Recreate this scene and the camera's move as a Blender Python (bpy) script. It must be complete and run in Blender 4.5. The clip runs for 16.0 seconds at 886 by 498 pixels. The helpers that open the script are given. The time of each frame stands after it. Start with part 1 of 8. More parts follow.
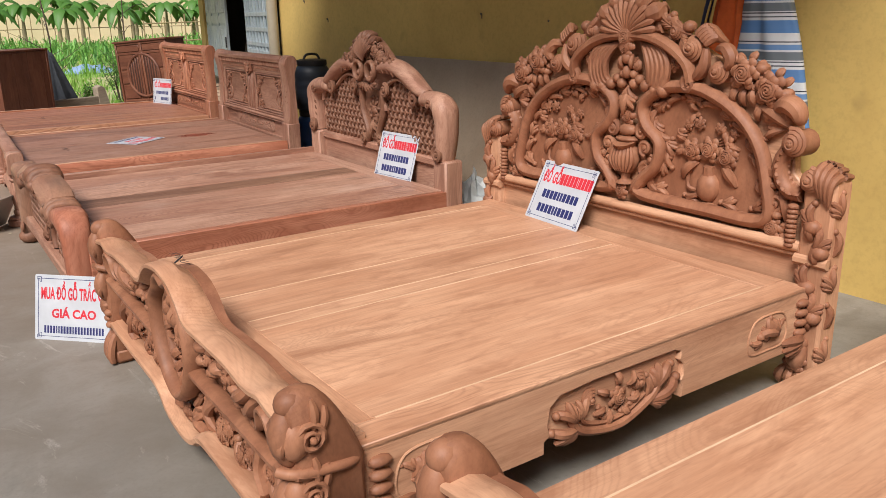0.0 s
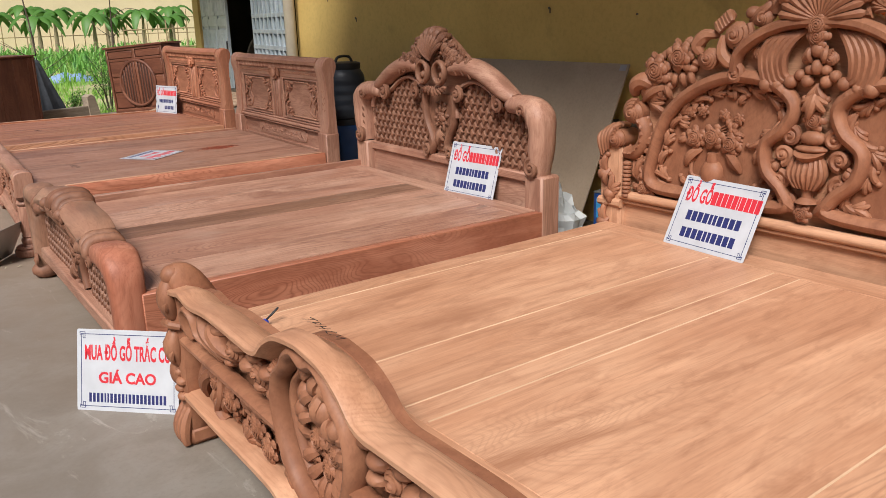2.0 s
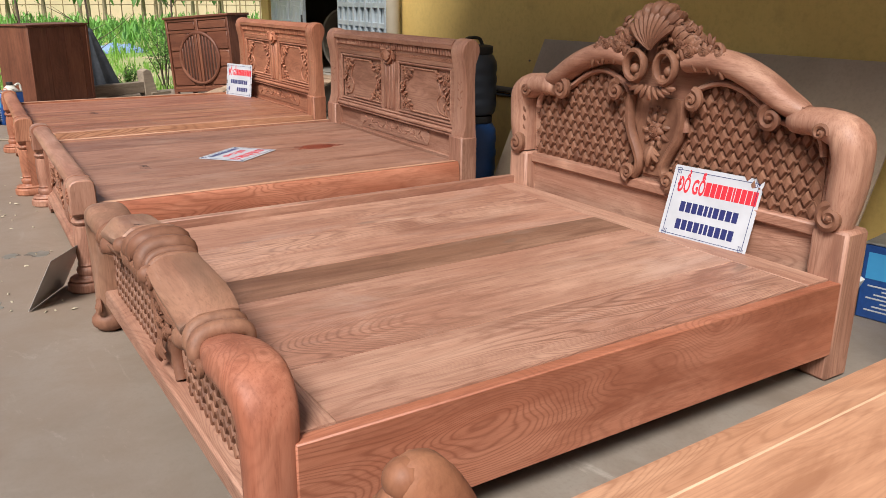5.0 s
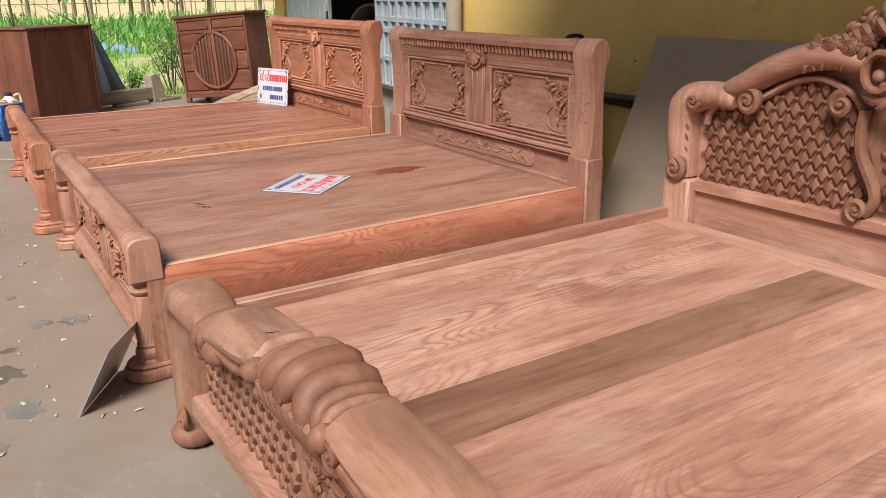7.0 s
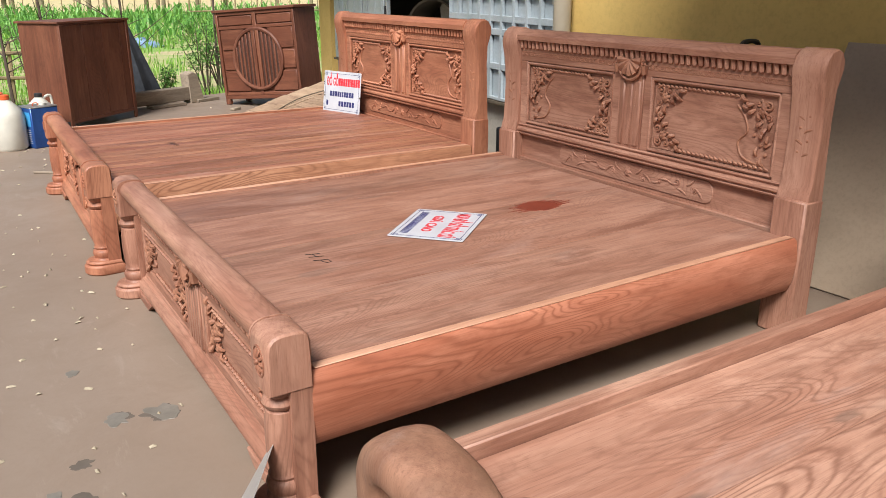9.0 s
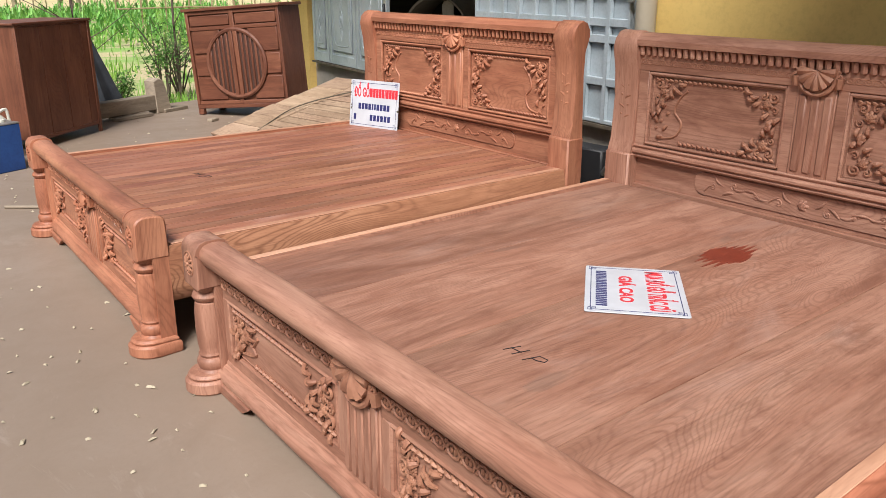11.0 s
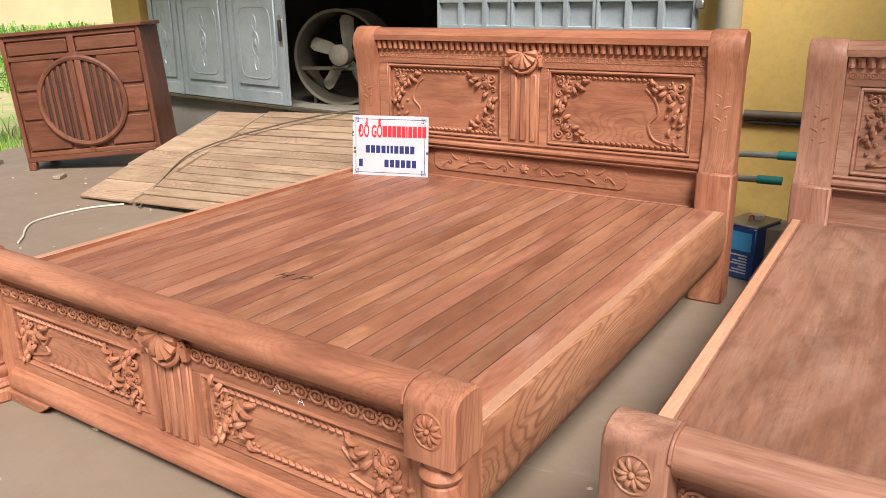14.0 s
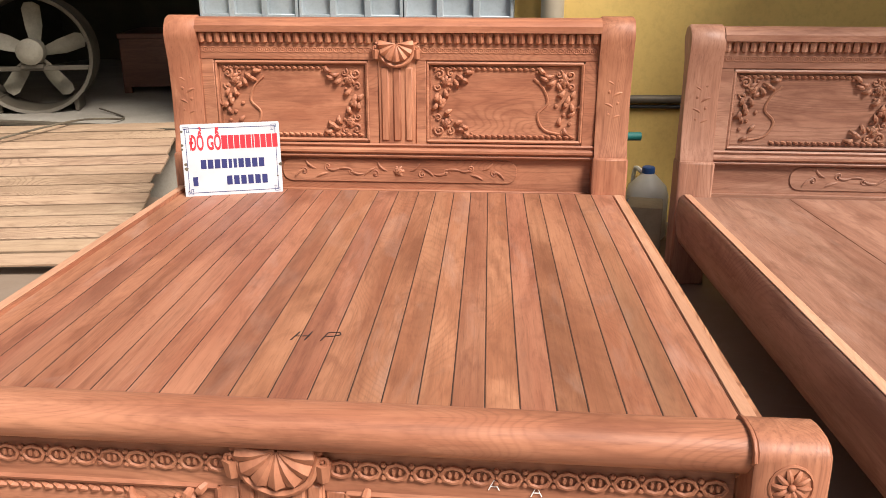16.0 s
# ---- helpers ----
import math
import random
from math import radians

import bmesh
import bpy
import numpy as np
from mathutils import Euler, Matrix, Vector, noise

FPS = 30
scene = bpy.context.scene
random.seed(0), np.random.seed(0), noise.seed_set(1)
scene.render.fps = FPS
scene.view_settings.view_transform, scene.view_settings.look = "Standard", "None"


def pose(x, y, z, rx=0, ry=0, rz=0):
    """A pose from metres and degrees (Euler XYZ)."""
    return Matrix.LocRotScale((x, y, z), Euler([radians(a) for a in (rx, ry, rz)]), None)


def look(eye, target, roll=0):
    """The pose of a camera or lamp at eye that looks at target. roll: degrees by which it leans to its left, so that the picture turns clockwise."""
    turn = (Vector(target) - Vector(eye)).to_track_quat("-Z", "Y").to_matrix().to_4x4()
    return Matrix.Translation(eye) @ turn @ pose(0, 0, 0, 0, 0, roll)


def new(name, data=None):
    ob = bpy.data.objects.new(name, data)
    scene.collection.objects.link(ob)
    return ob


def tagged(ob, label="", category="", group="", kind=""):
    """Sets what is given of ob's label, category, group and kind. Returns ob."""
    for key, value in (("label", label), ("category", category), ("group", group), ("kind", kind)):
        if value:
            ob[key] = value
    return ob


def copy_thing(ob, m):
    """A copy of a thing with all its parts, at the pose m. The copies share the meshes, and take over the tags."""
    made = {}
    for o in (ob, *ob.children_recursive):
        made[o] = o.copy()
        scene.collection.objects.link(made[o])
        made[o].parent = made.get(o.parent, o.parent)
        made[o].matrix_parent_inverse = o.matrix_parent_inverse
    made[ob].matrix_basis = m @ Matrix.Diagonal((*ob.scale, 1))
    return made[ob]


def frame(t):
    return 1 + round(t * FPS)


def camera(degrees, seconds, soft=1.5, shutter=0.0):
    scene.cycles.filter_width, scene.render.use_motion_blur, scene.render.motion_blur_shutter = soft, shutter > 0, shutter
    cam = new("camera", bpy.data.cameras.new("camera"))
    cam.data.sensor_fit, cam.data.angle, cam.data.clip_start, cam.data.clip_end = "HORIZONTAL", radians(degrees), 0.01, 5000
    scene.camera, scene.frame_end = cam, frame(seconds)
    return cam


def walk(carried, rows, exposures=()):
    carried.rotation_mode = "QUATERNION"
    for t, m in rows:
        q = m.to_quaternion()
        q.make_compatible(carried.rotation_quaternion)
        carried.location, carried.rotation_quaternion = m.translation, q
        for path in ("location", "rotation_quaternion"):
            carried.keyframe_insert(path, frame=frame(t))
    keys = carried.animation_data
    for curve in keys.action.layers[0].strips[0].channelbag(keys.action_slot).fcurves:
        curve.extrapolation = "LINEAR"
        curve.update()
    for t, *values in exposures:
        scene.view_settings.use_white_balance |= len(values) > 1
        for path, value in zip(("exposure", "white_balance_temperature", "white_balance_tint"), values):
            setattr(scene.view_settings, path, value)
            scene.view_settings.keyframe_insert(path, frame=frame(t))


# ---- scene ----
cam = camera(57.6, 16.0, 0.6)
PATH = [
    (0, (0.988, 0.43, 1.42), (2.088, 2.003, 0.855), -1.0),
    (0.5, (0.967, 0.619, 1.402), (2.093, 2.173, 0.84), -0.5),
    (1, (0.962, 0.854, 1.413), (2.105, 2.4, 0.862), -0.3),
    (1.5, (0.917, 1.124, 1.387), (2.071, 2.664, 0.845), -1.2),
    (2, (0.898, 1.374, 1.359), (2.048, 2.914, 0.806), -1.5),
    (2.5, (0.96, 1.66, 1.332), (2.073, 3.223, 0.766), -0.9),
    (3, (0.986, 1.904, 1.311), (2.088, 3.476, 0.749), -0.5),
    (3.5, (0.991, 2.177, 1.314), (2.099, 3.746, 0.759), -0.7),
    (4, (1.058, 2.46, 1.305), (2.143, 4.038, 0.729), -0.0),
    (4.2, (1.078, 2.542, 1.313), (2.153, 4.124, 0.731), 0.2),
    (6.3, (1.099, 3.639, 1.307), (2.202, 5.194, 0.703), 0.4),
    (6.5, (1.097, 3.753, 1.305), (2.197, 5.31, 0.699), -0.1),
    (7, (1.074, 4.009, 1.313), (2.175, 5.564, 0.703), -0.6),
    (7.5, (1.117, 4.285, 1.311), (2.188, 5.859, 0.698), 0.3),
    (8, (1.116, 4.527, 1.3), (2.177, 6.105, 0.681), 0.7),
    (8.5, (1.065, 4.806, 1.32), (2.144, 6.372, 0.7), 0.2),
    (8.7, (1.058, 4.911, 1.313), (2.139, 6.475, 0.694), 0.1),
    (10.8, (0.883, 6.16, 1.302), (2.103, 7.612, 0.668), 0.1),
    (11, (0.848, 6.256, 1.301), (2.086, 7.696, 0.673), 0.1),
    (11.5, (0.754, 6.602, 1.308), (2.056, 7.989, 0.691), -0.4),
    (12, (0.728, 6.948, 1.29), (2.07, 8.302, 0.684), 0.9),
    (12.5, (0.685, 7.272, 1.272), (2.086, 8.574, 0.684), 1.5),
    (13, (0.617, 7.571, 1.281), (2.116, 8.751, 0.681), 0.4),
    (13.5, (0.613, 7.919, 1.284), (2.18, 9.008, 0.685), -0.4),
    (14, (0.57, 8.294, 1.263), (2.225, 9.245, 0.666), -0.8),
    (14.5, (0.561, 8.65, 1.243), (2.289, 9.437, 0.616), -1.0),
    (15, (0.596, 8.987, 1.269), (2.398, 9.582, 0.64), -1.1),
    (15.5, (0.569, 9.306, 1.273), (2.436, 9.65, 0.644), -0.4),
    (16, (0.603, 9.602, 1.251), (2.503, 9.621, 0.626), 0.1),
]
EXPOSURES = [(0.0, 0.16, 6350, 10), (3.0, 0.15, 6350, 10), (4.2, 0.24, 6350, 10), (6.5, 0.46, 6330, 10), (8.5, 0.48, 6250, 10), (11.0, 0.46, 6250, 10), (13.0, 0.50, 6450, 10), (16.0, 0.70, 6800, 12)]
walk(cam, [(t, look(eye, target, roll)) for t, eye, target, roll in PATH], EXPOSURES)

# ---- light ----
world = bpy.data.worlds.new("sky")
scene.world = world
world.use_nodes = True
wt = world.node_tree
sky = wt.nodes.new("ShaderNodeTexSky")
sky.sky_type = "NISHITA"
sky.sun_disc = False
sky.sun_elevation, sky.sun_rotation = radians(48.2), radians(-129.8)
sky.dust_density, sky.air_density = 4.0, 1.2
wt.links.new(sky.outputs[0], wt.nodes["Background"].inputs[0])
wt.nodes["Background"].inputs[1].default_value = 0.064
sun = new("sun", bpy.data.lights.new("sun", "SUN"))
sun.data.energy, sun.data.angle, sun.data.color = 4.5, radians(20), (1.0, 0.965, 0.92)
sun.matrix_basis = look((-12.0, -10.0, 17.5), (0, 0, 0))

# ---- materials ----
def node(nt, kind, **sets):
    n = nt.nodes.new("ShaderNode" + kind)
    for key, value in sets.items():
        n.inputs[key.replace("_", " ")].default_value = value
    return n


def blank(name, rough=0.6, metal=0.0):
    m = bpy.data.materials.new(name)
    m.use_nodes = True
    nt = m.node_tree
    bs = nt.nodes["Principled BSDF"]
    bs.inputs["Roughness"].default_value = rough
    bs.inputs["Metallic"].default_value = metal
    return m, nt, bs


def math_node(nt, op, a, b=None, clamp=False):
    n = nt.nodes.new("ShaderNodeMath")
    n.operation, n.use_clamp = op, clamp
    for i, v in enumerate((a, b)):
        if v is None:
            continue
        if isinstance(v, (int, float)):
            n.inputs[i].default_value = v
        else:
            nt.links.new(v, n.inputs[i])
    return n.outputs[0]


def mix(nt, fac, a, b, mode="MIX"):
    n = nt.nodes.new("ShaderNodeMix")
    n.data_type, n.blend_type = "RGBA", mode
    for i, v in ((0, fac), (6, a), (7, b)):
        if isinstance(v, (int, float)):
            n.inputs[i].default_value = v
        elif isinstance(v, tuple):
            n.inputs[i].default_value = (*v, 1.0)
        else:
            nt.links.new(v, n.inputs[i])
    return n.outputs[2]


def ramp(nt, v, a, b):
    n = nt.nodes.new("ShaderNodeMapRange")
    nt.links.new(v, n.inputs[0])
    n.inputs[1].default_value, n.inputs[2].default_value = a, b
    return n.outputs[0]


def coords(nt, scale=(1, 1, 1), loc=None):
    tc = nt.nodes.new("ShaderNodeTexCoord")
    mp = nt.nodes.new("ShaderNodeMapping")
    mp.inputs["Scale"].default_value = scale
    nt.links.new(tc.outputs["Object"], mp.inputs["Vector"])
    if loc is not None:
        nt.links.new(loc, mp.inputs["Location"])
    return mp.outputs[0]


def noise_of(nt, vec, scale, detail=3.0, rough=0.55, dist=0.0):
    n = node(nt, "TexNoise", Scale=scale, Detail=detail, Roughness=rough, Distortion=dist)
    nt.links.new(vec, n.inputs["Vector"])
    return n.outputs["Fac"]


def bump(nt, bs, height, strength, dist=0.002):
    n = node(nt, "Bump", Strength=strength, Distance=dist)
    nt.links.new(height, n.inputs["Height"])
    nt.links.new(n.outputs[0], bs.inputs["Normal"])


STRETCH = {"x": (0.06, 1, 1), "y": (1, 0.06, 1), "z": (1, 1, 0.06), "n": (0.6, 0.6, 0.35)}


def wood(name, light, mid, dark, axis="x", figure=1.0, rough=0.5, vary=0.18, grime=0.0, pores=0.5):
    """Bare sawn wood: flame figure in places, straight threads, pores, darker and paler drifts along the grain, dust."""
    m, nt, bs = blank(name, rough)
    info = nt.nodes.new("ShaderNodeObjectInfo")
    shift = nt.nodes.new("ShaderNodeCombineXYZ")
    for i, k in enumerate((17.0, 11.0, 7.0)):
        nt.links.new(math_node(nt, "MULTIPLY", info.outputs["Random"], k), shift.inputs[i])

    def veil(v, a, b, k, to):
        return mix(nt, math_node(nt, "MULTIPLY", ramp(nt, v, a, b), k), col, to)

    def paler(k):
        return tuple(min(k * c, 0.85) for c in light)
    vec = coords(nt, STRETCH[axis], shift.outputs[0])
    eyes = coords(nt, tuple(max(k, 0.24) for k in STRETCH[axis]), shift.outputs[0])
    soft = coords(nt, tuple(0.3 + 0.7 * k for k in STRETCH[axis]), shift.outputs[0])
    long = coords(nt, tuple(0.4 * k if k < 0.2 else k for k in STRETCH[axis]), shift.outputs[0])
    wide = noise_of(nt, eyes, 2.3, 2.0, 0.45, 0.9)
    rings = math_node(nt, "SINE", math_node(nt, "MULTIPLY", math_node(nt, "ADD", wide, math_node(nt, "MULTIPLY", noise_of(nt, vec, 26.0, 2.0), 0.014)), 420.0))
    lines = math_node(nt, "POWER", ramp(nt, rings, -1.0, 1.0), 3.5)
    broad = noise_of(nt, vec, 9.0, 4.0, 0.6, 0.4)
    streak = noise_of(nt, vec, 38.0, 4.0, 0.65, 0.3)
    thread = noise_of(nt, long, 125.0, 3.0, 0.6, 0.2)
    fine = noise_of(nt, vec, 230.0, 3.0, 0.65)
    patch = noise_of(nt, soft, 2.4, 5.0, 0.62, 0.5)
    mottle = noise_of(nt, soft, 15.0, 4.0, 0.65, 0.5)
    drift = noise_of(nt, eyes, 3.2, 6.0, 0.66, 1.2)
    show = ramp(nt, noise_of(nt, eyes, 2.1, 2.0, 0.5), 0.43, 0.58)
    deep = mix(nt, 0.55, mid, dark)
    col = mix(nt, ramp(nt, patch, 0.38, 0.62), mid, light)
    col = veil(broad, 0.44, 0.66, 0.6, mid)
    col = veil(drift, 0.52, 0.66, 0.85, deep)
    col = veil(drift, 0.44, 0.34, 0.55, paler(1.18))
    col = veil(streak, 0.50, 0.68, 0.48, deep)
    col = veil(streak, 0.46, 0.32, 0.25, paler(1.2))
    col = veil(mottle, 0.53, 0.70, 0.55, deep)
    col = mix(nt, math_node(nt, "MULTIPLY", math_node(nt, "MULTIPLY", lines, show), min(0.8, 0.62 * figure)), col, mix(nt, 0.8, mid, dark))
    col = veil(thread, 0.55, 0.70, 0.40 * (0.4 + pores), mix(nt, 0.75, mid, dark))
    col = veil(fine, 0.54, 0.74, 0.8 * pores, dark)
    if grime:
        col = veil(noise_of(nt, vec, 3.1, 5.0, 0.65, 0.6), 0.53, 0.68, grime, (0.17, 0.10, 0.064))
        col = veil(noise_of(nt, soft, 3.4, 6.0, 0.7, 0.8), 0.54, 0.72, 0.3 * min(grime * 2, 1), (0.54, 0.42, 0.36))
        col = veil(noise_of(nt, soft, 7.0, 2.0, 0.5, 0.4), 0.70, 0.75, 0.6 * min(grime * 2, 1), (0.16, 0.105, 0.08))
    hsv = nt.nodes.new("ShaderNodeHueSaturation")
    if vary > 0.1:
        nt.links.new(math_node(nt, "ADD", math_node(nt, "MULTIPLY", math_node(nt, "FRACT", math_node(nt, "MULTIPLY", info.outputs["Random"], 7.3)), 0.009), 0.4955), hsv.inputs["Hue"])
    nt.links.new(math_node(nt, "ADD", math_node(nt, "MULTIPLY", info.outputs["Random"], 2 * vary), 1.0 - vary), hsv.inputs["Value"])
    nt.links.new(col, hsv.inputs["Color"])
    nt.links.new(hsv.outputs[0], bs.inputs["Base Color"])
    nt.links.new(math_node(nt, "ADD", math_node(nt, "MULTIPLY", mottle, 0.3), rough - 0.12), bs.inputs["Roughness"])
    bs.inputs["Specular IOR Level"].default_value = 0.35
    bump(nt, bs, math_node(nt, "ADD", fine, math_node(nt, "MULTIPLY", lines, 0.3)), 0.25, 0.0012)
    return m


def paint(name, col, col2, scale=4.0, rough=0.6, metal=0.0, bumpy=0.2, spots=0.0, fine=60.0):
    """A plain surface with cloudy wear at two scales, and dark spots where asked."""
    m, nt, bs = blank(name, rough, metal)
    vec = coords(nt)
    a = noise_of(nt, vec, scale, 5.0, 0.6, 0.3)
    b = noise_of(nt, vec, fine, 3.0, 0.6)
    c = mix(nt, ramp(nt, a, 0.32, 0.68), col, col2)
    c = mix(nt, math_node(nt, "MULTIPLY", ramp(nt, b, 0.45, 0.75), 0.25), c, tuple(0.6 * k for k in col2))
    if spots:
        s = noise_of(nt, vec, scale * 2.3, 2.0, 0.5)
        c = mix(nt, math_node(nt, "MULTIPLY", ramp(nt, s, 0.68, 0.74), spots), c, tuple(0.35 * k for k in col))
    nt.links.new(c, bs.inputs["Base Color"])
    if bumpy:
        bump(nt, bs, math_node(nt, "ADD", a, math_node(nt, "MULTIPLY", b, 0.35)), bumpy, 0.004)
    return m


def plain(name, col, rough=0.5, metal=0.0):
    m, nt, bs = blank(name, rough, metal)
    vec = coords(nt)
    a = noise_of(nt, vec, 9.0, 3.0)
    nt.links.new(mix(nt, ramp(nt, a, 0.3, 0.7), tuple(0.85 * k for k in col), col), bs.inputs["Base Color"])
    return m


def wood_set(name, light, mid, dark, **kw):
    top = dict(kw)
    kw.pop("grime", None)
    kw["vary"] = 0.04
    # deck scales the top boards' colour, evening the light between top and sides
    deck = kw.pop("deck", 1.0)
    top.pop("deck", None)
    # carved relief has its own colour: browner, darkened where set to hold shade
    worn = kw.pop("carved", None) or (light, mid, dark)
    top.pop("carved", None)
    kw["figure"] = 0.6
    return {
        "x": wood(name + "_along", light, mid, dark, "x", **kw),
        "y": wood(name + "_across", light, mid, dark, "y", **kw),
        "z": wood(name + "_upright", light, mid, dark, "z", **kw),
        "top": wood(name + "_top", *[tuple(deck * k for k in c) for c in (light, mid, dark)], "x", **top),
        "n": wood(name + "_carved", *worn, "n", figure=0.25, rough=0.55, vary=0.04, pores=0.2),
    }


# tan and pink carved colours darkened below the boards' for shade in the relief
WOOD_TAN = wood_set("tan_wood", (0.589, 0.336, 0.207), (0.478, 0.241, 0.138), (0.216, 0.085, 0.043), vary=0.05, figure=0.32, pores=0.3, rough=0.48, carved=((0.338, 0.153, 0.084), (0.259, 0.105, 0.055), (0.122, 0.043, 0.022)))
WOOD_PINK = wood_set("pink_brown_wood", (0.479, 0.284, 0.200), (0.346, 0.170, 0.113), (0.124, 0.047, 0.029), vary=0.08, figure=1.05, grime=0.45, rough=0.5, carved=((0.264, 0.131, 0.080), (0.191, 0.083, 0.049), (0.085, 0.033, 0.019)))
RAIL_RED = wood("red_rail_wood", (0.476, 0.208, 0.128), (0.374, 0.128, 0.070), (0.170, 0.051, 0.025), "x", figure=1.0, rough=0.5, vary=0.05)
RAIL_TAN = wood("tan_rail_wood", (0.50, 0.255, 0.148), (0.375, 0.168, 0.09), (0.15, 0.055, 0.03), "x", figure=1.25, rough=0.5, vary=0.05)
POST_RED = wood("red_post_wood", (0.425, 0.183, 0.115), (0.340, 0.115, 0.065), (0.162, 0.049, 0.025), "z", figure=0.8, rough=0.5, vary=0.05)
WOOD_BROWN = wood("dusty_brown_board", (0.315, 0.170, 0.111), (0.212, 0.100, 0.061), (0.085, 0.034, 0.020), "x", figure=0.7, grime=0.5)
DULL_RAIL = wood("dull_handled_wood", (0.374, 0.204, 0.132), (0.272, 0.132, 0.081), (0.102, 0.041, 0.025), "y", figure=0.6, grime=0.6, vary=0.05)
DULL_POST = wood("dull_handled_post", (0.374, 0.204, 0.132), (0.272, 0.132, 0.081), (0.102, 0.041, 0.025), "z", figure=0.5, grime=0.5, vary=0.05)
# top boards darkened and upright faces lightened in colour, as side-on light would
WOOD_RED = wood_set("red_brown_wood", (0.424, 0.233, 0.162), (0.305, 0.142, 0.092), (0.118, 0.044, 0.027), vary=0.06, figure=0.5, grime=0.3, rough=0.47, deck=0.86, carved=((0.364, 0.181, 0.109), (0.275, 0.119, 0.072), (0.125, 0.047, 0.028)))
WOOD_SLAT = wood_set("slat_wood", (0.451, 0.204, 0.118), (0.319, 0.122, 0.068), (0.119, 0.039, 0.022), vary=0.115, figure=0.35, grime=0.32, rough=0.48, deck=0.80, carved=((0.449, 0.198, 0.112), (0.337, 0.128, 0.070), (0.154, 0.052, 0.029)))
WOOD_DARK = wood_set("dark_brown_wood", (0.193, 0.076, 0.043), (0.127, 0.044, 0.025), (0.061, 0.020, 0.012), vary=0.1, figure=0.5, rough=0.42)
PALE_EDGE = wood("pale_bare_edge", (0.575, 0.326, 0.211), (0.464, 0.243, 0.150), (0.309, 0.144, 0.083), "x", vary=0.05, figure=0.3)
PALE_JOINT = wood("pale_sapwood_line", (0.74, 0.53, 0.36), (0.62, 0.41, 0.26), (0.45, 0.27, 0.16), "x", vary=0.05, figure=0.2)
RAMP_BOARD = wood("weathered_cross_board", (0.41, 0.290, 0.195), (0.315, 0.210, 0.137), (0.145, 0.086, 0.054), "y", vary=0.12, rough=0.75)
GREY_WOOD = wood("grey_timber", (0.34, 0.28, 0.21), (0.24, 0.19, 0.14), (0.12, 0.09, 0.06), "x", vary=0.15, rough=0.8)
PLYWOOD = paint("grey_plywood", (0.36, 0.275, 0.195), (0.27, 0.20, 0.138), 1.6, 0.75, bumpy=0.1, spots=0.3)
YELLOW = paint("yellow_limewash", (0.64, 0.445, 0.14), (0.52, 0.35, 0.105), 1.3, 0.85, bumpy=0.25, spots=0.25, fine=35)
BLUE_STEEL = paint("grey_blue_steel", (0.45, 0.50, 0.53), (0.31, 0.36, 0.38), 3.0, 0.45, 0.2, 0.15, 0.2)
CONCRETE_RAW = paint("raw_concrete", (0.36, 0.33, 0.28), (0.26, 0.235, 0.195), 2.5, 0.9, bumpy=0.4)
# the store room's darkness is put into this wall colour
INNER_DARKENED = paint("darkened_inner_wall", (0.11, 0.093, 0.06), (0.07, 0.06, 0.042), 2.0, 0.9)
ROOF_SHADE = paint("roof_shade_sheet", (0.4, 0.4, 0.38), (0.3, 0.3, 0.29), 1.0, 0.6, 0.0)
SIGN_WHITE = plain("white_enamel", (0.52, 0.535, 0.57), 0.28)
SIGN_RED = plain("red_print", (0.62, 0.03, 0.045), 0.4)
SIGN_NAVY = plain("navy_print", (0.025, 0.03, 0.13), 0.4)
SIGN_BACK = plain("grey_tin", (0.33, 0.33, 0.33), 0.45, 0.5)
INK = plain("black_ink", (0.015, 0.013, 0.015), 0.5)
DIRT = plain("black_brown_dirt", (0.035, 0.018, 0.012), 0.9)
CHALK = plain("white_chalk", (0.85, 0.82, 0.78), 0.9)
STAIN = paint("red_wet_stain", (0.14, 0.022, 0.012), (0.19, 0.035, 0.018), 12.0, 0.3, bumpy=0)
PVC = plain("grey_pvc", (0.36, 0.31, 0.23), 0.4)
DARK_PIPE = paint("rusty_pipe", (0.14, 0.115, 0.08), (0.09, 0.07, 0.05), 9.0, 0.6, 0.3)
BLACK = plain("black_rubber", (0.02, 0.02, 0.022), 0.55)
BLACK_CLOTH = paint("black_netting", (0.02, 0.024, 0.03), (0.04, 0.045, 0.055), 14.0, 0.8)
BLUE_TIN = paint("blue_printed_tin", (0.03, 0.10, 0.34), (0.02, 0.06, 0.22), 3.0, 0.35, 0.3, 0.05)
SKY_BLUE = plain("light_blue_print", (0.06, 0.32, 0.62), 0.4)
CARDBOARD = paint("pale_carton", (0.42, 0.36, 0.26), (0.34, 0.29, 0.2), 6.0, 0.85)
DRUM_BLUE = plain("blue_plastic", (0.02, 0.075, 0.24), 0.4)
DRUM_DARK = plain("dark_plastic", (0.025, 0.032, 0.045), 0.45)
JUG = plain("cloudy_plastic", (0.62, 0.60, 0.52), 0.4)
RED_PLASTIC = plain("orange_plastic", (0.62, 0.11, 0.03), 0.4)
GREEN_GRIP = plain("teal_rubber", (0.015, 0.19, 0.17), 0.5)
STEEL = paint("dull_steel", (0.42, 0.42, 0.40), (0.3, 0.3, 0.28), 8.0, 0.42, 0.7, 0.1)
# dusty grey, lowered in colour to hold the dimness of the store room
FAN_GREY_DIMMED = paint("dusty_dimmed_metal", (0.125, 0.108, 0.08), (0.085, 0.071, 0.052), 6.0, 0.6, 0.2, 0.1)
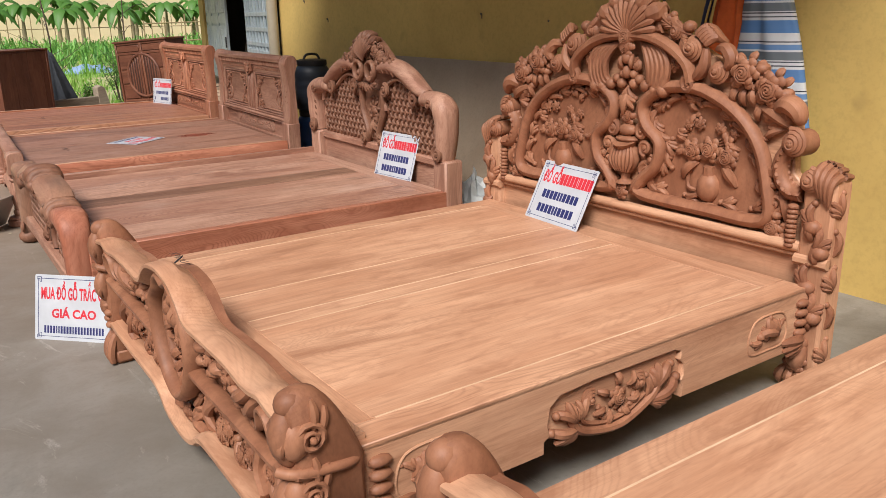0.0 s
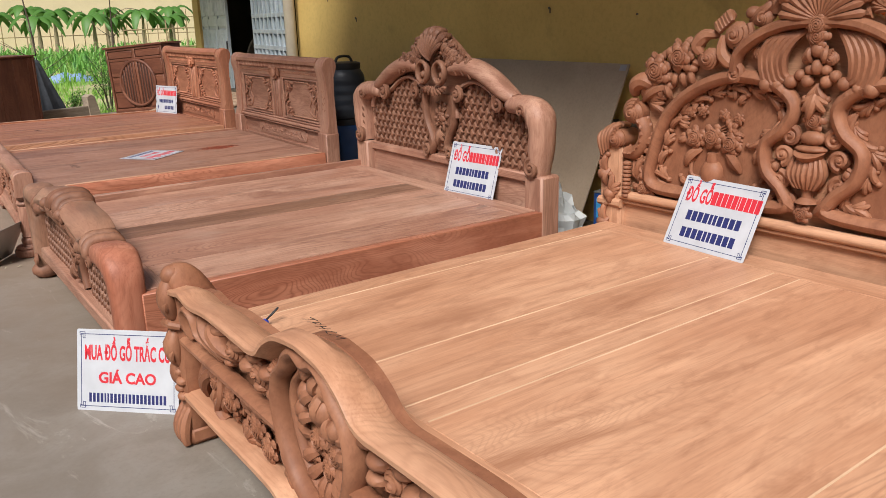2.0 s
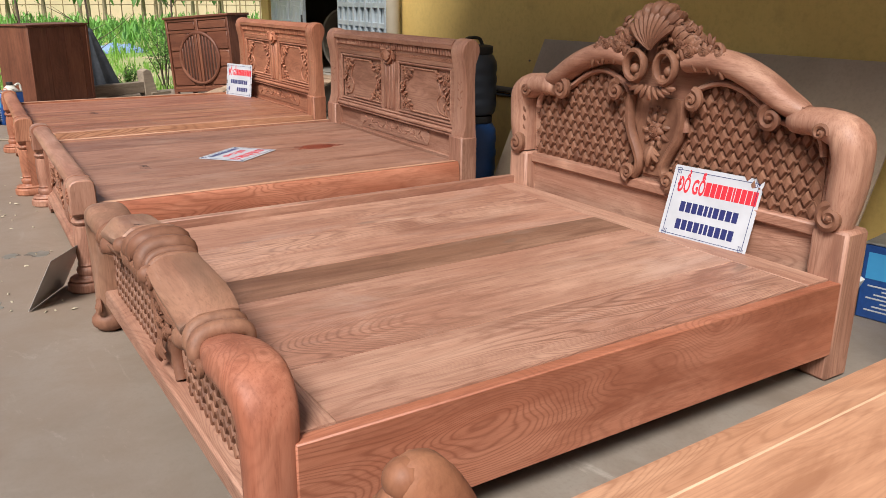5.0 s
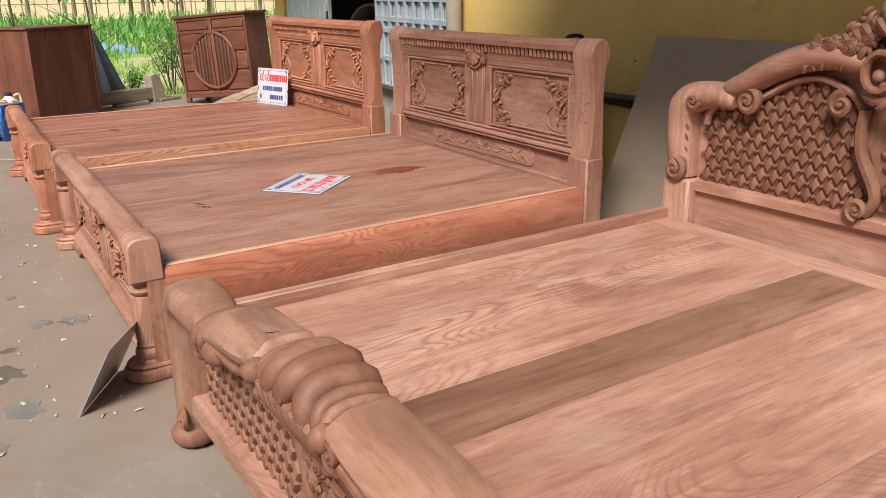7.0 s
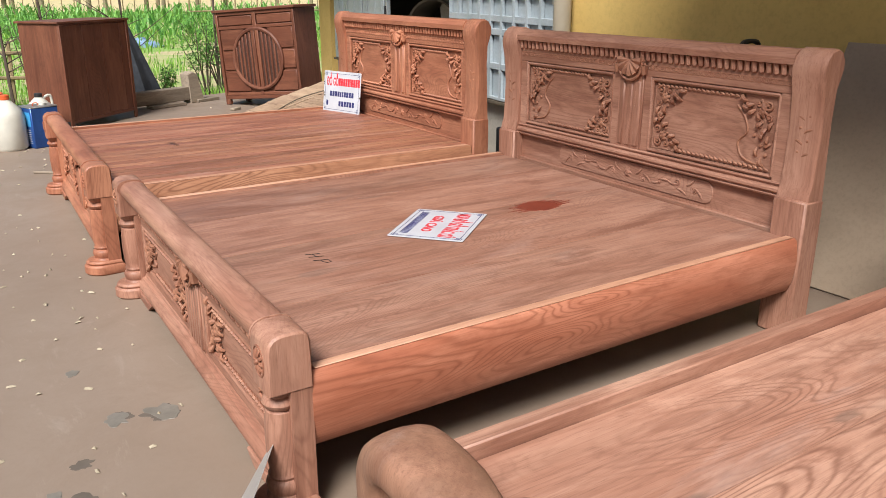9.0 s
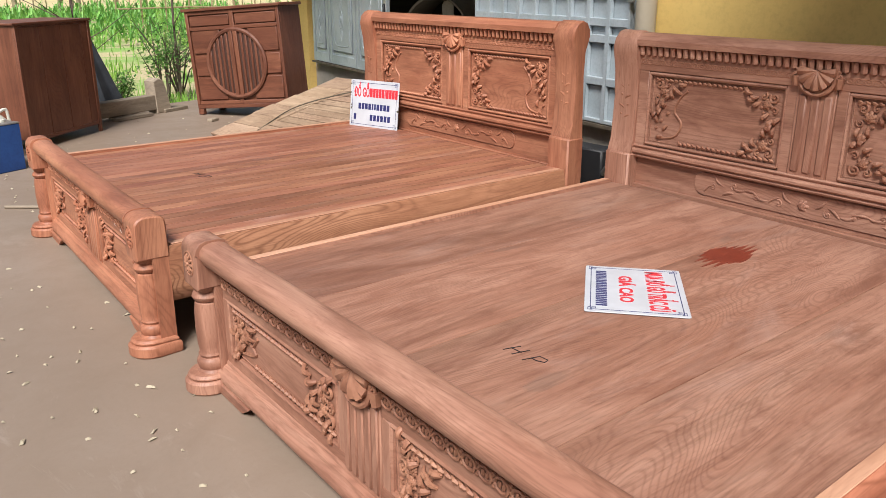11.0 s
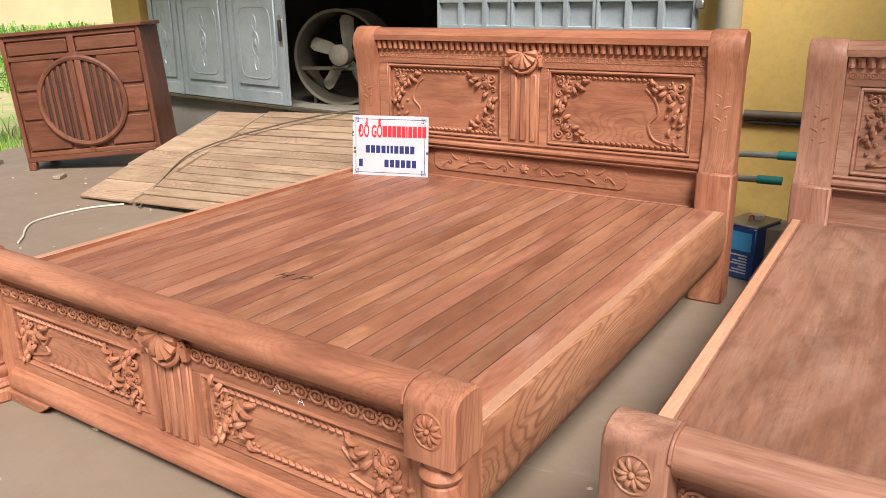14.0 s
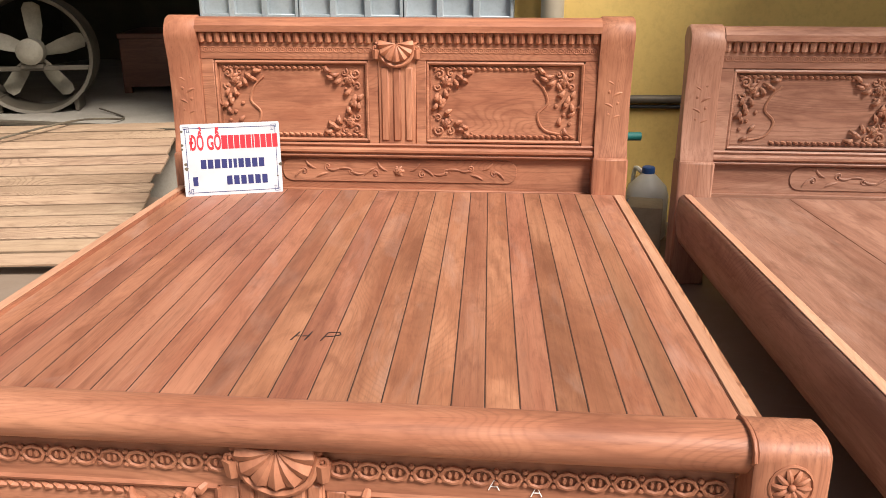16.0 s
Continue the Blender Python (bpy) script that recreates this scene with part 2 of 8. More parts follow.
ORANGE_CLOTH = paint("orange_cloth", (0.66, 0.13, 0.02), (0.46, 0.075, 0.012), 7.0, 0.8)
TARP_BLUE = paint("faded_blue_sheet", (0.30, 0.42, 0.62), (0.20, 0.30, 0.5), 5.0, 0.6)


def striped_cloth():
    m, nt, bs = blank("striped_cloth", 0.75)
    tc = nt.nodes.new("ShaderNodeTexCoord")
    sep = nt.nodes.new("ShaderNodeSeparateXYZ")
    nt.links.new(tc.outputs["Object"], sep.inputs[0])
    f = math_node(nt, "FRACT", math_node(nt, "MULTIPLY", sep.outputs[2], 1 / 0.235))

    def band(at, half):
        return math_node(nt, "LESS_THAN", math_node(nt, "ABSOLUTE", math_node(nt, "SUBTRACT", f, at)), half)
    c = mix(nt, noise_of(nt, coords(nt), 14.0, 4.0), (0.50, 0.52, 0.55), (0.66, 0.67, 0.68))
    c = mix(nt, band(0.22, 0.13), c, (0.09, 0.20, 0.42))
    c = mix(nt, band(0.62, 0.085), c, (0.13, 0.15, 0.17))
    c = mix(nt, band(0.80, 0.055), c, (0.12, 0.23, 0.44))
    for at in (0.42, 0.50, 0.91):
        c = mix(nt, band(at, 0.012), c, (0.03, 0.03, 0.05))
    nt.links.new(c, bs.inputs["Base Color"])
    return m


STRIPES = striped_cloth()


def floor_mat():
    m, nt, bs = blank("worn_concrete", 0.7)
    vec = coords(nt)
    big = noise_of(nt, vec, 0.55, 6.0, 0.62, 0.5)
    mid = noise_of(nt, vec, 3.2, 6.0, 0.65, 0.4)
    fine = noise_of(nt, vec, 55.0, 4.0, 0.65)
    c = mix(nt, ramp(nt, big, 0.35, 0.66), (0.165, 0.150, 0.129), (0.285, 0.264, 0.233))
    c = mix(nt, math_node(nt, "MULTIPLY", ramp(nt, mid, 0.42, 0.7), 0.8), c, (0.13, 0.118, 0.10))
    c = mix(nt, math_node(nt, "MULTIPLY", ramp(nt, fine, 0.5, 0.72), 0.35), c, (0.13, 0.115, 0.092))
    wear = coords(nt, (1.0, 0.35, 1.0))
    pale = noise_of(nt, wear, 4.5, 7.0, 0.72, 1.4)
    c = mix(nt, math_node(nt, "MULTIPLY", ramp(nt, pale, 0.60, 0.70), 0.8), c, (0.40, 0.375, 0.335))
    blot = noise_of(nt, vec, 1.6, 6.0, 0.7, 0.6)
    c = mix(nt, math_node(nt, "MULTIPLY", ramp(nt, blot, 0.56, 0.68), 0.5), c, (0.11, 0.10, 0.086))
    # brown dust gathers towards the far end of the porch
    sep = nt.nodes.new("ShaderNodeSeparateXYZ")
    nt.links.new(vec, sep.inputs[0])
    dust = ramp(nt, math_node(nt, "ADD", sep.outputs[1], math_node(nt, "MULTIPLY", mid, 3.0)), 3.5, 8.5)
    c = mix(nt, math_node(nt, "MULTIPLY", dust, 0.72), c, (0.245, 0.172, 0.120))
    nt.links.new(c, bs.inputs["Base Color"])
    nt.links.new(math_node(nt, "ADD", math_node(nt, "MULTIPLY", mid, 0.35), 0.4), bs.inputs["Roughness"])
    bump(nt, bs, math_node(nt, "ADD", mid, math_node(nt, "MULTIPLY", fine, 0.3)), 0.3, 0.006)
    return m


FLOOR = floor_mat()


def ground_mat():
    m, nt, bs = blank("yard_soil", 0.95)
    vec = coords(nt)
    a = noise_of(nt, vec, 0.5, 6.0, 0.65, 0.5)
    b = noise_of(nt, vec, 9.0, 5.0, 0.7)
    c = mix(nt, ramp(nt, a, 0.44, 0.58), (0.52, 0.40, 0.25), (0.22, 0.36, 0.08))
    c = mix(nt, math_node(nt, "MULTIPLY", ramp(nt, b, 0.4, 0.7), 0.5), c, (0.20, 0.30, 0.065))
    nt.links.new(c, bs.inputs["Base Color"])
    bump(nt, bs, b, 0.6, 0.05)
    return m


GROUND = ground_mat()


def leaf_mat(name, a, b):
    m, nt, bs = blank(name, 0.5)
    geo = nt.nodes.new("ShaderNodeNewGeometry")
    c = mix(nt, geo.outputs["Random Per Island"], a, b)
    nt.links.new(c, bs.inputs["Base Color"])
    bs.inputs["Transmission Weight"].default_value = 0.0
    tr = nt.nodes.new("ShaderNodeBsdfTranslucent")
    nt.links.new(c, tr.inputs[0])
    ms = nt.nodes.new("ShaderNodeMixShader")
    ms.inputs[0].default_value = 0.35
    out = nt.nodes["Material Output"]
    nt.links.new(bs.outputs[0], ms.inputs[1])
    nt.links.new(tr.outputs[0], ms.inputs[2])
    nt.links.new(ms.outputs[0], out.inputs[0])
    return m


GRASS = leaf_mat("grass_blade", (0.14, 0.32, 0.03), (0.34, 0.56, 0.11))
CORN = leaf_mat("corn_leaf", (0.11, 0.30, 0.05), (0.26, 0.52, 0.12))
BANANA = leaf_mat("banana_leaf", (0.05, 0.16, 0.03), (0.13, 0.28, 0.05))
BUSH = leaf_mat("bush_leaf", (0.045, 0.13, 0.02), (0.13, 0.27, 0.05))
STEM = paint("pale_stem", (0.30, 0.25, 0.15), (0.2, 0.165, 0.1), 6.0, 0.9)
BARK = paint("dark_twig", (0.12, 0.09, 0.065), (0.07, 0.052, 0.04), 8.0, 0.95)
BAMBOO = paint("dry_bamboo", (0.34, 0.26, 0.14), (0.22, 0.16, 0.085), 5.0, 0.8)

# ---- mesh tools ----
def inside(poly, p):
    hit = False
    for (x0, y0), (x1, y1) in zip(poly, poly[1:] + poly[:1]):
        if (y0 > p[1]) != (y1 > p[1]) and p[0] < (x1 - x0) * (p[1] - y0) / (y1 - y0) + x0:
            hit = not hit
    return hit


class Solid:
    """Collects closed pieces of one mesh. Carved work is given in (u, v, w): across, up and out of a board whose face is at x = face."""

    def __init__(self, face=None):
        self.v, self.f, self.face, self.motifs = [], [], face, []

    def put(self, verts, faces):
        k = len(self.v)
        if self.face is None:
            self.v.extend(tuple(p) for p in verts)
        elif callable(self.face):
            self.v.extend(self.face(p) for p in verts)
        else:
            self.v.extend((self.face - p[2], p[0], p[1]) for p in verts)
        self.f.extend(tuple(k + i for i in f) for f in faces)
        return self

    def box(self, a, b, bev=0.003):
        """A box with chamfered edges between the corners a and b."""
        lo = [min(p, q) for p, q in zip(a, b)]
        hi = [max(p, q) for p, q in zip(a, b)]
        bev = min(bev, 0.45 * min(h - l for l, h in zip(lo, hi)))
        bm = bmesh.new()
        bmesh.ops.create_cube(bm, size=1.0)
        for v in bm.verts:
            for i in range(3):
                v.co[i] = lo[i] + (v.co[i] + 0.5) * (hi[i] - lo[i])
        if bev > 0:
            bmesh.ops.bevel(bm, geom=bm.edges[:], offset=bev, segments=1, affect="EDGES")
        bm.verts.index_update()
        self.put([v.co[:] for v in bm.verts], [[v.index for v in f.verts] for f in bm.faces])
        bm.free()
        return self

    def tube(self, pts, rad, n=6, flat=1.0, up=(0, 0, 1), closed=False):
        """A rod along pts; rad: one radius or one for each point; flat: its height along up over its width."""
        pts = [Vector(p) for p in pts]
        k = len(pts)
        rads = [rad] * k if isinstance(rad, (int, float)) else rad
        up = Vector(up)
        verts, faces = [], []
        for i, p in enumerate(pts):
            a = pts[(i - 1) % k] if closed else pts[max(i - 1, 0)]
            b = pts[(i + 1) % k] if closed else pts[min(i + 1, k - 1)]
            t = (b - a).normalized() if (b - a).length > 1e-9 else Vector((1, 0, 0))
            s = t.cross(up)
            if s.length < 1e-3:
                s = t.cross(Vector((1, 0.3, 0)))
            s.normalize()
            h = s.cross(t).normalized()
            for j in range(n):
                c = 2 * math.pi * (j + 0.5) / n
                verts.append(p + s * (rads[i] * math.cos(c)) + h * (rads[i] * flat * math.sin(c)))
        for i in range(k if closed else k - 1):
            for j in range(n):
                a, b = i * n, ((i + 1) % k) * n
                faces.append((a + j, a + (j + 1) % n, b + (j + 1) % n, b + j))
        if not closed:
            faces.append(tuple(range(n))[::-1])
            faces.append(tuple((k - 1) * n + j for j in range(n)))
        return self.put(verts, faces)

    def ball(self, c, r, n=8, m=5):
        """An ellipsoid; r: one radius or three."""
        r = (r, r, r) if isinstance(r, (int, float)) else r
        verts, faces = [(c[0], c[1], c[2] - r[2])], []
        for i in range(1, m):
            a = math.pi * i / m
            for j in range(n):
                b = 2 * math.pi * j / n
                verts.append((c[0] + r[0] * math.sin(a) * math.cos(b), c[1] + r[1] * math.sin(a) * math.sin(b), c[2] - r[2] * math.cos(a)))
        verts.append((c[0], c[1], c[2] + r[2]))
        for j in range(n):
            faces.append((0, 1 + (j + 1) % n, 1 + j))
            for i in range(m - 2):
                p, q = 1 + i * n, 1 + (i + 1) * n
                faces.append((p + j, p + (j + 1) % n, q + (j + 1) % n, q + j))
            faces.append((1 + (m - 2) * n + j, 1 + (m - 2) * n + (j + 1) % n, len(verts) - 1))
        return self.put(verts, faces)

    def slab(self, outline, w0, w1, bev=0.004):
        """An outline in (u, v), laid from depth w0 out to w1, its front edge rounded off."""
        pts = [Vector(p) for p in outline]
        k = len(pts)
        area = sum(pts[i].x * pts[(i + 1) % k].y - pts[(i + 1) % k].x * pts[i].y for i in range(k))
        sgn = 1 if area > 0 else -1
        inner = []
        for i in range(k):
            e = (pts[(i + 1) % k] - pts[i - 1]).normalized()
            inner.append(pts[i] + Vector((-e.y, e.x)) * (sgn * bev))
        rings = [[(p.x, p.y, w0) for p in pts], [(p.x, p.y, w1 - bev) for p in pts], [(p.x, p.y, w1) for p in inner]]
        verts = [p for r in rings for p in r]
        faces = [tuple(range(k))[::-1], tuple(range(2 * k, 3 * k))]
        for r in range(2):
            for i in range(k):
                j = (i + 1) % k
                faces.append((r * k + i, r * k + j, (r + 1) * k + j, (r + 1) * k + i))
        return self.put(verts, faces)

    def prism(self, profile, a, b, axis="y", bev=0.0):
        """A profile drawn on the plane across axis, run from a to b along it."""
        k = len(profile)
        def at(p, s):
            return {"x": (s, p[0], p[1]), "y": (p[0], s, p[1]), "z": (p[0], p[1], s)}[axis]
        stations = [(a, 0.0), (b, 0.0)]
        if bev:
            stations = [(a, bev), (a + bev, 0.0), (b - bev, 0.0), (b, bev)]
        cx, cy = sum(p[0] for p in profile) / k, sum(p[1] for p in profile) / k
        verts = []
        for s, d in stations:
            for p in profile:
                dx, dy = p[0] - cx, p[1] - cy
                q = max(math.hypot(dx, dy), 1e-6)
                verts.append(at((p[0] - dx / q * d, p[1] - dy / q * d), s))
        faces = [tuple(range(k))[::-1], tuple((len(stations) - 1) * k + i for i in range(k))]
        for r in range(len(stations) - 1):
            for i in range(k):
                j = (i + 1) % k
                faces.append((r * k + i, r * k + j, (r + 1) * k + j, (r + 1) * k + i))
        return self.put(verts, faces)

    def lathe(self, profile, c=(0, 0, 0), n=18, axis="z", caps=True):
        """Radii and heights turned about an upright axis at c."""
        verts, faces = [], []
        for r, z in profile:
            for j in range(n):
                a = 2 * math.pi * j / n
                p = (r * math.cos(a), r * math.sin(a), z)
                if axis == "x":
                    p = (p[2], p[0], p[1])
                elif axis == "y":
                    p = (p[0], p[2], p[1])
                verts.append((c[0] + p[0], c[1] + p[1], c[2] + p[2]))
        for i in range(len(profile) - 1):
            for j in range(n):
                faces.append((i * n + j, i * n + (j + 1) % n, (i + 1) * n + (j + 1) % n, (i + 1) * n + j))
        if caps:
            faces.append(tuple(range(n))[::-1])
            faces.append(tuple((len(profile) - 1) * n + j for j in range(n)))
        return self.put(verts, faces)

    def note(self, name, start):
        self.motifs.append((name, start, len(self.v)))
        return self

    # carved motifs
    def leaf(self, p, angle, size, bend=0.6, w=0.0, fat=0.22, rise=0.12):
        pts, rads = [], []
        a, x, y = angle, p[0], p[1]
        for i in range(6):
            s = i / 5
            pts.append((x, y, w + rise * size * math.sin(math.pi * s)))
            rads.append(max(size * fat * math.sin(math.pi * min(0.12 + 0.74 * s, 1)) ** 0.8, size * 0.015))
            x, y = x + math.cos(a) * size / 5, y + math.sin(a) * size / 5
            a += bend / 5
        return self.tube(pts, rads, 6, 0.7)

    def spray(self, p, angle, size, k=3, spread=1.1, w=0.0, bend=0.5):
        mark = len(self.v)
        for i in range(k):
            s = (i / (k - 1) - 0.5) if k > 1 else 0.0
            self.leaf(p, angle + s * spread, size * (1 - 0.35 * abs(2 * s)), bend * (1 if s >= 0 else -1), w + 0.004 * (k - abs(2 * s)), 0.2)
        return self.note("leaf_spray", mark)

    def scroll(self, p, r, turns=1.6, start=0.0, hand=1, thick=0.3, w=0.0, n=20):
        pts, rads, mark = [], [], len(self.v)
        for i in range(n + 1):
            s = i / n
            a = start + hand * s * turns * 2 * math.pi
            q = r * (1 - 0.86 * s)
            pts.append((p[0] + q * math.cos(a), p[1] + q * math.sin(a), w + r * 0.3 * s))
            rads.append(r * thick * (1 - 0.55 * s))
        self.tube(pts, rads, 6, 0.95)
        self.ball((p[0], p[1], w + r * 0.3), (r * 0.24, r * 0.24, r * 0.3), 7, 4)
        return self.note("scroll", mark)

    def rose(self, p, r, w=0.0):
        """A rose with a coiled heart on two rings of petals."""
        mark = len(self.v)
        for k, q, s, lift in ((6, 0.80, 0.36, 0.06), (5, 0.58, 0.36, 0.2)):
            for i in range(k):
                a = 2 * math.pi * (i + 0.5 * (k == 5)) / k + p[0] * 7
                self.ball((p[0] + q * r * math.cos(a), p[1] + q * r * math.sin(a), w + r * lift), (r * s, r * s, r * 0.17), 7, 4)
        self.ball((p[0], p[1], w + r * 0.1), (r * 0.72, r * 0.72, r * 0.42), 10, 6)
        pts, rads = [], []
        for i in range(26):
            s = i / 25
            a = s * 3.1 * 2 * math.pi + p[1] * 9
            q = r * (0.66 - 0.60 * s)
            pts.append((p[0] + q * math.cos(a), p[1] + q * math.sin(a), w + r * (0.34 + 0.2 * s)))
            rads.append(r * (0.085 - 0.02 * s))
        self.tube(pts, rads, 5, 1.3)
        return self.note("rose", mark)

    def shell(self, p, r, a0, a1, k=9, w=0.0, fat=1.0):
        for i in range(k):
            a = a0 + (a1 - a0) * i / (k - 1)
            d = fat * r * abs(a1 - a0) / k * 0.62
            pts = [(p[0] + math.cos(a) * r * s, p[1] + math.sin(a) * r * s, w + r * (0.1 + 0.14 * math.sin(math.pi * min(s, 1)))) for s in (0.05, 0.3, 0.55, 0.8, 0.96, 1.04)]
            self.tube(pts, [d * 0.12, d * 0.35, d * 0.62, d * 0.88, d, d * 0.5], 6, 1.0)
        return self

    def acanthus(self, p, angle, size, bend=1.2, w=0.0, lobes=4, fat=0.15):
        """A leaf of fluted ridges that fan out of one stem; the first ridge curls into a bud."""
        mark = len(self.v)
        side = -1 if bend > 0 else 1
        for j in range(lobes):
            a, x, y = angle + side * 0.16 * j, p[0], p[1]
            z = size * (1 - 0.15 * j)
            turn = bend if j == 0 else side * (0.35 + 0.45 * j)
            pts, rads = [], []
            for i in range(10):
                s = i / 9
                pts.append((x, y, w + size * (0.06 + 0.12 * math.sin(math.pi * min(s * 1.1, 1)) - 0.02 * j)))
                rads.append(size * fat * (0.30 + 0.62 * math.sin(math.pi * (0.05 + 0.72 * s))) * (0.82 if j else 1.0))
                step = z / 9 * (1.1 - 0.35 * s)
                x, y = x + math.cos(a) * step, y + math.sin(a) * step
                a += turn / 9 * (0.25 + 2.2 * s * s)
            rads[-1] *= 0.55
            self.tube(pts, rads, 7, 1.0)
            if j == 0:
                self.ball((pts[-1][0], pts[-1][1], pts[-1][2] + size * 0.02), (size * fat * 0.85,) * 3, 9, 6)
        return self.note("acanthus_leaf", mark)

    def thicket(self, poly, step, w, seed, size=0.05):
        """Curled leaves and buds packed over an outline."""
        rng = random.Random(seed)
        us, vs = [p[0] for p in poly], [p[1] for p in poly]
        v = min(vs)
        row = 0
        while v < max(vs):
            u = min(us) + step * 0.5 * (row % 2)
            while u < max(us):
                q = (u + rng.uniform(-0.3, 0.3) * step, v + rng.uniform(-0.3, 0.3) * step)
                if inside(poly, q):
                    a, b = rng.uniform(0, 6.28), rng.choice((-1, 1)) * rng.uniform(0.8, 1.8)
                    kind = rng.random()
                    z = size * rng.uniform(0.7, 1.15)
                    mark = len(self.v)
                    if kind < 0.55:
                        for k in (-1, 0, 1):
                            self.leaf(q, a + 0.6 * k, z * (1 - 0.2 * abs(k)), b, w, 0.2, 0.3)
                    elif kind < 0.8:
                        self.scroll(q, z * 0.5, 1.2, a, 1 if b > 0 else -1, 0.42, w)
                    else:
                        self.ball((q[0], q[1], w + z * 0.12), (z * 0.36, z * 0.3, z * 0.36), 8, 5)
                        self.leaf(q, a, z, b, w, 0.22, 0.3)
                    if kind < 0.55 or kind >= 0.8:
                        self.note("curled_leaf", mark)
                u += step
            v += step * 0.86
            row += 1
        return self

    def coil(self, p, r, turns, start, hand, w=0.0, rib=0.3, k=3):
        """A broad volute of several parallel ridges."""
        mark = len(self.v)
        for j in range(k):
            q = r * (1 - 0.26 * j)
            pts, rads = [], []
            for i in range(17):
                s = i / 16
                a = start + hand * s * turns * 6.283
                d = q * (1 - 0.72 * s)
                pts.append((p[0] + d * math.cos(a), p[1] + d * math.sin(a), w + r * (0.16 * j + 0.28 * s)))
                rads.append(r * rib * (0.75 - 0.4 * s))
            self.tube(pts, rads, 6, 1.0)
        self.ball((p[0], p[1], w + r * 0.35), (r * 0.3, r * 0.3, r * 0.35), 8, 5)
        self.ball((p[0], p[1], w - r * 0.1), (r * 0.85, r * 0.85, r * 0.5), 10, 6)
        return self.note("volute", mark)

    def rope(self, a, b, r, step, w=0.0):
        d = Vector((b[0] - a[0], b[1] - a[1]))
        k = max(int(d.length / step), 1)
        for i in range(k):
            p = Vector(a) + d * ((i + 0.5) / k)
            t = d.normalized() * (0.42 * d.length / k)
            n = Vector((-t.y, t.x)).normalized() * r * 0.6
            self.tube([(p.x - t.x - n.x, p.y - t.y - n.y, w), (p.x, p.y, w + r * 0.5), (p.x + t.x + n.x, p.y + t.y + n.y, w)], [r * 0.5, r, r * 0.5], 5)
        return self

    def beads(self, pts, r, w=0.0):
        for p in pts:
            self.ball((p[0], p[1], w), (r, r, r * 0.8), 6, 4)
        return self


def mesh_of(solid, name, mat, smooth=40):
    me = bpy.data.meshes.new(name)
    me.from_pydata(solid.v, [], solid.f)
    bm = bmesh.new()
    bm.from_mesh(me)
    bmesh.ops.recalc_face_normals(bm, faces=bm.faces[:])
    bm.to_mesh(me)
    bm.free()
    me.materials.append(mat)
    if smooth:
        me.polygons.foreach_set("use_smooth", [True] * len(me.polygons))
        me.set_sharp_from_angle(angle=radians(smooth))
    return me


def part(name, solid, mat, parent=None, label="", smooth=40):
    """One mesh of a thing; the roses, scrolls and sprays carved on it become parts beside it."""
    if solid.motifs and parent is not None:
        whole, taken = solid, set()
        for motif, a, b in whole.motifs:
            one = Solid()
            one.v = whole.v[a:b]
            one.f = [tuple(i - a for i in f) for f in whole.f if a <= f[0] < b]
            taken.update(range(a, b))
            part(motif, one, mat, parent)
        rest = [i for i in range(len(whole.v)) if i not in taken]
        if not rest:
            return None
        back = {i: k for k, i in enumerate(rest)}
        solid = Solid()
        solid.v = [whole.v[i] for i in rest]
        solid.f = [tuple(back[i] for i in f) for f in whole.f if f[0] in back]
    ob = new(name, mesh_of(solid, name, mat, smooth))
    ob.parent = parent
    return tagged(ob, label)


def thing(name, m, label, category, group="", kind=""):
    ob = new(name)
    ob.empty_display_size = 0.1
    ob.matrix_basis = m
    return tagged(ob, label, category, group, kind)


def setting(name, solid, mat, label, category, smooth=0):
    return tagged(part(name, solid, mat, None, "", smooth), label, category, "", "structure")


def curve(pts, k=6, closed=False):
    """A smooth line through pts."""
    pts = [Vector(p) for p in pts]
    n = len(pts)
    out = []
    for i in range(n if closed else n - 1):
        p = [pts[(i + j) % n] if closed else pts[min(max(i + j, 0), n - 1)] for j in (-1, 0, 1, 2)]
        for s in range(k):
            t = s / k
            out.append(0.5 * (2 * p[1] + (p[2] - p[0]) * t + (2 * p[0] - 5 * p[1] + 4 * p[2] - p[3]) * t * t + (3 * p[1] - p[0] - 3 * p[2] + p[3]) * t ** 3))
    if not closed:
        out.append(pts[-1])
    return [tuple(p) for p in out]


def words(text, size, wide, mat, parent, at, name="lettering", centre=True):
    """Flat letters standing a little proud of a board in its own x-y plane."""
    cu = bpy.data.curves.new(name, "FONT")
    cu.body, cu.size, cu.extrude = text, size, 0.0004
    cu.align_x = "CENTER" if centre else "LEFT"
    cu.resolution_u = 3
    cu.offset = size * 0.03
    tmp = new(name, cu)
    me = bpy.data.meshes.new_from_object(tmp.evaluated_get(bpy.context.evaluated_depsgraph_get()))
    bpy.data.objects.remove(tmp)
    xs = [v.co.x for v in me.vertices]
    k = wide / (max(xs) - min(xs)) if xs else 1.0
    mid = (max(xs) + min(xs)) / 2 if xs else 0.0
    for v in me.vertices:
        v.co = ((v.co.x - mid) * k + at[0], v.co.y + at[1], v.co.z + at[2])
    me.materials.clear()
    me.materials.append(mat)
    ob = new(name, me)
    ob.parent = parent
    return ob

